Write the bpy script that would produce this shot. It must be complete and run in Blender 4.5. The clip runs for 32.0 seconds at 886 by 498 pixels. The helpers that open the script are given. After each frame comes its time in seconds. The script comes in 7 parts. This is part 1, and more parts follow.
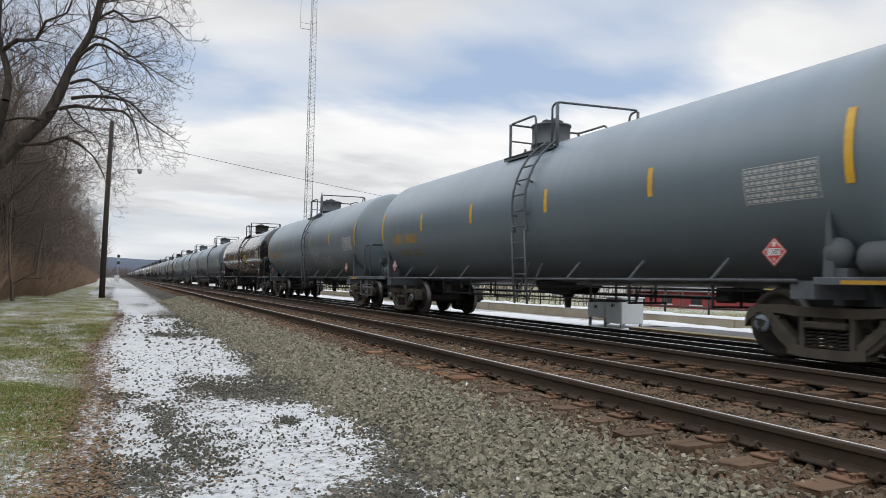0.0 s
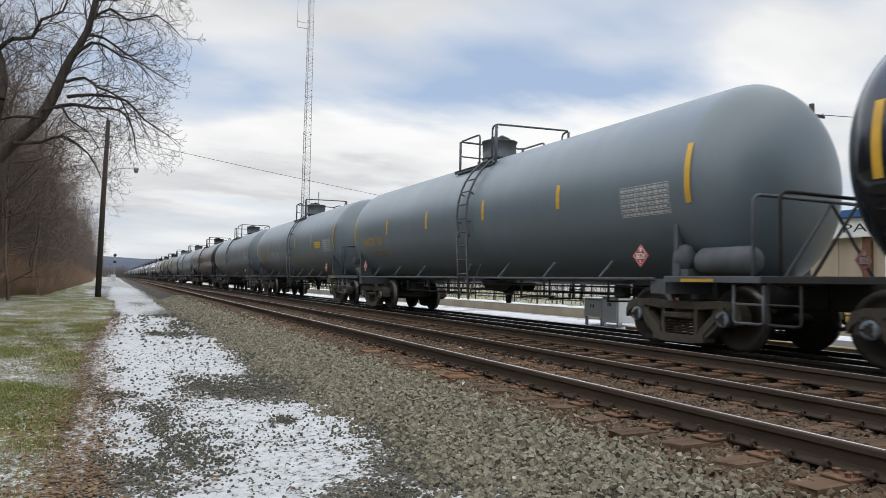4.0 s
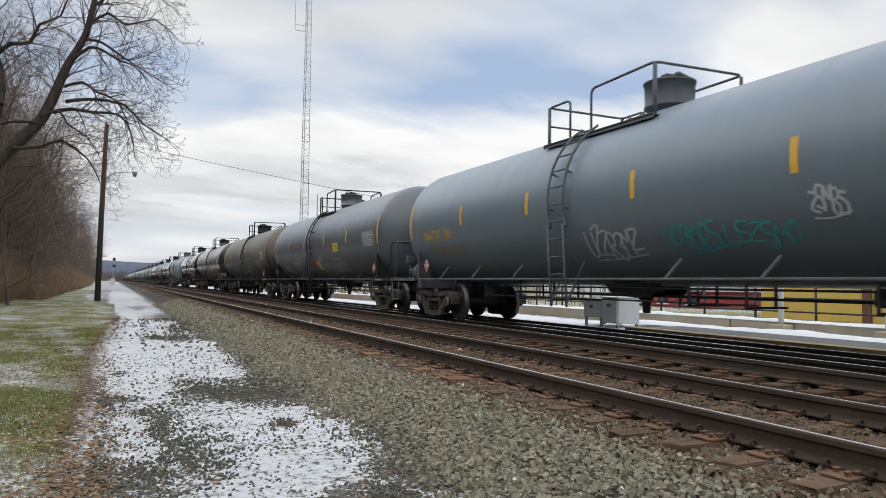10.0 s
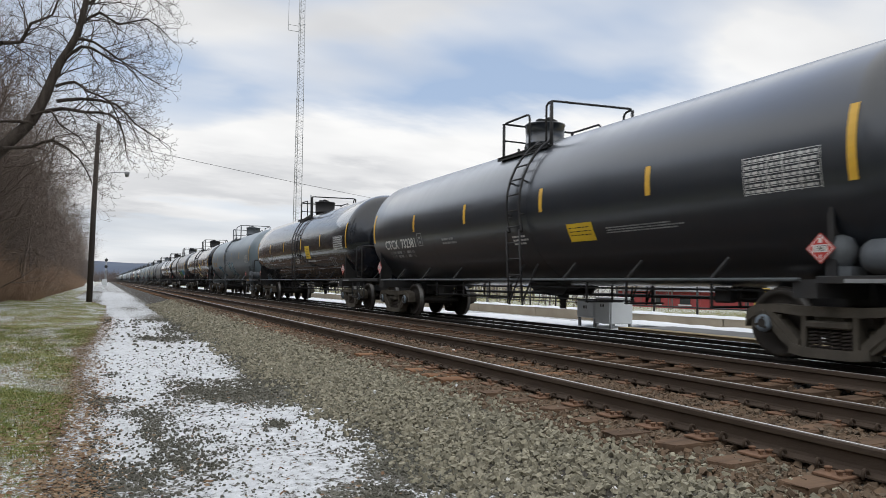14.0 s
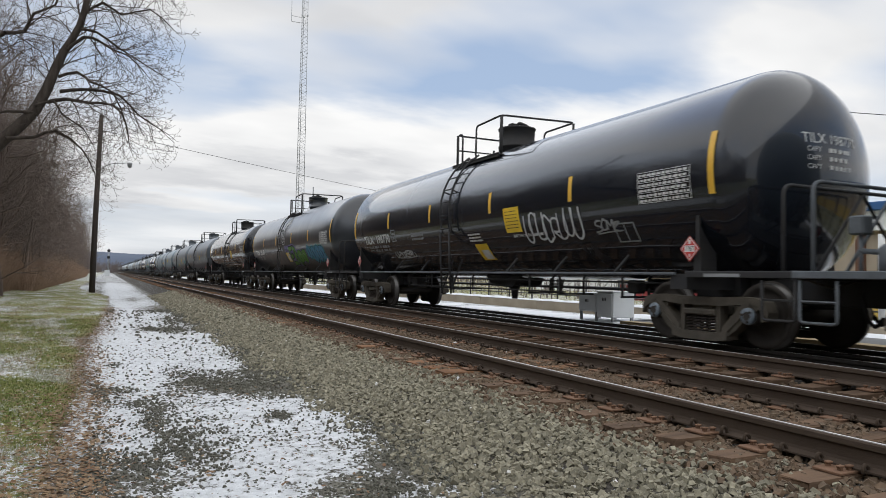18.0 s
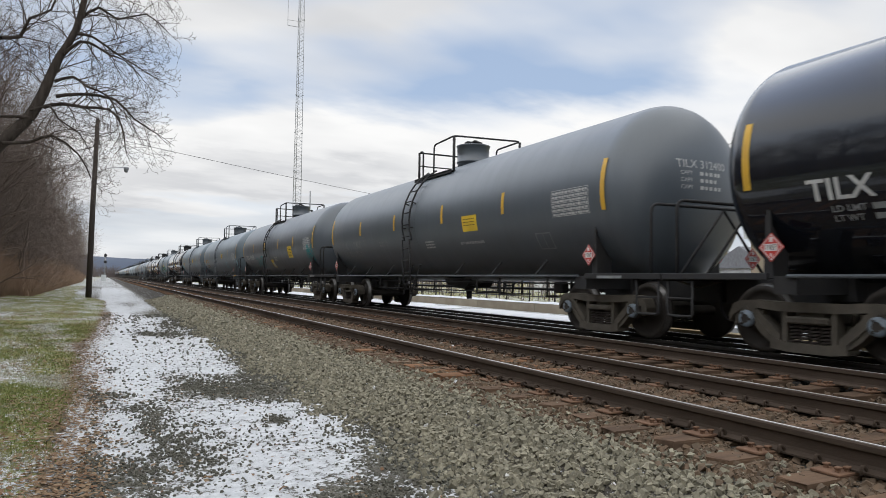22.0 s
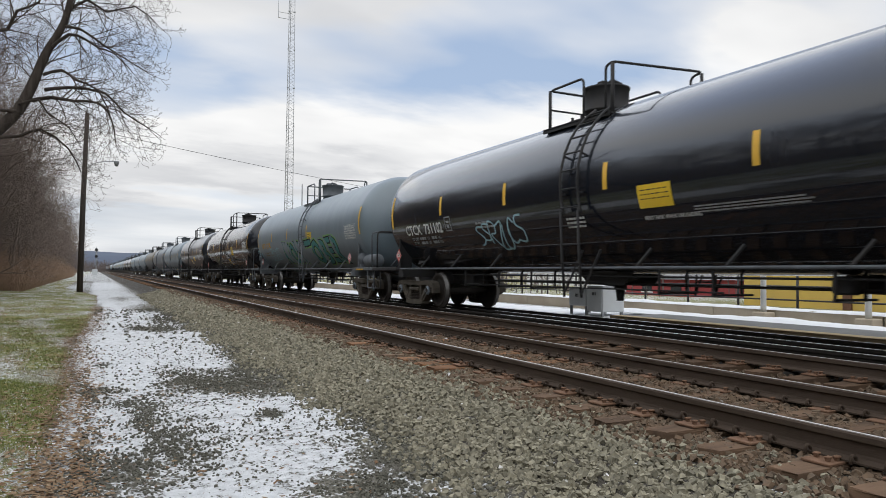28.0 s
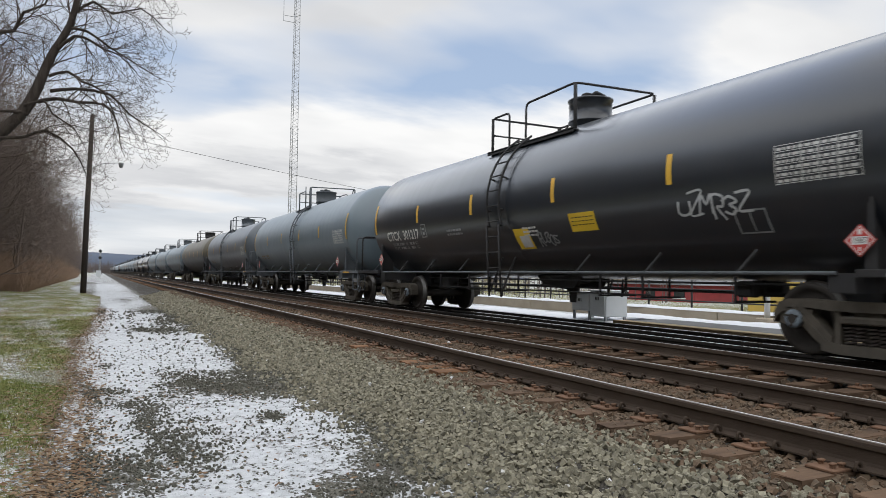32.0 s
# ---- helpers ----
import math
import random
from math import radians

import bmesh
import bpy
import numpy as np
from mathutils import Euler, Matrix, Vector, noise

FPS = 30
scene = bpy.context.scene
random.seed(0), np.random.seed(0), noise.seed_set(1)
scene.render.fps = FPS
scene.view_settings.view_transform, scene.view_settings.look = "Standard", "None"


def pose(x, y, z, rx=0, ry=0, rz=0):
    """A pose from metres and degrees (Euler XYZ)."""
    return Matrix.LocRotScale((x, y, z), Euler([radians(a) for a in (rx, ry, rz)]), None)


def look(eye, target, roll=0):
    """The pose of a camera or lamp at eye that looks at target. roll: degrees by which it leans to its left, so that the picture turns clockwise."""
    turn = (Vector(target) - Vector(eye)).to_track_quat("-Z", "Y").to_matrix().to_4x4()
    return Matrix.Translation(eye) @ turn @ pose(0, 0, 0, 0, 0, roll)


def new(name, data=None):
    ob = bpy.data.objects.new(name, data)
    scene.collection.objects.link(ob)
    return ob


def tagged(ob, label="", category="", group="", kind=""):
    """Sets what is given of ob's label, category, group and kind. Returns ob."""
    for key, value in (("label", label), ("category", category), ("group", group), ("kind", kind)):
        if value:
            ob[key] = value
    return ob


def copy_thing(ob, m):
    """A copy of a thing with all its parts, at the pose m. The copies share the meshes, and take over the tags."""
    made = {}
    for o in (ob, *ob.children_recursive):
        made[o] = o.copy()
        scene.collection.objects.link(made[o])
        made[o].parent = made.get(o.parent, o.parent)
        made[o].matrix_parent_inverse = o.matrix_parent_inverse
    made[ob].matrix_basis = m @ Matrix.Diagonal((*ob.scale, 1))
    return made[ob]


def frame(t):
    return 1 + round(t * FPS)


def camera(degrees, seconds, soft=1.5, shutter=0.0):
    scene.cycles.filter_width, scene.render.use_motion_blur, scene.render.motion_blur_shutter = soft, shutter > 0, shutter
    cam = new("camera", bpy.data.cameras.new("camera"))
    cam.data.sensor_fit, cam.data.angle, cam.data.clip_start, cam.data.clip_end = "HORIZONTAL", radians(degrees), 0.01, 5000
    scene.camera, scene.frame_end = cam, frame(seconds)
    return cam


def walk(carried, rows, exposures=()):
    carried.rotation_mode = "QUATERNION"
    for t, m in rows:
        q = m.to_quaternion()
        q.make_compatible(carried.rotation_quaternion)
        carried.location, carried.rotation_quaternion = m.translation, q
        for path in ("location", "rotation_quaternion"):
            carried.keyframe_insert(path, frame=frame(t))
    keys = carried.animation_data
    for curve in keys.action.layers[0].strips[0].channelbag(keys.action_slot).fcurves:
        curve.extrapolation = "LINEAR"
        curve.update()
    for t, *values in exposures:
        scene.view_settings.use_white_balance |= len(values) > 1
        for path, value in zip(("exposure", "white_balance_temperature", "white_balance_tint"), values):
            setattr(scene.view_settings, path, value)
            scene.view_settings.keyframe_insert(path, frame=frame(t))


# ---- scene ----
# ---- camera ----
cam = camera(65.0, 32.0, soft=0.75, shutter=0.1)
PATH = [
    (0, 25.01, 2.78, 1.21, -0.011, -0.002, 0.958), (0.5, 25.06, 2.70, 1.16, -0.012, -0.003, 0.959), (1, 25.06, 2.59, 1.15, -0.010, -0.002, 0.959), (1.5, 25.10, 2.58, 1.11, -0.008, -0.003, 0.957), (2, 25.08, 2.63, 0.95, -0.007, -0.005, 0.955), (2.5, 25.05, 2.66, 0.97, -0.006, -0.005, 0.954), (3, 25.10, 2.70, 0.93, -0.005, -0.002, 0.954), (3.5, 25.25, 2.74, 1.25, -0.003, 0.002, 0.954), (5.5, 25.08, 2.69, 0.98, -0.002, 0.003, 0.953), (6, 24.78, 2.72, 0.92, -0.001, 0.002, 0.953), (6.5, 24.66, 2.59, 1.05, -0.000, -0.002, 0.954), (7, 24.70, 2.68, 1.13, -0.004, -0.006, 0.952), (7.5, 24.97, 2.78, 1.19, -0.006, -0.010, 0.951), (8, 25.27, 2.90, 1.04, -0.004, -0.014, 0.953), (8.5, 25.25, 3.00, 1.02, -0.004, -0.016, 0.956), (9, 25.28, 2.94, 0.97, -0.006, -0.017, 0.959), (9.5, 25.25, 2.89, 0.54, -0.006, -0.015, 0.961), (10, 25.31, 2.87, 0.82, -0.005, -0.009, 0.958), (10.5, 25.32, 2.86, 0.97, -0.006, -0.007, 0.955), (11, 25.34, 2.71, 0.90, -0.006, -0.009, 0.957), (11.5, 25.41, 2.58, 0.94, -0.005, -0.007, 0.956), (12, 25.42, 2.58, 0.89, -0.003, -0.004, 0.953), (12.5, 25.50, 2.63, 0.81, -0.002, -0.002, 0.952), (13, 25.56, 2.67, 0.85, -0.001, -0.002, 0.953), (13.5, 25.76, 2.77, 0.70, -0.000, -0.002, 0.954), (14, 25.84, 2.93, 0.80, -0.000, -0.002, 0.954), (14.5, 25.82, 3.02, 0.92, -0.001, -0.001, 0.954), (16.5, 25.79, 2.82, 1.00, -0.001, -0.000, 0.956), (17, 25.73, 2.71, 1.09, -0.002, -0.003, 0.957), (17.5, 25.70, 2.52, 1.12, -0.003, -0.006, 0.957), (18, 25.68, 2.33, 1.16, -0.005, -0.004, 0.955), (18.5, 25.69, 2.32, 1.10, -0.005, -0.001, 0.952), (19, 25.69, 2.34, 0.86, -0.001, 0.001, 0.951), (19.5, 25.73, 2.43, 0.90, 0.003, 0.001, 0.951), (20, 25.79, 2.45, 0.94, 0.001, -0.001, 0.954), (20.5, 25.81, 2.47, 0.97, -0.001, -0.004, 0.957), (21, 25.90, 2.63, 0.82, -0.003, -0.006, 0.959), (21.5, 25.92, 2.56, 0.83, -0.005, -0.004, 0.959), (22, 25.90, 2.60, 0.90, -0.003, -0.002, 0.956), (22.5, 25.90, 2.64, 0.83, -0.002, -0.003, 0.954), (23, 25.93, 2.57, 0.67, -0.002, -0.006, 0.956), (23.5, 25.99, 2.52, 0.59, -0.003, -0.008, 0.957), (24, 26.07, 2.47, 0.71, -0.005, -0.007, 0.959), (24.5, 26.15, 2.27, 0.69, -0.006, -0.005, 0.960), (25, 26.11, 2.10, 0.71, -0.005, -0.003, 0.958), (25.5, 26.23, 2.09, 0.56, -0.006, -0.003, 0.959), (27.5, 26.42, 1.97, 0.68, -0.006, -0.004, 0.961), (28, 26.51, 2.00, 0.58, -0.004, -0.004, 0.961), (28.5, 26.52, 1.94, 0.50, 0.000, -0.003, 0.958), (29, 26.48, 1.98, 0.65, 0.006, 0.003, 0.954), (29.5, 26.45, 2.06, 0.74, 0.004, 0.008, 0.953), (30, 26.43, 2.14, 0.83, 0.001, 0.010, 0.954), (30.5, 26.29, 2.19, 0.80, 0.001, 0.010, 0.955), (31, 26.26, 2.38, 0.67, -0.002, 0.005, 0.955), (31.5, 26.26, 2.33, 0.85, -0.004, 0.003, 0.954), (32, 26.25, 2.31, 1.00, -0.001, 0.007, 0.954),]


def aim(yaw, pitch, roll, x, y, z):
    """A camera pose: yaw to the right of the track's direction (+y), pitch up and roll, in degrees."""
    a, b = radians(yaw), radians(pitch)
    way = Vector((math.sin(a) * math.cos(b), math.cos(a) * math.cos(b), math.sin(b)))
    eye = Vector((x, y, z))
    return look(eye, eye + way, roll)


walk(cam, [(t, aim(*p)) for t, *p in PATH])

# ---- world and sun ----
SUN_TURN, SUN_HEIGHT = -85.0, 70.0   # degrees to the right of +y, above the horizon
world = bpy.data.worlds.new("winter_sky")
scene.world = world
world.use_nodes = True
wn, wl = world.node_tree.nodes, world.node_tree.links
wn.clear()


def wnode(kind, **values):
    n = wn.new(kind)
    for key, value in values.items():
        n.inputs[key].default_value = value
    return n


w_out = wn.new("ShaderNodeOutputWorld")
w_bg = wn.new("ShaderNodeBackground")
w_bg.inputs["Strength"].default_value = 0.15
sky = wn.new("ShaderNodeTexSky")
sky.sky_type, sky.sun_disc = "NISHITA", False
sky.sun_elevation, sky.sun_rotation = radians(SUN_HEIGHT), radians(SUN_TURN)
w_co = wn.new("ShaderNodeTexCoord")
w_sep = wn.new("ShaderNodeSeparateXYZ")
wl.new(w_co.outputs["Generated"], w_sep.inputs[0])


def wmath(op, a, b=None, c=None, clamp=False):
    n = wn.new("ShaderNodeMath")
    n.operation, n.use_clamp = op, clamp
    for i, value in enumerate((a, b, c)):
        if value is None:
            continue
        if isinstance(value, (int, float)):
            n.inputs[i].default_value = value
        else:
            wl.new(value, n.inputs[i])
    return n.outputs[0]


# clouds lie on a flat layer: the direction divided by its height gives their plan
w_z = wmath("MAXIMUM", w_sep.outputs[2], 0.0)
w_den = wmath("ADD", w_z, 0.16)
w_px = wmath("DIVIDE", w_sep.outputs[0], w_den)
w_py = wmath("DIVIDE", w_sep.outputs[1], w_den)
w_comb = wn.new("ShaderNodeCombineXYZ")
wl.new(w_px, w_comb.inputs[0])
wl.new(w_py, w_comb.inputs[1])


def cloud_noise(scale, detail, rough, offset, stretch):
    m = wn.new("ShaderNodeMapping")
    m.inputs["Location"].default_value = offset
    m.inputs["Rotation"].default_value = (0, 0, radians(-25))
    m.inputs["Scale"].default_value = stretch
    wl.new(w_comb.outputs[0], m.inputs[0])
    n = wnode("ShaderNodeTexNoise", Scale=scale, Detail=detail, Roughness=rough)
    wl.new(m.outputs[0], n.inputs["Vector"])
    return n.outputs["Fac"]


c_big = cloud_noise(0.75, 3.0, 0.5, (3.1, 1.7, 0), (0.8, 1.1, 1))
c_mid = cloud_noise(1.2, 4.0, 0.5, (0.4, 5.3, 0), (0.8, 1.2, 1))
c_shade = cloud_noise(0.9, 4.0, 0.5, (7.7, 2.2, 0), (0.8, 1.3, 1))
c_fine = cloud_noise(2.2, 5.0, 0.55, (2.4, 8.1, 0), (0.7, 1.2, 1))
cover = wmath("ADD", wmath("MULTIPLY", c_big, 0.65), wmath("MULTIPLY", c_mid, 0.35))
cover = wmath("MULTIPLY_ADD", cover, 6.0, -2.62, clamp=True)
cover = wmath("ADD", cover, wmath("MULTIPLY_ADD", w_z, 4.0, -1.7, clamp=True), clamp=True)
low = wmath("SUBTRACT", 1.0, wmath("MULTIPLY", w_z, 5.0, clamp=True))
cover = wmath("MAXIMUM", cover, wmath("MULTIPLY", low, 0.85))
shade = wmath("MULTIPLY_ADD", c_shade, 4.0, -1.5, clamp=True)
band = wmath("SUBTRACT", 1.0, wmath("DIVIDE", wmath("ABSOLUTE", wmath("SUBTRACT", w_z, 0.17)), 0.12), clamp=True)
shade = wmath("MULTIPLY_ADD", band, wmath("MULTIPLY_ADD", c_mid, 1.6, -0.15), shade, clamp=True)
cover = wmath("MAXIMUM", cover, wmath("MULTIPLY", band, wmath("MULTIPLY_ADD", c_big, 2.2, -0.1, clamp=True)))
# the larger cloud banks and blue gaps over the line: bearing, height, half widths, tilt (degrees), weight
w_az = wmath("MULTIPLY", wmath("ARCTAN2", w_sep.outputs[0], w_sep.outputs[1]), 180 / math.pi)
w_el = wmath("MULTIPLY", wmath("ARCSINE", w_sep.outputs[2]), 180 / math.pi)
w_az = wmath("ADD", w_az, wmath("MULTIPLY_ADD", c_mid, 26.0, -13.0))
w_el = wmath("ADD", w_el, wmath("MULTIPLY_ADD", c_fine, 9.0, -4.5))


def bank(rows):
    total = None
    for a, e, sa, se, tilt, k in rows:
        c, d = math.cos(radians(tilt)), math.sin(radians(tilt))
        da, de = wmath("SUBTRACT", w_az, a), wmath("SUBTRACT", w_el, e)
        u = wmath("DIVIDE", wmath("MULTIPLY_ADD", da, c, wmath("MULTIPLY", de, d)), sa)
        v = wmath("DIVIDE", wmath("MULTIPLY_ADD", de, c, wmath("MULTIPLY", da, -d)), se)
        q = wmath("ADD", wmath("MULTIPLY", u, u), wmath("MULTIPLY", v, v))
        lobe = wmath("MULTIPLY", wmath("POWER", 2.718, wmath("MULTIPLY", q, -1.0)), k)
        total = lobe if total is None else wmath("ADD", total, lobe)
    return total


white = bank([(18, 11.8, 13, 2.4, 4, 0.75), (6, 19.5, 9, 4.5, -15, 0.5), (54, 16.5, 18, 4.5, 22, 0.55), (35, 12.2, 9, 2.2, 14, 0.6), (14, 4.0, 26, 2.2, 0, 0.3)])
blue = bank([(35, 16.6, 12, 2.6, 10, 1.0), (24, 18.6, 14, 3.2, 12, 0.75), (8, 14.2, 6, 1.5, 8, 0.8), (40, 24, 22, 4.0, 8, 0.7), (4, 11.0, 4, 2.0, 0, 0.5)])
gray = bank([(5, 7.2, 12, 1.3, 0, 0.8), (22, 7.4, 12, 1.0, 3, 0.6), (15, 9.2, 8, 0.7, 4, 0.4), (26, 22.5, 18, 2.2, 8, 0.6)])
high = wmath("MULTIPLY", bank([(2, 53.0, 60, 13.0, 4, 1.2)]), 1.0, clamp=True)
cover = wmath("ADD", wmath("SUBTRACT", cover, wmath("MULTIPLY", blue, 0.38)), wmath("MULTIPLY", wmath("ADD", white, gray), 0.8), clamp=True)
cover = wmath("SUBTRACT", cover, high, clamp=True)
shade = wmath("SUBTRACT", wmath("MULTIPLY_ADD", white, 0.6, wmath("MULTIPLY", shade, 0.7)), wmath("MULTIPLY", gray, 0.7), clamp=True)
c_col = wn.new("ShaderNodeMix")
c_col.data_type = "RGBA"
c_col.inputs["A"].default_value = (4.2, 4.28, 4.45, 1)
c_col.inputs["B"].default_value = (6.5, 6.5, 6.48, 1)
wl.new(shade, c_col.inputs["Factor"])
s_col = wn.new("ShaderNodeMix")
s_col.data_type = "RGBA"
s_col.inputs["Factor"].default_value = 0.7
deep = wn.new("ShaderNodeMix")
deep.data_type = "RGBA"
deep.inputs["A"].default_value = (3.0, 3.75, 5.0, 1)
deep.inputs["B"].default_value = (1.5, 2.9, 6.4, 1)
wl.new(high, deep.inputs["Factor"])
wl.new(deep.outputs["Result"], s_col.inputs["B"])
wl.new(sky.outputs[0], s_col.inputs["A"])
w_mix = wn.new("ShaderNodeMix")
w_mix.data_type = "RGBA"
wl.new(cover, w_mix.inputs["Factor"])
wl.new(s_col.outputs["Result"], w_mix.inputs["A"])
wl.new(c_col.outputs["Result"], w_mix.inputs["B"])
wl.new(w_mix.outputs["Result"], w_bg.inputs["Color"])
wl.new(w_bg.outputs[0], w_out.inputs[0])

sun = new("sun", bpy.data.lights.new("sun", "SUN"))
sun.data.energy, sun.data.angle, sun.data.color = 2.6, radians(140), (0.97, 0.985, 0.995)
_a, _b = radians(SUN_TURN), radians(SUN_HEIGHT)
sun.matrix_world = look((0, 0, 60), Vector((0, 0, 60)) - Vector((math.sin(_a) * math.cos(_b), math.cos(_a) * math.cos(_b), math.sin(_b))))

# ---- materials ----
def material(name):
    m = bpy.data.materials.new(name)
    m.use_nodes = True
    nt = m.node_tree
    return m, nt, nt.nodes["Principled BSDF"]


def mixcol(nt, fac, a, b):
    n = nt.nodes.new("ShaderNodeMix")
    n.data_type = "RGBA"
    for key, value in (("Factor", fac), ("A", a), ("B", b)):
        if isinstance(value, bpy.types.NodeSocket):
            nt.links.new(value, n.inputs[key])
        elif isinstance(value, (int, float)):
            n.inputs[key].default_value = value
        else:
            n.inputs[key].default_value = (*value, 1)
    return n.outputs["Result"]


def calc(nt, op, a, b=0.0, c=0.0, clamp=False):
    n = nt.nodes.new("ShaderNodeMath")
    n.operation, n.use_clamp = op, clamp
    for i, value in enumerate((a, b, c)):
        if isinstance(value, bpy.types.NodeSocket):
            nt.links.new(value, n.inputs[i])
        else:
            n.inputs[i].default_value = value
    return n.outputs[0]


def noise_of(nt, scale, detail=4.0, stretch=(1, 1, 1), rough=0.55, space="Object", spread=False):
    co = nt.nodes.new("ShaderNodeTexCoord").outputs[space]
    if spread:
        add = nt.nodes.new("ShaderNodeVectorMath")
        add.operation = "ADD"
        rnd = nt.nodes.new("ShaderNodeObjectInfo").outputs["Random"]
        nt.links.new(co, add.inputs[0])
        scaled = calc(nt, "MULTIPLY", rnd, 90.0)
        comb = nt.nodes.new("ShaderNodeCombineXYZ")
        nt.links.new(scaled, comb.inputs[0])
        nt.links.new(scaled, comb.inputs[1])
        nt.links.new(comb.outputs[0], add.inputs[1])
        co = add.outputs[0]
    m = nt.nodes.new("ShaderNodeMapping")
    m.inputs["Scale"].default_value = stretch
    nt.links.new(co, m.inputs[0])
    n = nt.nodes.new("ShaderNodeTexNoise")
    n.inputs["Scale"].default_value, n.inputs["Detail"].default_value, n.inputs["Roughness"].default_value = scale, detail, rough
    nt.links.new(m.outputs[0], n.inputs["Vector"])
    return n.outputs["Fac"]


def bump_of(nt, bsdf, height, strength=0.3, distance=0.02):
    b = nt.nodes.new("ShaderNodeBump")
    b.inputs["Strength"].default_value, b.inputs["Distance"].default_value = strength, distance
    nt.links.new(height, b.inputs["Height"])
    nt.links.new(b.outputs[0], bsdf.inputs["Normal"])


def plain(name, col, dark=None, rough=0.7, metal=0.0, scale=6.0, grain=60.0, bump=0.15, stretch=(1, 1, 1), spread=True, amount=0.6, space="Object", spec=None):
    """A surface of one colour that drifts to a second one in stains and in grain."""
    m, nt, bsdf = material(name)
    dark = dark or tuple(c * 0.6 for c in col)
    big = calc(nt, "MULTIPLY_ADD", noise_of(nt, scale, 5, stretch, spread=spread, space=space), 3.0, -1.0, clamp=True)
    fine = noise_of(nt, grain, 3, stretch, spread=spread, space=space)
    fac = calc(nt, "MULTIPLY", calc(nt, "MULTIPLY_ADD", fine, 0.5, calc(nt, "MULTIPLY", big, 0.75)), amount)
    nt.links.new(mixcol(nt, fac, col, dark), bsdf.inputs["Base Color"])
    bsdf.inputs["Metallic"].default_value = metal
    bsdf.inputs["Specular IOR Level"].default_value = spec if spec is not None else 0.5 if rough < 0.6 else 0.15
    nt.links.new(calc(nt, "MULTIPLY_ADD", big, 0.18, rough - 0.09, clamp=True), bsdf.inputs["Roughness"])
    if bump:
        bump_of(nt, bsdf, fine, bump, 0.01)
    return m


def tank_paint(name, col, rough, grime, grime_amount, coat=0.15, spec=0.85, coat_rough=0.3, bare=None):
    """Car paint with vertical dirt streaks, road film and faint plate waves."""
    m, nt, bsdf = material(name)
    streak = noise_of(nt, 1.0, 5, (0.5, 3.2, 0.35), spread=True)
    streak = calc(nt, "MULTIPLY_ADD", streak, 3.2, -1.2, clamp=True)
    blot = calc(nt, "MULTIPLY_ADD", noise_of(nt, 0.7, 6, (1, 0.6, 1), spread=True), 2.6, -0.85, clamp=True)
    fine = noise_of(nt, 25.0, 4, (1, 1, 0.4), spread=True)
    fac = calc(nt, "ADD", calc(nt, "MULTIPLY", streak, 0.3), calc(nt, "MULTIPLY", blot, 0.4))
    fac = calc(nt, "MULTIPLY", calc(nt, "MULTIPLY_ADD", fine, 0.3, fac), grime_amount, clamp=True)
    base = mixcol(nt, fac, col, grime)
    # second colour below a given height, base colour above, with a noisy edge
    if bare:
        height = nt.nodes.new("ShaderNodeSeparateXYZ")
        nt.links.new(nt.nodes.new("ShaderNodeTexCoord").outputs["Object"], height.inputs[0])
        upper_mix = calc(nt, "MULTIPLY_ADD", blot, 0.9, calc(nt, "MULTIPLY_ADD", streak, 0.35, calc(nt, "SUBTRACT", height.outputs[2], bare[1] + 0.55)))
        base = mixcol(nt, calc(nt, "MULTIPLY_ADD", upper_mix, 1.3, 0.5, clamp=True), bare[0], base)
    nt.links.new(base, bsdf.inputs["Base Color"])
    nt.links.new(calc(nt, "MULTIPLY_ADD", fac, 0.35, rough, clamp=True), bsdf.inputs["Roughness"])
    bsdf.inputs["Coat Weight"].default_value = coat
    bsdf.inputs["Specular IOR Level"].default_value = spec
    bsdf.inputs["Coat Roughness"].default_value = coat_rough
    wave = noise_of(nt, 0.9, 2, (1, 1, 1), spread=True)
    bump_of(nt, bsdf, wave, 0.05, 0.02)
    return m


GRAY = tank_paint("gray_tank_paint", (0.128, 0.170, 0.198), 0.35, (0.08, 0.096, 0.108), 0.4)
SLATE = tank_paint("slate_tank_paint", (0.080, 0.096, 0.112), 0.33, (0.042, 0.05, 0.057), 0.4)
MATTE = tank_paint("matte_black_tank_paint", (0.014, 0.019, 0.027), 0.3, (0.035, 0.034, 0.034), 0.45, 0.6, 0.3, 0.3)
GLOSS = tank_paint("glossy_black_tank_paint", (0.008, 0.0105, 0.016), 0.2, (0.010, 0.010, 0.011), 0.3, 0.9, 0.15, 0.05)
# olive above 2.35 m, near-black below
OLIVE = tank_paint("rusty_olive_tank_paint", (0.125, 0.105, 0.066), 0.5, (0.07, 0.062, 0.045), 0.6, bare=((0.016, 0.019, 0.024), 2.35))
SATIN = tank_paint("satin_black_tank_paint", (0.015, 0.0195, 0.027), 0.26, (0.034, 0.033, 0.032), 0.45, 0.9, 0.25, 0.2)
FRAME_BLACK = plain("black_underframe", (0.028, 0.029, 0.032), (0.05, 0.046, 0.042), 0.7, scale=3, bump=0.1)
FRAME_GRAY = plain("gray_underframe", (0.13, 0.145, 0.16), (0.06, 0.06, 0.06), 0.6, scale=3, bump=0.1)
TRUCK_STEEL = plain("dusty_truck_casting", (0.115, 0.10, 0.08), (0.05, 0.045, 0.039), 0.8, scale=4, bump=0.3)
SPRING_STEEL = plain("spring_steel", (0.06, 0.048, 0.042), (0.03, 0.026, 0.024), 0.7, scale=9)
WHEEL_STEEL = plain("wheel_plate_steel", (0.055, 0.048, 0.042), (0.028, 0.025, 0.023), 0.8, scale=3)
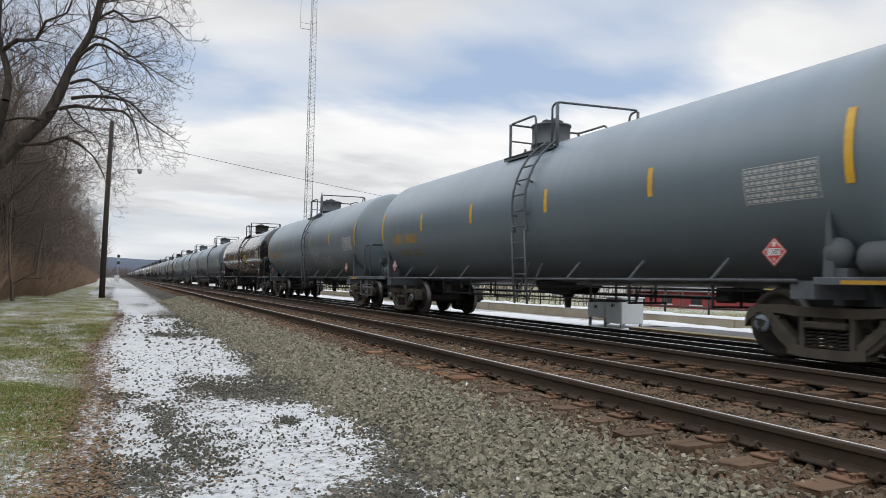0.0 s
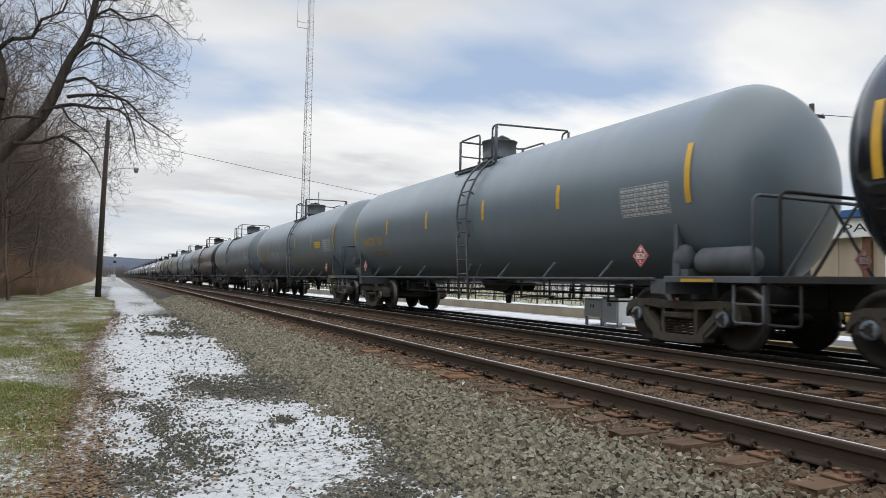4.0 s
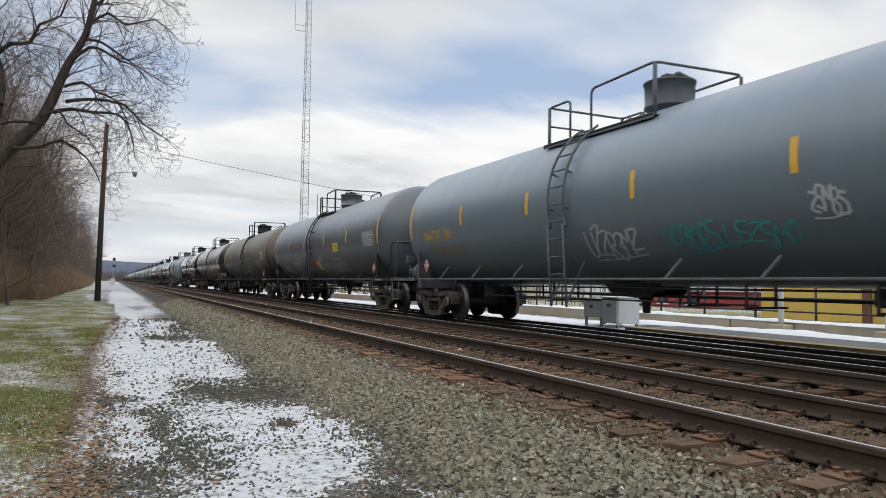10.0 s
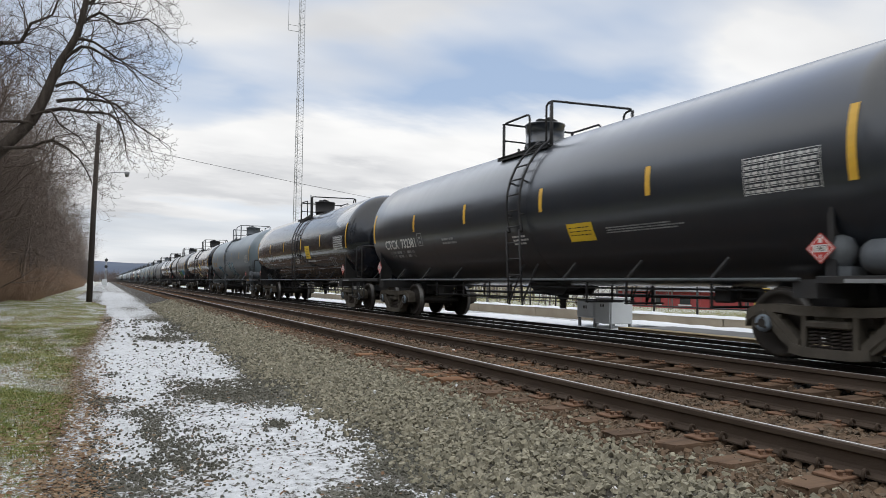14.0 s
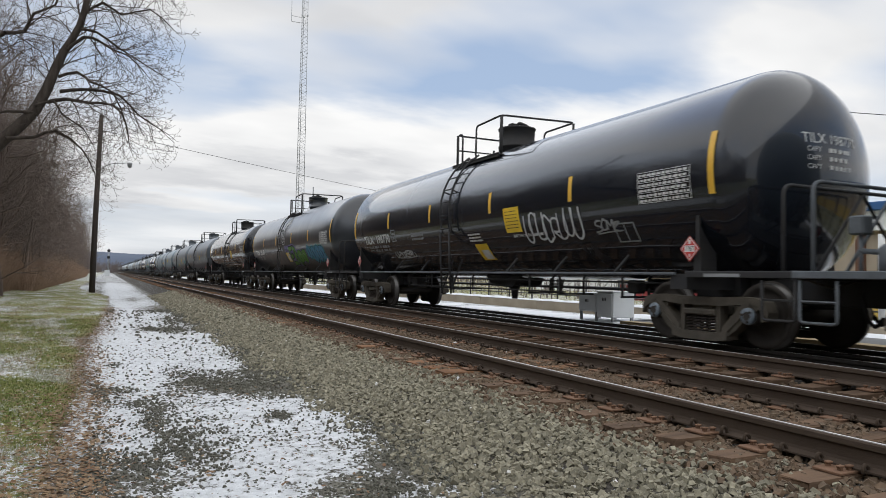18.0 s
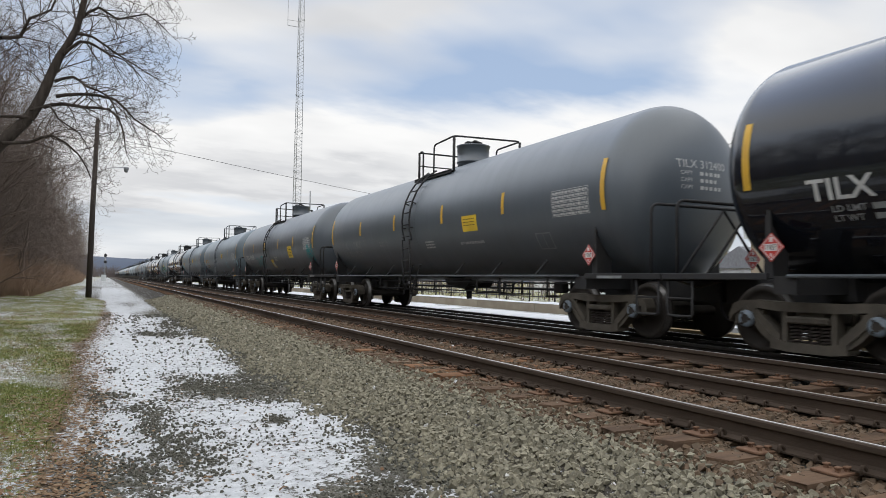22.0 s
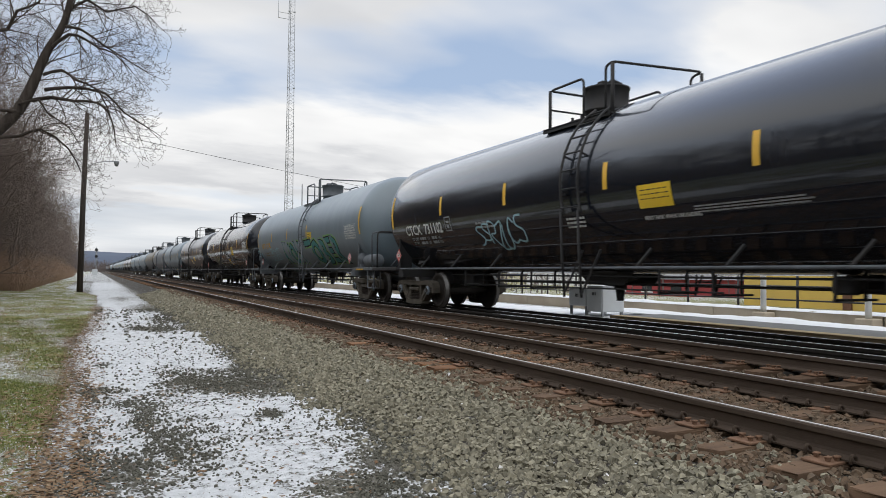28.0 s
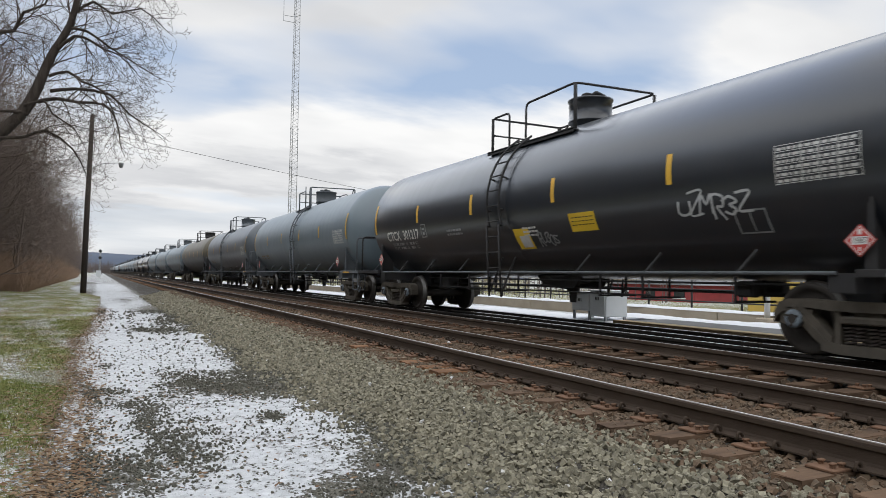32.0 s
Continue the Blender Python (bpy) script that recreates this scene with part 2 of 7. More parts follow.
TREAD = plain("worn_wheel_tread", (0.16, 0.155, 0.15), (0.08, 0.075, 0.07), 0.45, 0.8, bump=0)
CAP_BLUE = plain("bearing_cap", (0.20, 0.25, 0.30), (0.08, 0.08, 0.08), 0.5, scale=12)
YELLOW = plain("reflective_yellow", (0.72, 0.42, 0.03), (0.45, 0.26, 0.05), 0.45, scale=3, bump=0, amount=0.5)
SIGN_YELLOW = plain("sign_yellow", (0.75, 0.50, 0.02), (0.5, 0.33, 0.05), 0.5, scale=3, bump=0, amount=0.4)
WHITE_MARK = plain("white_stencil", (0.62, 0.62, 0.60), (0.35, 0.35, 0.34), 0.7, scale=4, bump=0)
DIM_MARK = plain("worn_white_stencil", (0.30, 0.31, 0.31), (0.16, 0.165, 0.17), 0.7, scale=4, bump=0)
ORANGE_MARK = plain("orange_stencil", (0.62, 0.34, 0.04), (0.32, 0.20, 0.06), 0.7, scale=3, bump=0)
ORANGE_DIM = plain("worn_orange_stencil", (0.34, 0.23, 0.08), (0.17, 0.14, 0.09), 0.7, scale=3, bump=0)
DARK_INK = plain("dark_print", (0.05, 0.045, 0.04), rough=0.6, bump=0)
RED = plain("placard_red", (0.55, 0.04, 0.03), (0.35, 0.05, 0.04), 0.5, scale=8, bump=0)
PLACARD_WHITE = plain("placard_white", (0.75, 0.74, 0.72), (0.5, 0.48, 0.46), 0.5, scale=8, bump=0)
RAIL_RUST = plain("rusty_rail_web", (0.075, 0.055, 0.041), (0.045, 0.033, 0.025), 0.85, scale=5, grain=90, bump=0.3, stretch=(1, 0.3, 1))
RAIL_TOP = plain("polished_rail_head", (0.95, 0.95, 0.95), (0.85, 0.85, 0.85), 0.35, 0.35, scale=2, bump=0, stretch=(8, 0.3, 1))
RAIL_BRIGHT = plain("mirror_bright_rail_head", (0.92, 0.92, 0.92), (0.8, 0.8, 0.8), 0.22, 1.0, scale=2, bump=0, stretch=(8, 0.3, 1))
RAIL_TOP_DULL = plain("dull_rail_head", (0.13, 0.105, 0.088), (0.07, 0.055, 0.046), 0.5, 0.2, scale=2, bump=0, stretch=(8, 0.3, 1))
RAIL_SIDE = plain("worn_rail_head_side", (0.24, 0.21, 0.19), (0.12, 0.09, 0.075), 0.5, 0.5, scale=3, stretch=(1, 0.3, 1))
TIE_WOOD = plain("weathered_tie", (0.20, 0.125, 0.078), (0.075, 0.052, 0.037), 0.9, scale=2.5, grain=22, bump=0.6, stretch=(0.3, 1.5, 1), amount=1.0)
# near-black, for the webs of the three inner far rails
RAIL_DARK = plain("near_black_rail_web", (0.03, 0.026, 0.023), (0.015, 0.014, 0.013), 0.8, scale=2.5, grain=22, bump=0.5)
TIE_RED = plain("rusty_tie", (0.30, 0.15, 0.075), (0.12, 0.07, 0.042), 0.9, scale=2.5, grain=22, bump=0.6, stretch=(0.3, 1.5, 1), amount=1.0)
PLATE_RUST = plain("rusty_tie_plate", (0.20, 0.115, 0.072), (0.10, 0.062, 0.043), 0.85, scale=8, bump=0.3)
CONCRETE = plain("stained_concrete", (0.50, 0.43, 0.33), (0.28, 0.23, 0.17), 0.9, scale=1.2, grain=30, bump=0.3, spread=False)
ASPHALT = plain("pale_platform_asphalt", (0.19, 0.19, 0.185), (0.12, 0.12, 0.115), 0.9, scale=1.0, grain=60, bump=0.3, spread=False)
TACTILE = plain("worn_platform_edge", (0.42, 0.33, 0.20), (0.30, 0.22, 0.12), 0.8, scale=3, spread=False)
SNOW = plain("thin_snow", (0.84, 0.85, 0.86), (0.66, 0.67, 0.69), 0.6, scale=2, grain=40, bump=0.4, spread=False)
BLACK_IRON = plain("black_painted_iron", (0.018, 0.018, 0.019), (0.035, 0.03, 0.028), 0.5, scale=5)
CABINET_GRAY = plain("gray_cabinet_paint", (0.62, 0.64, 0.64), (0.50, 0.51, 0.51), 0.5, scale=2, bump=0.05)
WHITE_PAINT = plain("white_paint", (0.72, 0.72, 0.70), (0.5, 0.5, 0.48), 0.6, scale=4)
YELLOW_WALL = plain("yellow_panel", (0.58, 0.40, 0.09), (0.42, 0.30, 0.10), 0.7, scale=0.8, bump=0.1, spread=False)
BROWN_POST = plain("brown_column", (0.16, 0.085, 0.055), rough=0.8)
RED_WALL = plain("red_panel", (0.36, 0.06, 0.06), (0.22, 0.06, 0.06), 0.7, scale=1)
BEIGE_WALL = plain("beige_wall", (0.36, 0.30, 0.23), (0.26, 0.21, 0.16), 0.85, scale=0.6, stretch=(3, 3, 0.4), spread=False)
GRAY_ROOF = plain("gray_roof", (0.22, 0.22, 0.23), rough=0.8)
BLUE_ROOF = plain("blue_roof", (0.03, 0.09, 0.22), (0.05, 0.10, 0.2), 0.6)
WINDOW_GLASS = plain("dark_window", (0.03, 0.035, 0.04), rough=0.12, bump=0)
BARK = plain("gray_brown_bark", (0.085, 0.07, 0.058), (0.04, 0.032, 0.027), 0.9, scale=3, grain=18, bump=0.8, stretch=(3, 3, 0.5), amount=1.0)
WOOD_TWIG = plain("brown_wood_twig", (0.19, 0.15, 0.125), (0.11, 0.088, 0.075), 0.95, scale=2, bump=0)
TWIG = plain("bare_twig", (0.11, 0.09, 0.077), (0.06, 0.048, 0.042), 0.9, scale=2, bump=0)
BRUSH = plain("bare_brush", (0.36, 0.25, 0.175), (0.20, 0.14, 0.10), 0.95, scale=0.3, bump=0, spread=False)
POLE_WOOD = plain("weathered_pole", (0.075, 0.062, 0.053), (0.035, 0.03, 0.027), 0.9, scale=2, grain=20, bump=0.5, stretch=(4, 4, 0.3))
GALVANISED = plain("galvanised_steel", (0.36, 0.37, 0.38), (0.2, 0.2, 0.2), 0.5, 0.5, scale=4, bump=0)
WIRE = plain("wire", (0.05, 0.05, 0.055), rough=0.6, bump=0)
# wooded hill with the blue-gray of distance haze put into its colour
HILL = plain("hazed_wooded_hill", (0.105, 0.125, 0.165), (0.075, 0.09, 0.125), 1.0, scale=0.004, grain=0.03, bump=0, spread=False)
FAR_TREES = plain("far_bare_trees", (0.14, 0.115, 0.105), (0.09, 0.075, 0.07), 1.0, scale=0.05, grain=1.0, bump=0, spread=False)


def island_material(name, cols, rough=0.85, grain=40.0, bump=0.3):
    """Many small pieces in one mesh, each with a shade of its own."""
    m, nt, bsdf = material(name)
    rnd = nt.nodes.new("ShaderNodeNewGeometry").outputs["Random Per Island"]
    ramp = nt.nodes.new("ShaderNodeValToRGB")
    els = ramp.color_ramp.elements
    for i, c in enumerate(cols):
        pos = i / (len(cols) - 1)
        e = els[0] if i == 0 else els[1] if i == len(cols) - 1 else els.new(pos)
        e.position = pos
        e.color = (*c, 1)
    nt.links.new(rnd, ramp.inputs[0])
    fine = noise_of(nt, grain, 3)
    nt.links.new(mixcol(nt, calc(nt, "MULTIPLY", fine, 0.75), ramp.outputs[0], (0.05, 0.045, 0.04)), bsdf.inputs["Base Color"])
    bsdf.inputs["Roughness"].default_value = rough
    bsdf.inputs["Specular IOR Level"].default_value = 0.12
    if bump:
        bump_of(nt, bsdf, fine, bump, 0.005)
    return m


STONE = island_material("ballast_stone", [(0.20, 0.185, 0.135), (0.39, 0.355, 0.255), (0.30, 0.275, 0.195), (0.52, 0.475, 0.36), (0.39, 0.295, 0.19), (0.24, 0.225, 0.17), (0.44, 0.405, 0.295)])
BROWN_STONE = island_material("rust_stained_ballast", [(0.17, 0.125, 0.085), (0.31, 0.24, 0.17), (0.245, 0.19, 0.135), (0.40, 0.33, 0.24), (0.20, 0.13, 0.08)])
# near-black stones for the strip under the train
DARK_STONE = island_material("near_black_ballast", [(0.03, 0.028, 0.026), (0.07, 0.065, 0.058), (0.045, 0.042, 0.04)])
PATH_STONE = island_material("dark_path_gravel", [(0.15, 0.148, 0.118), (0.30, 0.295, 0.235), (0.21, 0.205, 0.16), (0.38, 0.37, 0.30), (0.17, 0.165, 0.132)])
GRASS = island_material("winter_grass_blade", [(0.21, 0.28, 0.07), (0.31, 0.36, 0.11), (0.48, 0.43, 0.20), (0.22, 0.27, 0.075), (0.42, 0.34, 0.16), (0.30, 0.33, 0.105)], bump=0)
FROSTED = island_material("frosted_grass_blade", [(0.80, 0.81, 0.78), (0.32, 0.39, 0.13), (0.80, 0.81, 0.78), (0.36, 0.42, 0.18), (0.78, 0.79, 0.77), (0.42, 0.38, 0.17)], bump=0)
LITTER = island_material("brown_leaf", [(0.24, 0.13, 0.068), (0.33, 0.195, 0.105), (0.15, 0.085, 0.05), (0.42, 0.30, 0.18)], bump=0)


def ground_material():
    """Gravel path, lawn, dark bed under the ballast and thin snow, laid by the sheet's own cover attribute and broken
    up by noise.
    """
    m, nt, bsdf = material("winter_ground")
    at = nt.nodes.new("ShaderNodeAttribute")
    at.attribute_name = "cover"
    sep = nt.nodes.new("ShaderNodeSeparateColor")
    nt.links.new(at.outputs["Color"], sep.inputs[0])
    snow_c, grass_c, dark_bed_c = sep.outputs[0], sep.outputs[1], sep.outputs[2]
    n1 = noise_of(nt, 1.6, 6, space="Object")
    n2 = noise_of(nt, 9.0, 5, rough=0.65)
    n3 = noise_of(nt, 60.0, 4, rough=0.7)
    n4 = noise_of(nt, 16.0, 5, (1.0, 0.7, 1), rough=0.7)
    n5 = noise_of(nt, 34.0, 3, (0.7, 1.3, 1), rough=0.6)
    gravel = mixcol(nt, calc(nt, "MULTIPLY_ADD", n3, 2.4, -0.7, clamp=True), (0.045, 0.042, 0.034), (0.26, 0.245, 0.20))
    gravel = mixcol(nt, calc(nt, "MULTIPLY_ADD", n1, 3.0, -1.1, clamp=True), gravel, (0.10, 0.09, 0.075))
    lawn = mixcol(nt, calc(nt, "MULTIPLY_ADD", n2, 4.5, -1.8, clamp=True), (0.12, 0.165, 0.04), (0.32, 0.27, 0.11))
    lawn = mixcol(nt, calc(nt, "MULTIPLY_ADD", n1, 5.0, -2.6, clamp=True), lawn, (0.27, 0.16, 0.08))
    lawn = mixcol(nt, calc(nt, "MULTIPLY_ADD", n3, 2.2, -0.8, clamp=True), lawn, (0.13, 0.12, 0.05))
    # bed painted near-black so that the gaps between stones look shaded
    dark_bed = mixcol(nt, calc(nt, "MULTIPLY_ADD", n3, 2.4, -0.7, clamp=True), (0.022, 0.019, 0.016), (0.10, 0.09, 0.075))
    col = mixcol(nt, calc(nt, "MULTIPLY_ADD", calc(nt, "ADD", grass_c, calc(nt, "MULTIPLY_ADD", n2, 0.9, -0.45)), 4.0, -1.5, clamp=True), gravel, lawn)
    rim = calc(nt, "SUBTRACT", 1.0, calc(nt, "MULTIPLY", calc(nt, "ABSOLUTE", calc(nt, "SUBTRACT", grass_c, 0.45)), 2.4), clamp=True)
    rim = calc(nt, "MULTIPLY", rim, calc(nt, "MULTIPLY_ADD", n2, 3.0, -0.8, clamp=True))
    col = mixcol(nt, rim, col, (0.17, 0.105, 0.065))
    col = mixcol(nt, dark_bed_c, col, dark_bed)
    s = calc(nt, "ADD", snow_c, calc(nt, "MULTIPLY_ADD", n2, 0.75, -0.375))
    s = calc(nt, "ADD", s, calc(nt, "MULTIPLY_ADD", n4, 3.2, -1.6))
    s = calc(nt, "ADD", s, calc(nt, "MULTIPLY_ADD", n5, 1.6, -0.8))
    s = calc(nt, "MULTIPLY_ADD", s, 5.5, -2.3, clamp=True)
    col = mixcol(nt, s, col, mixcol(nt, calc(nt, "MULTIPLY_ADD", n2, 2.6, -0.8, clamp=True), (0.47, 0.48, 0.485), (0.70, 0.71, 0.72)))
    nt.links.new(col, bsdf.inputs["Base Color"])
    bsdf.inputs["Roughness"].default_value = 0.9
    bsdf.inputs["Specular IOR Level"].default_value = 0.12
    h = calc(nt, "MULTIPLY_ADD", n3, 0.6, calc(nt, "MULTIPLY", s, 0.5))
    h = calc(nt, "ADD", h, calc(nt, "MULTIPLY", n2, 0.5))
    bump_of(nt, bsdf, h, 0.7, 0.03)
    return m


GROUND = ground_material()


# ---- building helpers ----
def box(bm, x0, x1, y0, y1, z0, z1, bevel=0.0):
    vs = [bm.verts.new(p) for p in ((x0, y0, z0), (x1, y0, z0), (x1, y1, z0), (x0, y1, z0), (x0, y0, z1), (x1, y0, z1), (x1, y1, z1), (x0, y1, z1))]
    fs = [bm.faces.new([vs[i] for i in q]) for q in ((3, 2, 1, 0), (4, 5, 6, 7), (0, 1, 5, 4), (1, 2, 6, 5), (2, 3, 7, 6), (3, 0, 4, 7))]
    if bevel:
        edges = list({e for f in fs for e in f.edges})
        bmesh.ops.bevel(bm, geom=edges, offset=bevel, segments=1, affect="EDGES")


def ring_at(bm, c, u, w, r, n):
    return [bm.verts.new(c + u * (r * math.cos(2 * math.pi * i / n)) + w * (r * math.sin(2 * math.pi * i / n))) for i in range(n)]


def sides_of(way):
    way = way.normalized()
    u = way.cross(Vector((0, 0, 1)) if abs(way.z) < 0.9 else Vector((1, 0, 0))).normalized()
    return u, way.cross(u).normalized()


def tube(bm, pts, r, n=8, caps=True):
    """A round bar through the points, of radius r (one or one a point)."""
    pts = [Vector(p) for p in pts]
    rs = r if isinstance(r, (list, tuple)) else [r] * len(pts)
    rings = []
    u0 = None
    for i, p in enumerate(pts):
        way = (pts[min(i + 1, len(pts) - 1)] - pts[max(i - 1, 0)])
        u, w = sides_of(way)
        if u0 is not None:
            a = way.normalized()
            u = (u0 - a * u0.dot(a)).normalized()
            w = a.cross(u)
        u0 = u
        rings.append(ring_at(bm, p, u, w, rs[i], n))
    for a, b in zip(rings, rings[1:]):
        for i in range(n):
            f = bm.faces.new((a[i], a[(i + 1) % n], b[(i + 1) % n], b[i]))
            f.smooth = n > 5
    if caps:
        bm.faces.new(rings[0][::-1])
        bm.faces.new(rings[-1])


def rounded(pts, r=0.12, steps=4):
    """The points of a bent bar: corners rounded off."""
    pts = [Vector(p) for p in pts]
    out = [pts[0]]
    for a, b, c in zip(pts, pts[1:], pts[2:]):
        ra = min(r, (a - b).length * 0.45, (c - b).length * 0.45)
        p, q = b + (a - b).normalized() * ra, b + (c - b).normalized() * ra
        for i in range(steps + 1):
            t = i / steps
            out.append(p * (1 - t) ** 2 + b * 2 * t * (1 - t) + q * t ** 2)
    return out + [pts[-1]]


def lathe(bm, profile, centre, axis, n=24, mats=None):
    """Turns (along, radius) pairs round an axis through centre."""
    axis = Vector(axis).normalized()
    u, w = sides_of(axis)
    rings = [ring_at(bm, Vector(centre) + axis * a, u, w, max(r, 0.0005), n) for a, r in profile]
    for k, (a, b) in enumerate(zip(rings, rings[1:])):
        for i in range(n):
            f = bm.faces.new((a[i], a[(i + 1) % n], b[(i + 1) % n], b[i]))
            f.smooth = True
            if mats:
                f.material_index = mats[k]
    bm.faces.new(rings[0][::-1])
    bm.faces.new(rings[-1])


def prism(bm, outline, x0, x1):
    """An outline in (y, z) drawn out along x."""
    a = [bm.verts.new((x0, y, z)) for y, z in outline]
    b = [bm.verts.new((x1, y, z)) for y, z in outline]
    n = len(a)
    bm.faces.new(a)
    bm.faces.new(b[::-1])
    for i in range(n):
        bm.faces.new((a[(i + 1) % n], a[i], b[i], b[(i + 1) % n]))


def mesh_from(name, bm, *mats):
    bmesh.ops.recalc_face_normals(bm, faces=bm.faces)
    me = bpy.data.meshes.new(name)
    bm.to_mesh(me)
    bm.free()
    for m in mats:
        me.materials.append(m)
    return me


def mesh_np(name, verts, faces, mat, smooth=False):
    """A mesh from arrays: verts (n, 3), faces (m, 3 or 4)."""
    me = bpy.data.meshes.new(name)
    k = faces.shape[1]
    me.vertices.add(len(verts))
    me.vertices.foreach_set("co", np.ascontiguousarray(verts, dtype=np.float32).ravel())
    me.loops.add(faces.size)
    me.loops.foreach_set("vertex_index", np.ascontiguousarray(faces, dtype=np.int32).ravel())
    me.polygons.add(len(faces))
    me.polygons.foreach_set("loop_start", np.arange(0, faces.size, k, dtype=np.int32))
    me.polygons.foreach_set("use_smooth", np.full(len(faces), smooth, dtype=bool))
    me.update(calc_edges=True)
    me.materials.append(mat)
    return me


def place(name, me, parent=None, m=None, label=""):
    ob = new(name, me)
    if parent is not None:
        ob.parent = parent
    if m is not None:
        ob.matrix_basis = m
    if label:
        tagged(ob, label)
    return ob


def part(name, bm, mat, parent, label=""):
    """One mesh object under a thing or a part."""
    return place(name, mesh_from(name, bm, mat), parent, None, label)


def empty(name, x, y, z):
    ob = new(name)
    ob.empty_display_size = 0.3
    ob.matrix_basis = pose(x, y, z)
    return ob


# ---- the plan: x to the right of the camera, y along the track, z = 0 at the near track's rail head ----
GAUGE = 1.505
NEAR_RAIL, RAIL_A, RAIL_B = 4.25, 7.364, 8.174
TRAIN_X, TRAIN_Z = RAIL_B + GAUGE / 2, 0.054
TIE_TOP = -0.195

# ---- ground ----
_gx = [-2500, -900, -300, -120, -60, -35, -24, -18, -14, -11, -9, -7.5, -6.2, -5]
_gx += [-5 + 0.2 * i for i in range(1, 19)] + [-1.3 + 0.085 * i for i in range(1, 58)]
_gx += [3.8, 4.3, 5.0, 5.7, 6.3, 6.8, 7.3, 8.2, 9.0, 9.7, 10.3, 10.6, 11.2, 12, 13, 15, 18, 24, 34, 50, 80, 140, 300, 900, 2500]
_gy = [-400, -120, -50, -25, -15, -10, -7, -5, -3.5, -2.4, -1.5, -0.7] + [0.09 * i for i in range(0, 240)]
_gy += [21.8 + 0.3 * i for i in range(0, 90)] + [49 + 1.2 * i for i in range(0, 42)] + [105, 115, 130, 150, 180, 220, 300, 450, 700, 1100, 1800, 3000, 4500]


def lerp_table(x, table):
    for (xa, a), (xb, b) in zip(table, table[1:]):
        if x <= xb:
            return a + (b - a) * max(0.0, (x - xa) / (xb - xa))
    return table[-1][1]


PROFILE = [(-60, 0.4), (-14, -0.15), (-6, -0.36), (-2, -0.5), (-0.9, -0.53), (-0.3, -0.575), (0.6, -0.60), (1.9, -0.585), (2.4, -0.56), (2.8, -0.48), (3.4, -0.305), (3.75, -0.25), (4.2, -0.225),
           (6.2, -0.225), (6.6, -0.25), (7.2, -0.215), (10.3, -0.215), (10.6, -0.2), (11.1, -0.1), (13, -0.06), (15, -0.1), (40, -0.5), (200, -1.2)]
# thin snow left on the path: centre x, y, half width, half length, weight
SNOW_PATCHES = [(2.7, 5.95, 0.2, 0.32, 0.95), (2.55, 4.5, 0.22, 0.3, 0.6), (0.5, 27.0, 0.2, 9.0, 1.1), (0.45, 13.8, 0.42, 4.0, 1.1), (2.2, 7.4, 0.5, 0.55, 0.75), (0.35, 14.3, 0.62, 3.2, 0.95), (0.35, 11.3, 0.42, 1.3, 0.88), (1.3, 15.0, 0.9, 3.2, 0.62), (1.7, 12.2, 0.5, 0.8, 0.6), (0.5, 18.2, 0.8, 1.5, 0.75), (2.2, 17.5, 0.6, 1.8, 0.5),
                (0.65, 30.0, 0.3, 9.0, 0.8), (0.25, 24.0, 0.55, 4.0, 0.7), (1.4, 25.0, 0.8, 4.0, 0.55), (0.6, 36.0, 0.8, 6.0, 0.5), (1.6, 37.0, 0.5, 6.0, 0.4), (0.7, 50.0, 1.3, 12.0, 0.5), (0.2, 75.0, 2.2, 20.0, 0.55), (-1.6, 66.0, 1.2, 10.0, 0.7),
                (1.5, 8.2, 0.7, 0.5, 0.7), (1.5, 7.2, 0.8, 0.9, 0.48), (1.3, 6.0, 0.8, 0.7, 0.5), (1.0, 5.1, 0.7, 0.6, 0.48), (2.0, 6.2, 0.6, 0.9, 0.42), (0.22, 7.7, 0.28, 1.5, 0.6), (0.8, 7.7, 0.4, 0.5, 0.4), (2.2, 8.3, 0.3, 0.4, 0.6), (1.9, 4.9, 0.6, 0.6, 0.42), (-0.2, 8.2, 0.14, 1.8, 0.6), (0.55, 5.9, 0.5, 1.0, 0.4), (0.9, 9.2, 0.9, 0.7, 0.42)]
BARE_PATCHES = [(1.5, 9.7, 0.55, 0.45, 0.55), (2.2, 9.9, 0.4, 0.6, 0.8), (0.6, 6.7, 0.2, 0.6, 0.2), (0.25, 5.8, 0.22, 0.4, 0.3), (1.74, 7.68, 0.13, 0.2, 1.0), (2.3, 5.3, 0.3, 0.45, 0.8), (1.76, 4.87, 0.35, 0.3, 0.8), (1.9, 24.0, 0.4, 2.0, 0.5), (2.0, 31.0, 0.5, 3.0, 0.5), (1.2, 42.0, 0.4, 3.0, 0.4), (0.1, 33.0, 0.25, 3.0, 0.4), (1.3, 20.2, 0.6, 0.7, 0.5), (0.23, 12.6, 0.2, 0.3, 0.9), (1.3, 10.35, 0.5, 0.3, 0.5), (1.9, 9.4, 0.45, 0.4, 0.5), (0.85, 9.4, 0.3, 0.4, 0.15), (0.46, 8.85, 0.2, 0.4, 0.35), (0.13, 9.9, 0.3, 0.25, 0.6), (2.4, 11.0, 0.35, 2.0, 0.6),
                (0.62, 6.7, 0.2, 0.4, 0.3), (0.2, 5.9, 0.25, 0.6, 0.4), (1.75, 7.7, 0.14, 0.18, 0.5), (0.85, 6.2, 0.12, 0.12, 0.4), (0.5, 8.0, 0.13, 0.7, 0.3)]


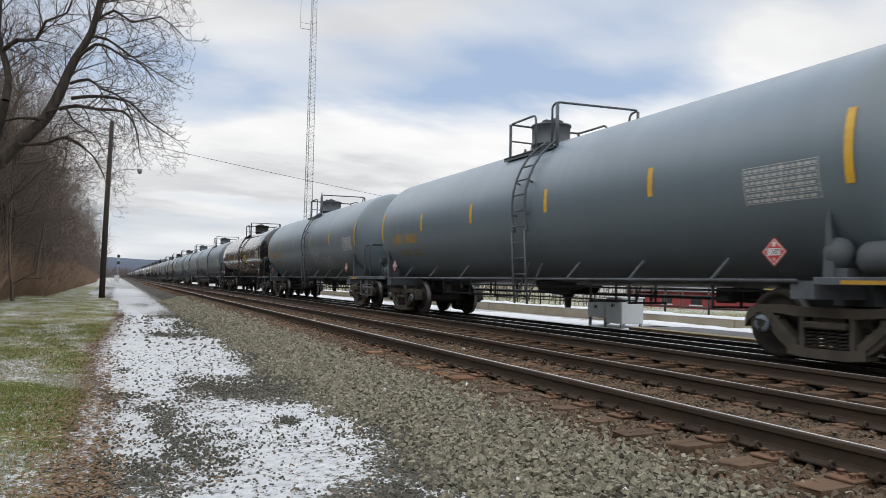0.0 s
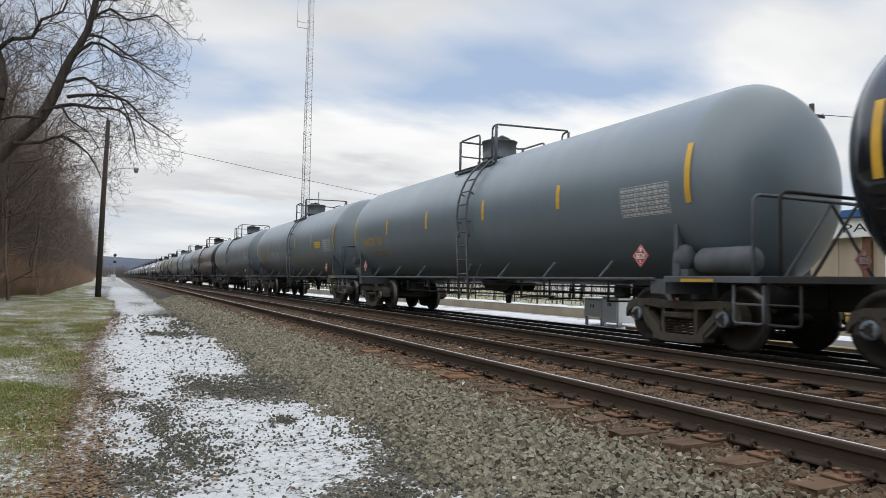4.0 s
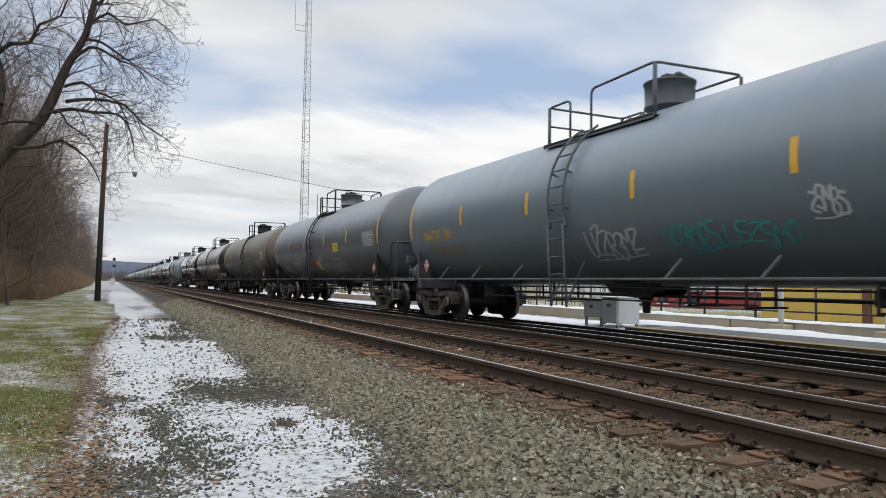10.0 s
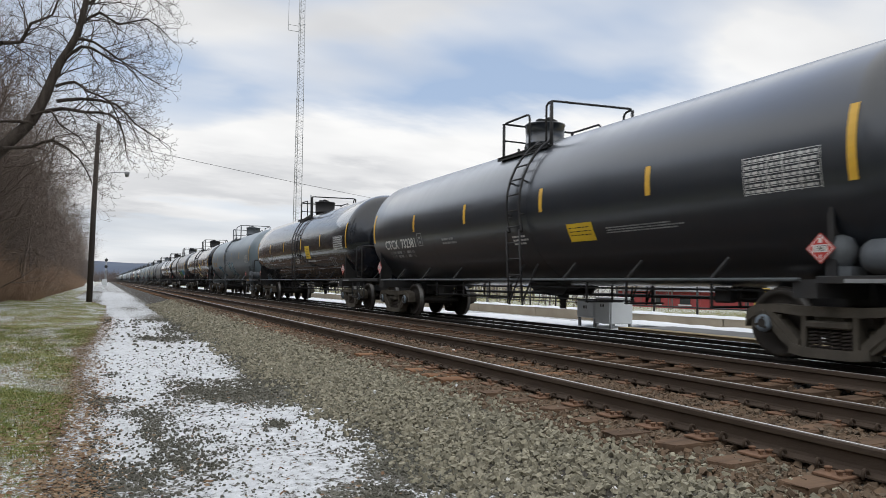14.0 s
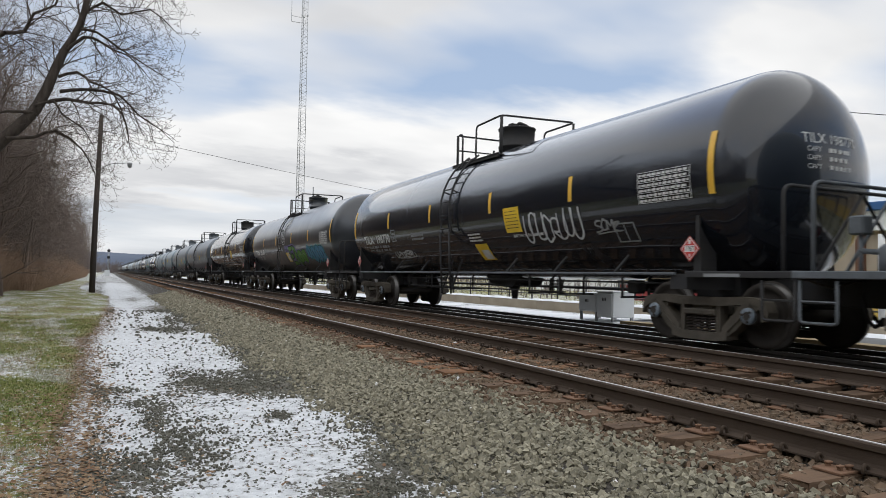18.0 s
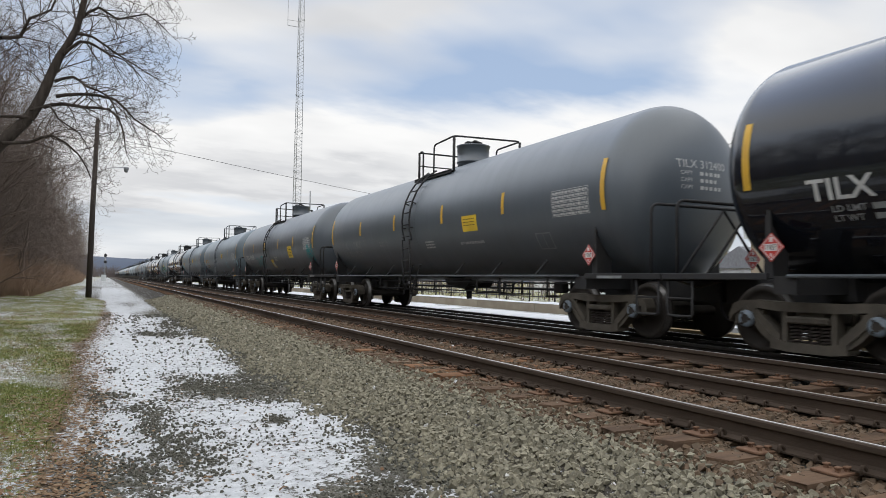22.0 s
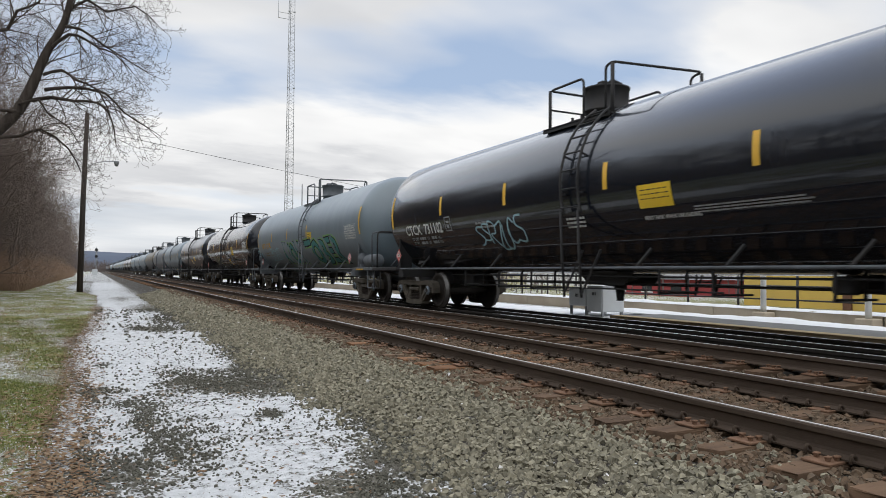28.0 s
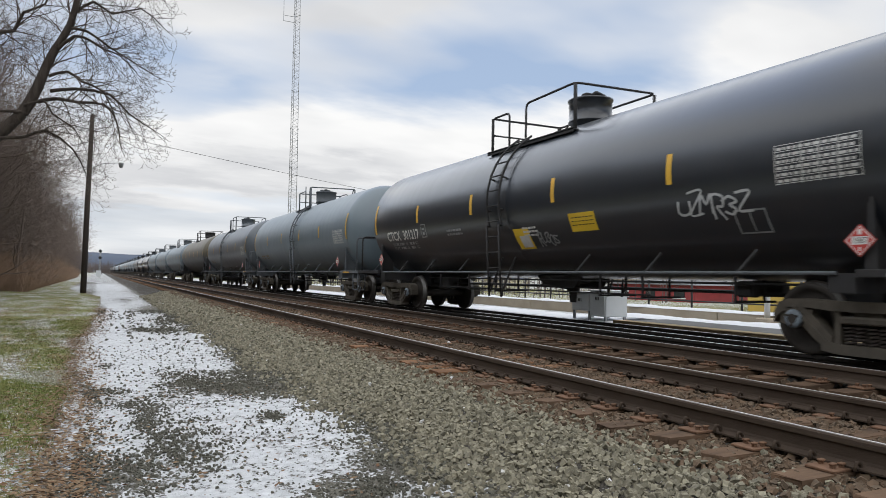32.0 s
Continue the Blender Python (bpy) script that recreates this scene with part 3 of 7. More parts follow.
def ground_z(x, y):
    z = lerp_table(x, PROFILE)
    if -6 < x < 3 and y < 120:
        z += 0.018 * noise.noise((x * 0.9, y * 0.5, 3.0)) + 0.010 * noise.noise((x * 3, y * 2.4, 9.0))
    return z


def blob_sum(table, x, y):
    s = 0.0
    for cx, cy, rx, ry, w in table:
        d = ((x - cx) / rx) ** 2 + ((y - cy) / ry) ** 2
        if d < 6:
            s = max(s, w * math.exp(-(d ** 1.5) * 0.6))
    return s


EDGE = [(4, -0.40), (9, -0.38), (11, -0.34), (16.9, -0.52), (20.5, -0.22), (30, 0.0), (46, 0.12), (50, -0.4), (62, -2.1)]


def grass_edge(y):
    return lerp_table(y, EDGE) + 0.09 * noise.noise((y * 0.6, 0.3, 2.0))


def ground_cover(x, y):
    grass = min(1.0, max(0.0, (grass_edge(y) - x) / 0.35 + 0.5))
    dark_bed = min(1.0, max(0.0, (x - 2.35) / 0.35)) * (1.0 if x < 10.6 else max(0.0, 1 - (x - 10.6) / 0.5))
    ragged = 0.22 * noise.noise((x * 1.6, y * 1.1, 0.0)) + 0.16 * noise.noise((x * 4.2, y * 3.0, 5.0))
    if x < -14 or x > 60:
        snow = 0.25
        grass = 0.7
    elif x > 10.7:
        snow = 0.78 + 0.3 * noise.noise((x * 0.2, y * 0.12, 1.0)) - (0.45 if x > 14.5 else 0.0)
        grass = 0.3 if x < 14.5 else 0.9
    elif y > 100:
        snow = 0.55 if x < 2.4 else 0.0
    else:
        snow = blob_sum(SNOW_PATCHES, x, y) - 0.85 * blob_sum(BARE_PATCHES, x, y)
        if x < 2.6:
            snow = snow + ragged * 0.8 + 0.40 * min(1.0, max(0.0, (x + 0.4) / 0.3)) * min(1.0, max(0.0, (2.6 - x) / 0.5))
        if grass > 0.4:
            snow = 0.30 + 0.5 * noise.noise((x * 1.1, y * 0.55, 4.0)) + 0.6 * ragged
        snow *= 1.0 - dark_bed * 0.9
    return max(0.0, snow), grass, dark_bed


def build_ground():
    nx, ny = len(_gx), len(_gy)
    vs = np.zeros((nx * ny, 3))
    col = np.ones((nx * ny, 4), dtype=np.float32)
    k = 0
    for y in _gy:
        for x in _gx:
            vs[k] = (x, y, ground_z(x, y))
            col[k, :3] = ground_cover(x, y)
            k += 1
    i, j = np.meshgrid(np.arange(nx - 1), np.arange(ny - 1))
    a = (j * nx + i).ravel()
    faces = np.stack([a, a + 1, a + 1 + nx, a + nx], axis=1)
    me = mesh_np("ground", vs, faces, GROUND, smooth=True)
    at = me.color_attributes.new("cover", "FLOAT_COLOR", "POINT")
    at.data.foreach_set("color", col.ravel())
    ob = new("ground", me)
    tagged(ob, "gravel path, winter lawn and track bed with patches of thin snow", "ground", kind="structure")


build_ground()

BLOCK_V = np.array([(x, y, z) for z in (-1, 1) for y in (-1, 1) for x in (-1, 1)], dtype=float)
BLOCK_F = np.array([(0, 2, 1), (1, 2, 3), (4, 5, 6), (5, 7, 6), (0, 1, 4), (1, 5, 4), (2, 6, 3), (3, 6, 7), (0, 4, 2), (2, 4, 6), (1, 3, 5), (3, 7, 5)])


def stones(name, spots, mat, rng, label):
    """Broken, sharp-edged blocks, each an island of its own. spots: (n, 4) x, y, z, radius."""
    n = len(spots)
    base = BLOCK_V[None] * rng.uniform(0.55, 0.95, (n, 1, 3)) * np.array([1.15, 1.0, 0.85])
    base = base + rng.uniform(-0.2, 0.2, base.shape)
    # one end and one face narrower than the other
    base[:, 4:, :2] *= rng.uniform(0.5, 0.95, (n, 1, 2))
    base[:, ::2, 1:] *= rng.uniform(0.6, 1.0, (n, 1, 2))
    tilt, ang, roll = rng.normal(0, 0.55, (n, 1)), rng.uniform(0, 6.283, (n, 1)), rng.normal(0, 0.5, (n, 1))
    c, s = np.cos(ang), np.sin(ang)
    x, y, z = base[..., 0], base[..., 1], base[..., 2]
    y, z = y * np.cos(tilt) - z * np.sin(tilt), y * np.sin(tilt) + z * np.cos(tilt)
    x, z = x * np.cos(roll) - z * np.sin(roll), x * np.sin(roll) + z * np.cos(roll)
    p = np.stack([x * c - y * s, x * s + y * c, z], axis=2) * spots[:, None, 3:4] + spots[:, None, :3]
    f = (BLOCK_F[None] + (np.arange(n) * 8)[:, None, None]).reshape(-1, 3)
    ob = new(name, mesh_np(name, p.reshape(-1, 3), f, mat))
    return tagged(ob, label, "ballast", kind="stuff")


def bed_z(x):
    return np.interp(x, [p[0] for p in PROFILE], [p[1] for p in PROFILE])


def build_ballast():
    rng = np.random.default_rng(7)
    def strip(x0, x1, y0, y1, per, size, lift=0.0, cut=None):
        n = int((x1 - x0) * (y1 - y0) * per)
        x, y = rng.uniform(x0, x1, n), rng.uniform(y0, y1, n)
        sz = size * rng.uniform(0.6, 1.3, n)
        keep = np.ones(n, bool) if cut is None else cut(x, y)
        return np.stack([x, y, bed_z(x) + rng.uniform(-1.0, 0.8, n) * size + lift, sz], axis=1)[keep]
    edge = lambda x, y: rng.uniform(0, 1, len(x)) < np.clip((x - 2.2) / 0.55 + 0.25 * np.sin(y * 1.7), 0.05, 1)
    a = [strip(2.1, 4.1, -6.0, 1.8, 160, 0.05, 0, edge), strip(2.1, 4.1, 1.8, 6.0, 1500, 0.026, 0, edge), strip(2.1, 4.1, 6.0, 11.0, 1300, 0.028, 0, edge), strip(2.1, 4.1, 11.0, 20.0, 850, 0.036, 0, edge), strip(2.2, 4.1, 20.0, 46.0, 300, 0.055, 0, edge)]
    a = np.concatenate(a)
    rusty = rng.uniform(0, 1, len(a)) < np.clip((a[:, 0] - 3.4) / 0.5, 0, 0.9)
    stones("ballast", a[~rusty], STONE, rng, "gray-tan crushed stone shoulder of the railway track")
    near = np.concatenate([strip(-0.15, 2.6, 4.2, 9.0, 2300, 0.0125), strip(-0.15, 2.6, 9.0, 16.0, 800, 0.017), strip(0.0, 2.6, 16.0, 30.0, 130, 0.032)])
    snow = np.array([ground_cover(px_, py_)[0] for px_, py_ in near[:, :2]])
    near = near[rng.uniform(0, 1, len(near)) < np.clip(0.9 - snow * 0.95, 0.07, 0.85)]
    near[:, 2] += near[:, 3] * 0.1
    stones("gravel", near, PATH_STONE, rng, "dark gray gravel showing through the snow on the path")
    b = [a[rusty], strip(4.1, 7.3, -6.0, 1.2, 90, 0.05), strip(4.1, 6.3, 1.2, 8.0, 620, 0.028), strip(4.1, 6.3, 8.0, 16.0, 330, 0.035), strip(4.1, 6.3, 16.0, 34.0, 110, 0.05),
         strip(6.2, 7.3, 3.0, 12.0, 420, 0.032), strip(6.2, 7.3, 12.0, 30.0, 130, 0.048)]
    stones("track_ballast", np.concatenate(b), BROWN_STONE, rng, "rust-stained crushed stone between ties and rails")
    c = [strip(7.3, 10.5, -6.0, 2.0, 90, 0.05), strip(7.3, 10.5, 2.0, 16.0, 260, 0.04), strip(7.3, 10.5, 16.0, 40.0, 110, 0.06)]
    stones("oily_ballast", np.concatenate(c), DARK_STONE, rng, "near-black crushed stone under the train")


build_ballast()


# ---- tracks ----
RAIL_OUT = [(-0.070, -0.180), (0.070, -0.180), (0.070, -0.168), (0.018, -0.150), (0.010, -0.130), (0.010, -0.062), (0.036, -0.046), (0.037, -0.012), (0.029, -0.001), (0.014, 0.0), (-0.004, 0.0), (-0.029, -0.001), (-0.037, -0.012), (-0.036, -0.046), (-0.010, -0.062), (-0.010, -0.130), (-0.018, -0.150), (-0.070, -0.168)]


def rail_mesh(y0, y1, top, wide, web):
    bm = bmesh.new()
    rings = []
    steps = [y0] + [y for y in (0, 10, 30, 80, 200, 500) if y0 < y < y1] + [y1]
    for y in steps:
        rings.append([bm.verts.new((x, y, z)) for x, z in RAIL_OUT])
    n = len(RAIL_OUT)
    for a, b in zip(rings, rings[1:]):
        for i in range(n):
            f = bm.faces.new((a[i], a[(i + 1) % n], b[(i + 1) % n], b[i]))
            f.material_index = 1 if i in wide else 3 if i in (8, 9, 10) else 0
    bm.faces.new(rings[0])
    bm.faces.new(rings[-1][::-1])
    return mesh_from("rail", bm, web, top, RAIL_SIDE, RAIL_TOP_DULL)


RAIL_ME, RAIL_NEAR_ME = rail_mesh(-60, 1500, RAIL_BRIGHT, (8, 9, 10), RAIL_DARK), rail_mesh(-60, 1500, RAIL_TOP, (9,), RAIL_RUST)


def tie_mesh(length, mat, seed):
    rnd = random.Random(seed)
    bm = bmesh.new()
    box(bm, -length / 2, length / 2, -0.112, 0.112, -0.17, 0.0, 0.012)
    for v in bm.verts:
        v.co += Vector((rnd.uniform(-0.02, 0.02), rnd.uniform(-0.008, 0.008), rnd.uniform(-0.008, 0.004)))
    return mesh_from("tie", bm, mat)


def plate_mesh():
    bm = bmesh.new()
    box(bm, -0.23, 0.17, -0.098, 0.098, 0.0, 0.018, 0.004)
    for x, y in ((-0.13, 0.055), (-0.10, -0.06), (0.11, 0.05), (-0.165, -0.045)):
        box(bm, x - 0.012, x + 0.012, y - 0.012, y + 0.012, 0.012, 0.04)
        box(bm, x - 0.02, x + 0.026, y - 0.017, y + 0.017, 0.036, 0.05, 0.004)
    return mesh_from("tie_plate", bm, PLATE_RUST)


def anchor_mesh():
    bm = bmesh.new()
    tube(bm, rounded([(-0.105, 0, -0.012), (-0.10, 0, 0.045), (-0.05, 0, 0.03), (-0.045, 0, -0.03), (0.09, 0, -0.03), (0.10, 0, 0.02)], 0.03, 3), 0.012, 6)
    return mesh_from("rail_anchor", bm, RAIL_RUST)


TIES = [tie_mesh(2.59, TIE_WOOD, 1), tie_mesh(2.59, TIE_RED, 2), tie_mesh(2.56, TIE_WOOD, 3), tie_mesh(2.62, TIE_RED, 4), tie_mesh(2.59, TIE_WOOD, 5)]
LONG_TIE = tie_mesh(3.35, TIE_WOOD, 6)
PLATE_ME, ANCHOR_ME = plate_mesh(), anchor_mesh()


def far_ties(parent, x, z, y0, y1, step, length):
    ys = np.arange(y0, y1, step)
    base = np.array([(sx * length / 2, sy * 0.112, zz) for zz in (-0.17, 0.0) for sx, sy in ((-1, -1), (1, -1), (1, 1), (-1, 1))])
    quads = np.array([(3, 2, 1, 0), (4, 5, 6, 7), (0, 1, 5, 4), (1, 2, 6, 5), (2, 3, 7, 6), (3, 0, 4, 7)])
    vs = (base[None] + np.stack([np.zeros(len(ys)), ys, np.full(len(ys), z)], axis=1)[:, None]).reshape(-1, 3)
    fs = (quads[None] + (np.arange(len(ys)) * 8)[:, None, None]).reshape(-1, 4)
    ob = place("tie_row", mesh_np("tie_row", vs, fs, TIE_WOOD), parent)
    tagged(ob, kind="stuff")


def build_near_track():
    rnd = random.Random(5)
    cx = NEAR_RAIL + GAUGE / 2
    track = empty("railway_track", cx, 0, 0)
    tagged(track, "rusty railway track with polished rail heads on worn wooden ties", "railway track", "parallel tracks")
    for s in (-1, 1):
        place("rail", RAIL_NEAR_ME, track, pose(s * GAUGE / 2, 0, 0))
    for i in range(-30, 290):
        y = -2.44 + i * 0.533 + rnd.uniform(-0.018, 0.018)
        tie = place("tie", TIES[rnd.choice((0, 1, 0, 2, 3, 4))], track, pose(rnd.uniform(-0.04, 0.05), y, TIE_TOP + rnd.uniform(-0.012, 0.004), 0, rnd.uniform(-0.5, 0.5), rnd.uniform(-1.2, 1.2)))
        if -8 < i < 62:
            off = tie.matrix_basis.translation.x
            for s in (-1, 1):
                place("tie_plate", PLATE_ME, tie, pose(s * GAUGE / 2 - off, 0, 0.002, 0, 0, 0 if s < 0 else 180))
            if 0 <= i < 44:
                for s in (-1, 1):
                    for d in (-0.15, 0.15):
                        place("rail_anchor", ANCHOR_ME, tie, pose(s * GAUGE / 2 - off, d, 0.03))
    far_ties(track, 0, TIE_TOP, -2.44 + 290 * 0.533, 420, 0.533, 2.59)


def build_far_track():
    rnd = random.Random(6)
    cx = (RAIL_A + RAIL_B + GAUGE) / 2
    track = empty("interlaced_track", cx, 0, TRAIN_Z)
    tagged(track, "interlaced double track of four polished rails on long ties", "railway track", "parallel tracks")
    for x in (RAIL_A, RAIL_B, RAIL_A + GAUGE, RAIL_B + GAUGE):
        place("rail", RAIL_NEAR_ME if x == RAIL_A else RAIL_ME, track, pose(x - cx, 0, 0))
    for i in range(-32, 120):
        tie = place("tie", LONG_TIE, track, pose(rnd.uniform(-0.06, 0.06), 1.0 + i * 0.52 + rnd.uniform(-0.02, 0.02), TIE_TOP, 0, 0, rnd.uniform(-0.8, 0.8)))
        if -4 < i < 50:
            place("tie_plate", PLATE_ME, tie, pose(RAIL_A - cx - tie.matrix_basis.translation.x, 0, 0.002))
    far_ties(track, 0, TIE_TOP, 1.0 + 120 * 0.52, 420, 0.52, 3.35)


build_near_track()
build_far_track()


# ---- the train: tank cars, origin on the rail heads below the middle, leading end towards -y ----
TANK_R, TANK_Z, TANK_HALF, HEAD = 1.56, 2.476, 7.6, 0.74
MESHES = {}


def cached(key, build, *mats):
    full = (key, tuple(m.name for m in mats))
    if full not in MESHES:
        bm = bmesh.new()
        build(bm)
        MESHES[full] = mesh_from(key, bm, *mats)
    return MESHES[full]


def b_tank(bm):
    prof = []
    for i in range(13):
        a = math.pi / 2 * i / 12
        prof.append((-TANK_HALF - HEAD * math.cos(a), TANK_R * math.sin(a)))
    for y in (-6, -3, 0, 3, 6):
        prof.append((y, TANK_R))
    for i in range(13):
        a = math.pi / 2 * (1 - i / 12)
        prof.append((TANK_HALF + HEAD * math.cos(a), TANK_R * math.sin(a)))
    lathe(bm, prof, (0, 0, TANK_Z), (0, 1, 0), 72)


def b_band(bm):
    prof = [(0.2, TANK_R - 0.02), (0.2, TANK_R + 0.003), (0.205, TANK_R + 0.003), (0.22, TANK_R + 0.003), (0.86, TANK_R + 0.003), (0.875, TANK_R + 0.003), (0.88, TANK_R + 0.003), (0.88, TANK_R - 0.02)]
    lathe(bm, prof, (0, 0, TANK_Z), (0, 1, 0), 72)


def b_dome(bm):
    z = TANK_Z + TANK_R - 0.06
    lathe(bm, [(0, 0.40), (0.11, 0.40), (0.12, 0.45), (0.15, 0.45), (0.16, 0.43), (0.55, 0.44), (0.555, 0.46), (0.59, 0.46), (0.60, 0.43), (0.615, 0.05)], (0, 0, z), (0, 0, 1), 32)


def b_dome_bolts(bm):
    """Hinge, latch and the few swing bolts of the lid."""
    z = TANK_Z + TANK_R - 0.06
    box(bm, -0.34, -0.14, -0.30, -0.12, z + 0.55, z + 0.66, 0.02)
    tube(bm, rounded([(-0.2, -0.3, z + 0.58), (-0.16, -0.36, z + 0.66), (0.05, -0.38, z + 0.60)], 0.04), 0.04, 6)


def b_valves(bm):
    z = TANK_Z + TANK_R
    lathe(bm, [(0, 0.14), (0.08, 0.14), (0.09, 0.17), (0.12, 0.17), (0.14, 0.06)], (0.3, -1.0, z - 0.04), (0, 0, 1), 14)
    for y in (0.65, 0.95):
        tube(bm, [(-0.1, y, z - 0.05), (-0.1, y, z + 0.14)], 0.03, 6)
    tube(bm, [(-0.1, 0.55, z + 0.04), (-0.1, 1.05, z + 0.04)], 0.04, 6)


# top platforms: ladder, low rail back and front, high rail back, front corner and far corner, deck ends
TOPS = {"rear": (-0.70, 0.88, -0.18, -0.80, -0.98, -1.25, 0.95, -1.02), "long": (0.45, 1.72, 1.0, 0.34, -1.36, -1.48, 1.75, -1.45), "short": (0.48, 1.27, 1.0, 0.29, -0.92, -1.12, 1.32, -1.0)}


def b_walkway(bm, kind, s):
    y1, y0 = TOPS[kind][6:]
    x0, x1 = (-1.06, -0.55) if s < 0 else (0.55, 1.06)
    z = 3.72
    box(bm, x0, x1, y0, y1, z, z + 0.022)
    for x in (x0, x1 - 0.02):
        box(bm, x, x + 0.02, y0, y1, z - 0.045, z + 0.04)
    for k in range(3):
        y = y0 + 0.12 + (y1 - y0 - 0.24) * k / 2
        xo = -1.0 if s < 0 else 1.0
        tube(bm, [(xo, y, z), (xo * 0.93, y, 3.5)], 0.03, 6)


def b_low_rail(bm, kind):
    """Low guard rail beside the ladder, round the back of the platform."""
    back, front = TOPS[kind][1:3]
    x, z0, lo, r = -0.94, 3.72, 4.54, 0.024
    tube(bm, rounded([(x, front, z0), (x, front, lo), (x, back, lo), (-x, back, lo), (-x, front, lo), (-x, front, z0)], 0.12), r, 7)
    for k in (-1, 1):
        tube(bm, [(k * x, back, z0 - 0.15), (k * x, back, lo)], r * 1.35, 6)
    tube(bm, [(x, back, 4.16), (-x, back, 4.16)], r * 0.8, 6)


def b_high_rail(bm, kind):
    """High guard rail round the front of the platform, both sides."""
    back, corner, far = TOPS[kind][3:6]
    z0, hi, r = 3.72, 4.64, 0.024
    x = 0.94
    tube(bm, rounded([(-x, back, z0), (-x, back, hi - 0.04), (-x, corner, hi), (x, far, hi), (x, back - 0.15, hi - 0.02), (x, back - 0.15, z0)], 0.14), r, 7)
    tube(bm, [(-x, corner, z0 - 0.1), (-x, corner, hi - 0.02)], r * 1.5, 6)
    tube(bm, [(x, far + 0.03, z0 - 0.1), (x, far + 0.03, hi - 0.02)], r * 1.3, 6)


def b_stiles(bm, s=-1):
    for y in (0.30, 0.78):
        pts = []
        for i in range(9):
            a = radians(58 - i * 9.5)
            rr = TANK_R + 0.11
            pts.append((s * rr * math.cos(a), y, TANK_Z + rr * math.sin(a)))
        pts += [(s * 1.655, y, 2.0), (s * 1.62, y, 1.2), (s * 1.57, y, 0.52)]
        tube(bm, pts, 0.024, 6)
        tube(bm, [(s * 1.58, y, 0.56), (s * 1.50, y - 0.42, 1.32)], 0.022, 5)
        for a in (18, -6):
            c, d = math.cos(radians(a)), math.sin(radians(a))
            tube(bm, [(s * TANK_R * c, y, TANK_Z + TANK_R * d), (s * (TANK_R + 0.11) * c, y, TANK_Z + (TANK_R + 0.11) * d)], 0.02, 5)


def b_stiles_far(bm):
    b_stiles(bm, 1)


def rung_spots():
    out = []
    for i in range(5):
        a = radians(52 - i * 11)
        out.append((-(TANK_R + 0.11) * math.cos(a), TANK_Z + (TANK_R + 0.11) * math.sin(a)))
    z = out[-1][1] - 0.32
    while z > 0.5:
        out.append((-1.655 + 0.057 * max(0.0, 2.0 - z), z))
        z -= 0.32
    return out


def b_rung(bm):
    tube(bm, [(0, -0.24, 0), (0, 0.24, 0)], 0.017, 6)


def b_side_rail(bm):
    tube(bm, [(0, -6.95, 0), (0, 6.95, 0)], 0.026, 6)


def b_strut(bm):
    box(bm, 0.0, 0.03, -0.03, 0.03, 0, 0.012)
    tube(bm, [(0.0, 0, 0.0), (0.17, -0.17, 0.30)], 0.026, 5)


def b_end_deck(bm):
    """The leading end's deck, side sills and steps."""
    box(bm, -1.55, 1.55, -9.0, -8.35, 0.99, 1.03, 0.006)
    for s in (-1, 1):
        box(bm, s * 1.55 - 0.03, s * 1.55 + 0.03, -9.0, -7.2, 0.97, 1.06, 0.008)
    box(bm, -1.55, 1.55, -9.03, -8.97, 0.95, 1.065, 0.008)


def b_draft_sill(bm):
    box(bm, -0.33, 0.33, -8.95, -6.2, 0.62, 1.0, 0.02)
    box(bm, -0.22, 0.22, -6.3, -5.6, 0.72, 1.0, 0.02)


def b_bolster(bm):
    """Body bolster over the leading truck."""
    prism(bm, [(-7.28, 0.72), (-6.72, 0.72), (-6.78, 1.2), (-7.22, 1.2)], -0.55, 0.55)
    prism(bm, [(-7.16, 0.8), (-6.84, 0.8), (-6.84, 1.02), (-7.16, 1.02)], -1.5, 1.5)


def b_saddle(bm):
    """Tank saddle plates standing on the bolster."""
    s = -1
    prism(bm, [(-7.36, 1.0), (-7.22, 1.0), (-7.23, 1.32), (-7.26, 1.36), (-7.27, 1.86), (-7.32, 1.86), (-7.33, 1.36), (-7.35, 1.32)], s * 1.40, s * 1.43)
    prism(bm, [(-7.28, 1.0), (-7.23, 1.0), (-7.23, 1.84), (-7.28, 1.84)], s * 1.05, s * 1.405)


def b_end_rail(bm):
    r = 0.025
    y = -8.75
    tube(bm, rounded([(-1.52, y, 1.0), (-1.52, y, 2.12), (1.52, y, 2.12), (1.52, y, 1.0)], 0.14), r, 8)
    tube(bm, [(-0.95, y, 1.03), (0, y, 2.1), (0.95, y, 1.03)], r, 6)
    for s in (-1, 1):
        tube(bm, [(s * 1.52, y, 1.5), (s * 1.52, y, 1.0)], r, 6)


def b_step(bm):
    tube(bm, rounded([(-1.53, -8.92, 0.95), (-1.53, -8.92, 0.45), (-1.53, -8.45, 0.45), (-1.53, -8.45, 0.95)], 0.06, 3), 0.02, 6)
    tube(bm, [(-1.53, -8.92, 0.70), (-1.53, -8.45, 0.70)], 0.016, 5)


def b_coupler(bm):
    box(bm, -0.10, 0.10, -9.12, -8.9, 0.72, 0.92, 0.02)
    prism(bm, [(-9.3, 0.66), (-9.0, 0.66), (-9.0, 1.0), (-9.3, 1.0)], -0.15, 0.02)
    lathe(bm, [(0, 0.09), (0.36, 0.09)], (0.08, -9.16, 0.65), (0, 0, 1), 10)
    tube(bm, [(0.15, -9.0, 1.0), (0.8, -9.02, 0.86), (1.35, -9.02, 0.98)], 0.018, 5)


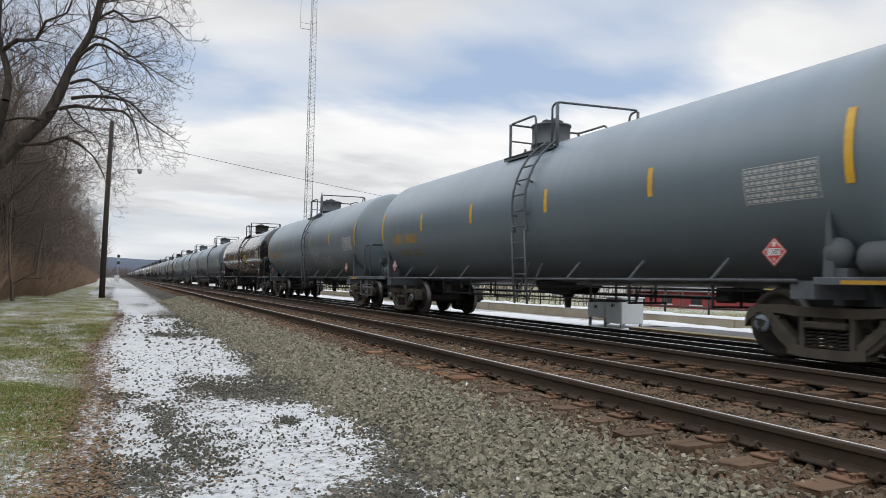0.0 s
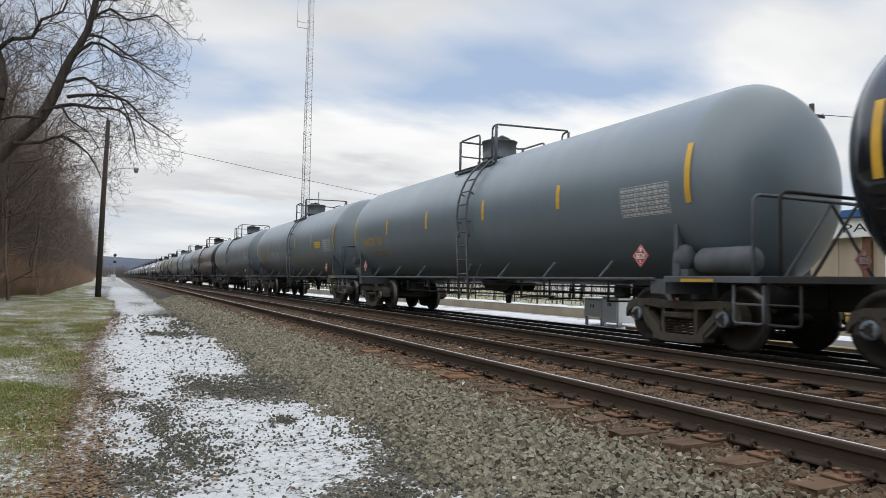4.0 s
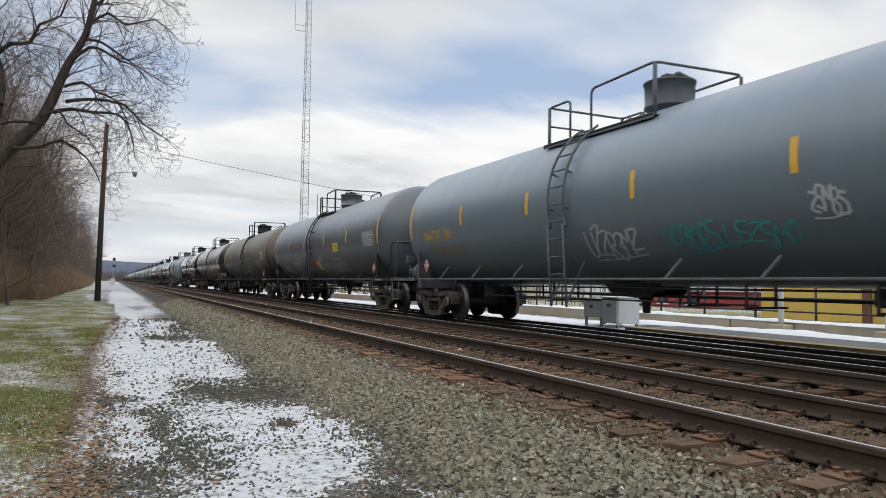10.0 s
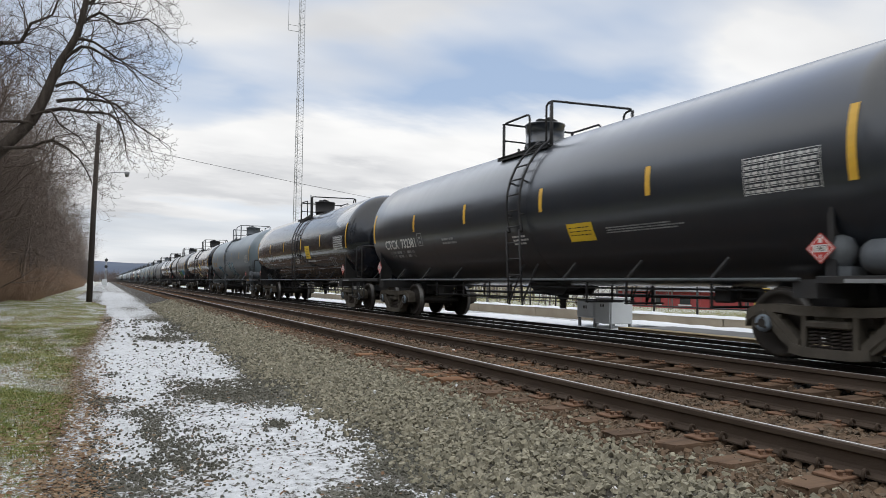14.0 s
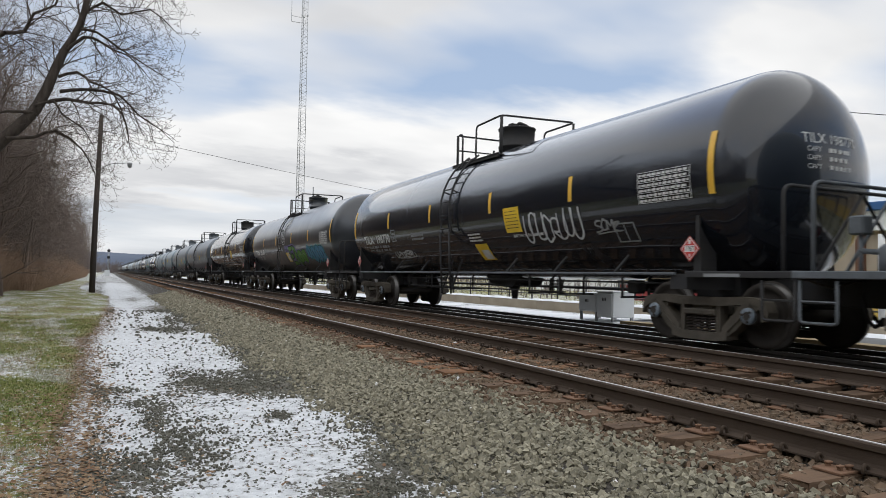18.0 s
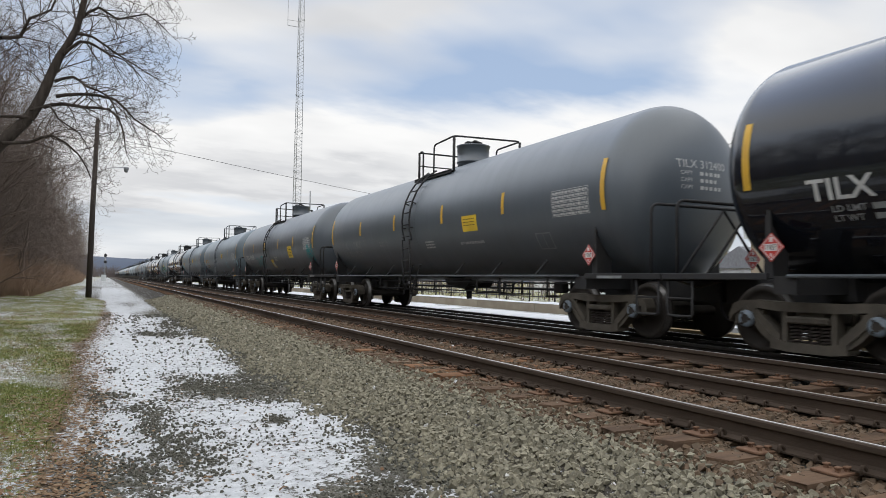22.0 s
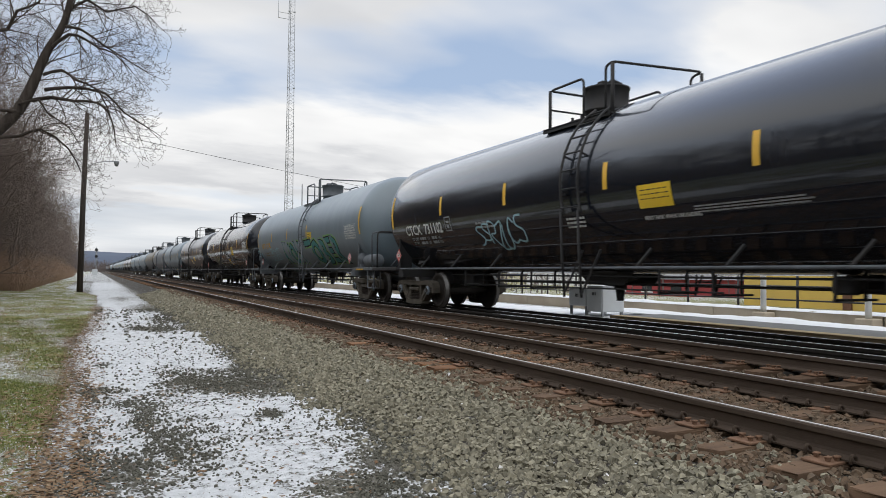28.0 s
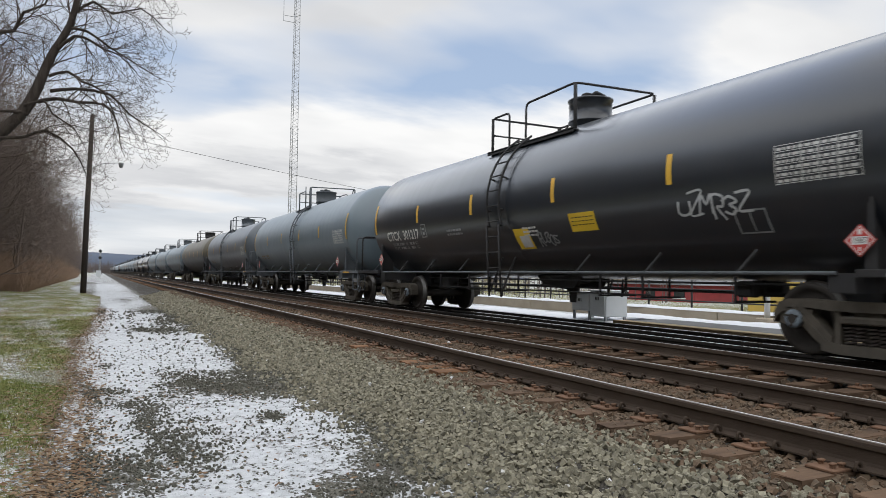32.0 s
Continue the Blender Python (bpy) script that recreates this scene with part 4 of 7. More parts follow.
def b_hose(bm):
    tube(bm, rounded([(-0.32, -8.95, 0.78), (-0.34, -9.02, 0.5), (-0.30, -9.10, 0.36), (-0.2, -9.14, 0.5)], 0.1, 5), 0.026, 7)


def b_brake_wheel(bm):
    c = Vector((0.35, 8.62, 1.75))
    pts = [c + Vector((0.28 * math.cos(a * math.pi / 9), 0, 0.28 * math.sin(a * math.pi / 9))) for a in range(19)]
    tube(bm, pts, 0.02, 6)
    for a in range(4):
        d = Vector((0.27 * math.cos(a * 1.571 + 0.4), 0, 0.27 * math.sin(a * 1.571 + 0.4)))
        tube(bm, [c, c + d], 0.015, 5)
    tube(bm, [c, c + Vector((0, -0.22, 0))], 0.03, 6)
    box(bm, c.x - 0.16, c.x + 0.16, 8.2, 8.42, 1.5, 1.95, 0.02)
    tube(bm, [(c.x, 8.35, 1.5), (c.x, 8.35, 1.03)], 0.05, 6)


def b_reservoir(bm):
    lathe(bm, [(-0.5, 0.05), (-0.47, 0.16), (-0.4, 0.2), (0.4, 0.2), (0.47, 0.16), (0.5, 0.05)], (-1.2, -8.05, 1.28), (0, 1, 0), 16)


def b_bulb(bm):
    lathe(bm, [(-0.2, 0.03), (-0.16, 0.12), (-0.05, 0.17), (0.05, 0.17), (0.16, 0.12), (0.2, 0.03)], (-1.28, -7.32, 1.34), (0, 0, 1), 14)
    box(bm, -1.4, -1.1, -7.5, -7.2, 1.03, 1.17)


def b_valve_box(bm):
    box(bm, -1.30, -1.10, 8.30, 8.48, 1.48, 1.70, 0.02)
    tube(bm, [(-1.2, 8.39, 1.03), (-1.2, 8.39, 1.5)], 0.03, 6)
    for y, h in ((8.1, 0.34), (7.86, 0.42), (7.66, 0.26)):
        lathe(bm, [(0, 0.11), (h - 0.05, 0.11), (h, 0.05)], (-1.15, y, 1.03), (0, 0, 1), 10)
    tube(bm, [(-1.2, 7.6, 1.22), (-1.2, 8.4, 1.30)], 0.035, 6)


def b_outlet(bm):
    lathe(bm, [(0, 0.12), (0.16, 0.14), (0.18, 0.30), (0.34, 0.62)], (0, -0.1, 0.64), (0, 0, 1), 18)
    lathe(bm, [(-0.22, 0.07), (0.02, 0.09)], (0, -0.1, 0.64), (0, 0, 1), 10)
    tube(bm, [(-0.05, -0.1, 0.7), (-0.8, -0.1, 0.78)], 0.025, 6)
    for s in (-1, 1):
        prism(bm, [(-0.9, 0.98), (0.7, 0.98), (0.4, 0.72), (-0.6, 0.72)], s * 0.34, s * 0.37)


def b_brake_gear(bm):
    lathe(bm, [(-0.28, 0.08), (-0.26, 0.12), (0.22, 0.12), (0.26, 0.05)], (0.35, -4.6, 0.80), (0, 1, 0), 14)
    box(bm, -0.4, -0.2, -4.9, -4.6, 0.68, 0.92, 0.03)
    tube(bm, [(-0.15, -5.8, 0.74), (-0.15, 5.8, 0.74)], 0.024, 6)
    tube(bm, [(-0.5, -5.9, 0.88), (-0.5, 5.9, 0.88)], 0.02, 6)
    tube(bm, [(-0.75, -3.2, 0.66), (-0.75, 4.6, 0.66)], 0.016, 6)
    box(bm, -0.42, -0.1, 4.9, 5.3, 0.62, 0.9, 0.03)
    for y in (-4.9, -3.0, -1.9, 1.8, 3.1, 4.7):
        for x in (-0.75, -0.15):
            tube(bm, [(x, y, 0.60), (x, y, 0.98)], 0.026, 5)
        tube(bm, [(-0.78, y, 0.62), (0.1, y, 0.62)], 0.018, 5)


# trucks, origin on the rails below the truck's middle
def b_truck(bm):
    box(bm, -1.02, 1.02, -0.2, 0.2, 0.42, 0.60, 0.03)
    lathe(bm, [(0.6, 0.2), (0.74, 0.2)], (0, 0, 0), (0, 0, 1), 14)
    for s in (-1, 1):
        box(bm, -0.85, 0.85, s * 0.36 - 0.05, s * 0.36 + 0.05, 0.33, 0.43, 0.02)
        for t in (-0.72, 0.72):
            box(bm, t - 0.05, t + 0.05, s * 0.40 - 0.05, s * 0.40 + 0.06, 0.28, 0.58, 0.02)


def b_side_frame(bm):
    """Cast frame in (y, z), with pedestals over the bearings and the open windows beside the springs."""
    def bar(pts, half, depth=0.075):
        up, dn = [], []
        for (y, z), h in zip(pts, half):
            up.append((y, z + h))
            dn.append((y, z - h))
        prism(bm, up + dn[::-1], -depth, depth)
    bar([(-1.19, 0.46), (-1.13, 0.575), (-0.98, 0.645), (-0.72, 0.66), (-0.40, 0.635), (0.40, 0.635), (0.72, 0.66), (0.98, 0.645), (1.13, 0.575), (1.19, 0.46)], [0.06, 0.08, 0.06, 0.055, 0.06, 0.06, 0.055, 0.06, 0.08, 0.06], 0.10)
    for s in (-1, 1):
        bar([(s * 0.84, 0.56), (s * 0.66, 0.38), (s * 0.40, 0.17)], [0.13, 0.13, 0.10], 0.09)
        bar([(s * 0.90, 0.60), (s * 0.69, 0.395), (s * 0.44, 0.175)], [0.03, 0.03, 0.03], 0.115)
        bar([(s * 0.33, 0.58), (s * 0.325, 0.40), (s * 0.36, 0.18)], [0.02, 0.02, 0.04])
        prism(bm, [(s * 0.30, 0.16), (s * 0.37, 0.16), (s * 0.37, 0.58), (s * 0.30, 0.58)], -0.08, 0.08)
        prism(bm, [(s * 1.12, 0.40), (s * 1.05, 0.38), (s * 1.03, 0.56), (s * 1.12, 0.56)], -0.07, 0.07)
        prism(bm, [(s * 0.70, 0.36), (s * 0.77, 0.38), (s * 0.77, 0.58), (s * 0.66, 0.58)], -0.07, 0.07)
        prism(bm, [(s * 1.02, 0.53), (s * 0.76, 0.53), (s * 0.76, 0.60), (s * 1.02, 0.60)], -0.10, 0.10)
    bar([(-0.52, 0.17), (-0.3, 0.13), (0.3, 0.13), (0.52, 0.17)], [0.07, 0.06, 0.06, 0.07], 0.12)
    box(bm, -0.13, 0.13, -0.29, 0.29, 0.43, 0.52, 0.02)


def b_spring(bm):
    pts = [(0.062 * math.cos(k * 0.785), 0.062 * math.sin(k * 0.785), 0.19 + 0.24 * k / 44) for k in range(45)]
    tube(bm, pts, 0.014, 5)


def b_wheelset(bm):
    """Origin in the axle's middle."""
    lathe(bm, [(-1.14, 0.065), (-0.8, 0.07), (-0.6, 0.088), (0.6, 0.088), (0.8, 0.07), (1.14, 0.065)], (0, 0, 0), (1, 0, 0), 14)
    for s in (-1, 1):
        prof = [(0.66, 0.10), (0.66, 0.14), (0.695, 0.30), (0.68, 0.385), (0.68, 0.475), (0.70, 0.485), (0.715, 0.462), (0.815, 0.450), (0.82, 0.385), (0.775, 0.36), (0.745, 0.28), (0.80, 0.14), (0.83, 0.13), (0.83, 0.10)]
        mats = [0, 0, 0, 0, 0, 0, 1, 0, 0, 0, 0, 0, 0]
        lathe(bm, [(s * a, r) for a, r in prof], (0, 0, 0), (1, 0, 0), 40, mats)
        lathe(bm, [(s * 0.93, 0.125), (s * 1.10, 0.125), (s * 1.10, 0.10), (s * 1.135, 0.10)], (0, 0, 0), (1, 0, 0), 20)
        lathe(bm, [(s * 1.105, 0.118), (s * 1.145, 0.112), (s * 1.155, 0.06)], (0, 0, 0), (1, 0, 0), 20, [2, 2])
        for i in range(3):
            a = i * 2.094
            lathe(bm, [(s * 1.14, 0.018), (s * 1.172, 0.018)], (0, 0.075 * math.cos(a), 0.075 * math.sin(a)), (1, 0, 0), 6)


def b_far_truck(bm):
    for s in (-1, 1):
        prism(bm, [(-1.1, 0.45), (-0.4, 0.16), (0.4, 0.16), (1.1, 0.45), (1.05, 0.64), (-1.05, 0.64)], s * 1.0, s * 1.1)
        for y in (-0.89, 0.89):
            lathe(bm, [(s * 0.68, 0.47), (s * 0.70, 0.47), (s * 0.72, 0.455), (s * 0.82, 0.45)], (0, y, 0.457), (1, 0, 0), 18)
    box(bm, -1.0, 1.0, -0.2, 0.2, 0.4, 0.65)


def b_reflector(bm):
    box(bm, -1.587, -1.581, -8.15, -7.55, 0.98, 1.025)


GLYPHS = {}


def letters(text, size, fat=0.0):
    """Lettering as a flat mesh: points (u, w) and faces, u from 0 to its width."""
    key = (text, size, fat)
    if key not in GLYPHS:
        cu = bpy.data.curves.new("lettering", "FONT")
        cu.body, cu.size, cu.resolution_u, cu.offset = text, size, 2, fat
        ob = bpy.data.objects.new("lettering", cu)
        me = bpy.data.meshes.new_from_object(ob)
        GLYPHS[key] = ([(v.co.x, v.co.y) for v in me.vertices], [tuple(p.vertices) for p in me.polygons])
        bpy.data.objects.remove(ob)
        bpy.data.curves.remove(cu)
        bpy.data.meshes.remove(me)
    return GLYPHS[key]


def b_diamond(bm):
    """A hazard placard in the (y, z) plane, facing -x."""
    for h, x, i in ((0.185, 0.0, 0), (0.165, -0.003, 1), (0.150, -0.005, 0)):
        f = bm.faces.new([bm.verts.new((x, y * h, z * h)) for y, z in ((0, -1), (-1, 0), (0, 1), (1, 0))])
        f.material_index = i
    for h0, h1, w in ((-0.045, 0.045, 0.095),):
        f = bm.faces.new([bm.verts.new((-0.007, y, z)) for y, z in ((w, h0), (-w, h0), (-w, h1), (w, h1))])
        f.material_index = 1
    for y, z, a, b in ((0, 0.095, 0.022, 0.03), (0, -0.095, 0.012, 0.022)):
        f = bm.faces.new([bm.verts.new((-0.007, y + p * a, z + q * b)) for p, q in ((1, -1), (-1, -1), (-1, 1), (1, 1))])
        f.material_index = 1
    pts, faces = letters("1987", 0.1)
    span = max(p[0] for p in pts)
    vs = [bm.verts.new((-0.009, 0.08 - u / span * 0.16, w - 0.034)) for u, w in pts]
    for f in faces:
        bm.faces.new([vs[i] for i in f]).material_index = 2
    box(bm, 0.001, 0.01, -0.08, 0.08, -0.08, 0.08)


# paint and lettering on the near side: (u, w) runs to the right along the car and up round the tank
def on_tank(u, w, y0, lift):
    r = TANK_R + lift
    a = w / TANK_R
    return (-r * math.cos(a), y0 - u, TANK_Z + r * math.sin(a))


def patch(bm, y0, u0, u1, w0, w1, lift=0.006, index=0):
    """A painted rectangle that follows the tank's curve."""
    n = max(1, int(abs(w1 - w0) / 0.12))
    rows = [[bm.verts.new(on_tank(u, w0 + (w1 - w0) * i / n, y0, lift)) for u in (u0, u1)] for i in range(n + 1)]
    for a, b in zip(rows, rows[1:]):
        f = bm.faces.new((a[0], a[1], b[1], b[0]))
        f.material_index = index


def write(bm, text, size, y0, u0, w0, width=None, lift=0.007, index=0):
    pts, faces = letters(text, size, 0.02 * size)
    span = max(p[0] for p in pts)
    k = (width / span) if width else 1.0
    vs = [bm.verts.new(on_tank(u0 + u * k, w0 + w, y0, lift)) for u, w in pts]
    for f in faces:
        bm.faces.new([vs[i] for i in f]).material_index = index


def bars_of_text(bm, y0, u0, u1, w0, lines, height, rnd, lift=0.007, index=0):
    """Rows of small unreadable print as broken bars."""
    for i in range(lines):
        w = w0 - i * height * 1.9
        u = u0
        end = u1 - rnd.uniform(0, 0.25) * (u1 - u0)
        while u < end:
            run = rnd.uniform(0.8, 3.2) * height
            patch(bm, y0, u, min(u + run, end), w, w + height, lift, index)
            u += run + height * 0.5


def stroke(bm, y0, pts, width, lift=0.009, index=0):
    """A sprayed line on the tank."""
    pts = [Vector((p[0], p[1])) for p in pts]
    prev = None
    for i, p in enumerate(pts):
        way = pts[min(i + 1, len(pts) - 1)] - pts[max(i - 1, 0)]
        if way.length < 1e-6:
            continue
        side = Vector((-way.y, way.x)).normalized() * width * 0.5
        pair = [bm.verts.new(on_tank(*(p + side), y0, lift)), bm.verts.new(on_tank(*(p - side), y0, lift))]
        if prev:
            bm.faces.new((prev[0], prev[1], pair[1], pair[0])).material_index = index
        prev = pair


LOOPS = [[(-0.5, 0.6), (0.0, 1.0), (0.45, 0.5), (0.0, 0.05), (0.4, -0.4), (0.0, -0.9), (-0.5, -0.5)], [(0.4, 0.7), (-0.2, 1.0), (-0.5, 0.1), (-0.2, -0.9), (0.45, -0.6)],
         [(-0.45, -1.0), (-0.4, 0.9), (0.1, -0.1), (0.45, 0.9), (0.5, -1.0)], [(-0.4, 0.9), (-0.45, -0.6), (0.0, -1.0), (0.45, -0.5), (0.4, 0.9)], [(0.0, 0.9), (-0.45, 0.2), (-0.3, -0.8), (0.3, -0.8), (0.45, 0.2), (0.05, 0.9), (-0.1, 0.7)],
         [(-0.4, -1.0), (-0.35, 0.9), (0.35, 0.8), (0.3, 0.1), (-0.2, 0.0), (0.5, -1.1)], [(0.45, 0.8), (-0.3, 0.9), (-0.4, 0.3), (0.4, -0.2), (0.3, -0.9), (-0.5, -0.8)], [(-0.5, 0.8), (0.5, 0.9), (-0.4, -0.8), (0.6, -0.9)]]


def curve_through(pts, steps=5):
    """A smooth line through control points."""
    p = [Vector(q) for q in [pts[0]] + list(pts) + [pts[-1]]]
    out = []
    for i in range(1, len(p) - 2):
        for k in range(steps):
            t = k / steps
            out.append(0.5 * (2 * p[i] + (p[i + 1] - p[i - 1]) * t + (2 * p[i - 1] - 5 * p[i] + 4 * p[i + 1] - p[i + 2]) * t * t + (3 * p[i] - p[i - 1] - 3 * p[i + 1] + p[i + 2]) * t ** 3))
    return out + [p[-2]]


def scrawl(bm, y0, u0, u1, w0, w1, rnd, n=6, width=0.035, index=0):
    """Sprayed letter-like loops of a tag that cannot be read."""
    step = (u1 - u0) / n
    cy, h = (w0 + w1) / 2, (w1 - w0) / 2
    for i in range(n):
        cx = u0 + (i + 0.5) * step
        k, lean = h * rnd.uniform(0.65, 1.05), rnd.uniform(0.05, 0.3)
        pts = [(cx + step * (1.15 * p + lean * q * 0.5) + rnd.gauss(0, step * 0.06), cy + k * q + rnd.gauss(0, h * 0.08) + h * 0.25 * math.sin(i * 1.3)) for p, q in rnd.choice(LOOPS)]
        stroke(bm, y0, curve_through(pts), width * rnd.uniform(0.8, 1.1), 0.009 + 0.0004 * i, index)
    if rnd.random() < 0.5:
        stroke(bm, y0, curve_through([(u0, cy - h * 1.1), ((u0 + u1) / 2, cy - h * rnd.uniform(0.9, 1.3)), (u1 + step * 0.4, cy - h * 0.8)]), width * 0.7, 0.0125, index)


STROKES = {
    "A": [[(0, 0), (0.5, 1), (1, 0)], [(0.2, 0.4), (0.85, 0.42)]], "B": [[(0, 0), (0, 1), (0.8, 0.85), (0.1, 0.55), (0.95, 0.25), (0, 0)]], "C": [[(0.95, 0.85), (0.4, 1), (0, 0.5), (0.4, 0), (1, 0.15)]],
    "E": [[(0.95, 0.95), (0.15, 0.95), (0.1, 0.6), (0.6, 0.55), (0.05, 0.45), (0.1, 0.05), (1, 0)]], "F": [[(0, 0), (0.05, 1), (1, 1)], [(0.05, 0.5), (0.7, 0.55)]], "G": [[(0.95, 0.85), (0.4, 1), (0, 0.5), (0.4, 0), (1, 0.15), (0.95, 0.5), (0.55, 0.5)]],
    "H": [[(0, 1), (0.05, 0)], [(1, 1), (0.95, 0)], [(0, 0.45), (1, 0.55)]], "I": [[(0.5, 1), (0.5, 0)]], "J": [[(0.3, 1), (1, 1), (0.8, 0.2), (0.3, 0), (0, 0.3)]], "K": [[(0, 1), (0, 0)], [(0.9, 1), (0.1, 0.5), (1, 0)]],
    "L": [[(0, 1), (0.05, 0.05), (1, 0.1)]], "M": [[(0, 0), (0.1, 1), (0.5, 0.3), (0.9, 1), (1, 0)]], "N": [[(0, 0), (0.05, 1), (0.95, 0), (1, 1)]], "O": [[(0.5, 1), (0, 0.5), (0.5, 0), (1, 0.5), (0.55, 1.02)]],
    "P": [[(0, 0), (0, 1), (0.9, 0.8), (0.1, 0.45)]], "R": [[(0, 0), (0, 1), (0.9, 0.8), (0.1, 0.5), (1, 0)]], "S": [[(1, 0.9), (0.3, 1), (0.1, 0.65), (0.9, 0.35), (0.6, 0), (0, 0.1)]], "T": [[(0, 1), (1, 0.95)], [(0.5, 1), (0.45, 0)]],
    "9": [[(0.9, 0.9), (0.4, 1), (0.1, 0.7), (0.6, 0.5), (0.9, 0.9), (0.7, 0)]], "1": [[(0.2, 0.7), (0.6, 1), (0.6, 0)]], "?": [[(0, 0.8), (0.5, 1), (0.9, 0.7), (0.4, 0.45), (0.45, 0.25)], [(0.4, 0.1), (0.48, 0.02)]], "!": [[(0.5, 1), (0.45, 0.3)], [(0.42, 0.1), (0.5, 0.0)]], " ": []}


def hand(bm, y0, u1, w0, w1, text, rnd, width, index=0):
    """A word sprayed by hand: single-line letters that lean, overlap and differ in height."""
    step = u1 / len(text)
    for i, ch in enumerate(text):
        lean, k, drop = rnd.uniform(0.0, 0.25), rnd.uniform(0.82, 1.08), rnd.uniform(-0.08, 0.08)
        for j, line in enumerate(STROKES[ch]):
            pts = [(step * (i + (p + lean * (q - 0.5)) * 1.05), w0 + (w1 - w0) * (q * k + drop)) for p, q in line]
            pts = [(a + rnd.gauss(0, step * 0.03), b + rnd.gauss(0, step * 0.03)) for a, b in pts]
            stroke(bm, y0, curve_through(pts, 4), width * rnd.uniform(0.85, 1.1), 0.009 + 0.0004 * i + 0.0002 * j, index)


def wing(bm, y0, u1, w0, w1, width):
    """A line drawing of a feathered wing."""
    at = lambda a, b: (a * u1, w0 + (w1 - w0) * b)
    for i in range(6):
        k = i / 5
        pts = [(0.05 + 0.05 * k, 0.26 + 0.05 * k), (0.1 + 0.1 * k, 0.5 - 0.02 * k), (0.3 + 0.2 * k, 0.78 - 0.1 * k), (0.48 + 0.42 * k, 0.98 - 0.22 * k), (0.5 + 0.45 * k, 0.92 - 0.25 * k), (0.38 + 0.3 * k, 0.72 - 0.2 * k)]
        stroke(bm, y0, curve_through([at(*q) for q in pts]), width, 0.009 + 0.0005 * i)
    for sx, sy, n in ((0.30, 0.15, 0), (0.17, 0.06, 1)):
        ring = [at(0.28 + sx * math.cos(a * 0.5236 + 0.6), 0.14 + sy * math.sin(a * 0.5236) + 0.05 * math.cos(a * 0.5236)) for a in range(13)]
        stroke(bm, y0, curve_through(ring, 3), width, 0.0125 + 0.0005 * n)


def block_letters(bm, y0, u0, u1, w0, w1, rnd, n, fill=0, edge=1, halo=2):
    """A filled spray piece: fat leaning letter-like shapes with an outline and a halo."""
    step = (u1 - u0) / n
    for i in range(n):
        cx, cy = u0 + (i + 0.5) * step, (w0 + w1) / 2 + rnd.uniform(-0.06, 0.06)
        h, b = (w1 - w0) / 2 * rnd.uniform(0.85, 1.1), step * 0.52
        lean = rnd.uniform(-0.15, 0.25) * h
        k = rnd.randint(7, 9)
        ring = [(math.cos(6.283 * j / k), math.sin(6.283 * j / k)) for j in range(k)]
        ring = [(p * (1 + 0.25 * abs(q)) * rnd.uniform(0.85, 1.12), q * rnd.uniform(0.9, 1.1)) for p, q in ring]
        for grow, lift, idx in ((1.30, 0.0075, halo), (1.12, 0.0095, edge), (1.0, 0.0115, fill)):
            c = bm.verts.new(on_tank(cx, cy, y0, lift + 0.0005 * i))
            vs = [bm.verts.new(on_tank(cx + (p * b) * grow + lean * q, cy + q * h * (grow if grow < 1.2 else 1.18), y0, lift + 0.0005 * i)) for p, q in ring]
            for j in range(k):
                bm.faces.new((c, vs[j], vs[(j + 1) % k])).material_index = idx
        stroke(bm, y0, [(cx - b * 0.3 + lean * 0.4, cy + h * 0.45), (cx + b * 0.1, cy + h * 0.1), (cx - b * 0.05 - lean * 0.3, cy - h * 0.5)], 0.05, 0.0135 + 0.0005 * i, edge)


def word_piece(bm, y0, u1, w0, w1, text):
    """A filled graffiti word with a dark outline and a halo."""
    for fat, lift, idx in ((0.10, 0.0075, 2), (0.062, 0.0105, 1), (0.024, 0.0135, 0)):
        pts, faces = letters(text, 1.0, fat)
        lo_u, hi_u = 0.0, max(p[0] for p in letters(text, 1.0, 0.0)[0])
        hi_w = max(p[1] for p in letters(text, 1.0, 0.0)[0])
        vs = []
        for u, w in pts:
            lean = 0.12 * math.sin(u * 2.1) * (w - 0.35)
            vs.append(bm.verts.new(on_tank((u + lean) / hi_u * u1, w0 + (w1 - w0) * (w / hi_w) + 0.05 * math.sin(u * 3.3), y0, lift)))
        for f in faces:
            try:
                bm.faces.new([vs[i] for i in f]).material_index = idx
            except ValueError:
                pass


def spray(name, col):
    return plain(name, col, tuple(c * 0.75 for c in col), 0.7, scale=5, bump=0)


S_WHITE, S_TEAL, S_BLUE = spray("white_spray", (0.50, 0.51, 0.51)), spray("teal_spray", (0.07, 0.33, 0.34)), spray("blue_spray", (0.10, 0.24, 0.36))
S_GREEN, S_LIME, S_PURPLE = spray("green_spray", (0.13, 0.27, 0.07)), spray("pale_green_spray", (0.30, 0.52, 0.40)), spray("purple_spray", (0.20, 0.17, 0.38))
S_BLACK, S_YEL, S_CREAM = spray("black_spray", (0.012, 0.012, 0.013)), spray("yellow_green_spray", (0.42, 0.45, 0.12)), spray("cream_spray", (0.38, 0.36, 0.22))
S_GRAYBLUE = spray("pale_blue_spray", (0.33, 0.50, 0.56))
S_DTEAL = spray("dark_teal_spray", (0.085, 0.25, 0.24))
S_GREENBLUE = spray("yellow_green_halo_spray", (0.26, 0.46, 0.16))

STRIPES = (-7.64, -4.42, -1.52, 1.6, 4.51, 7.52)


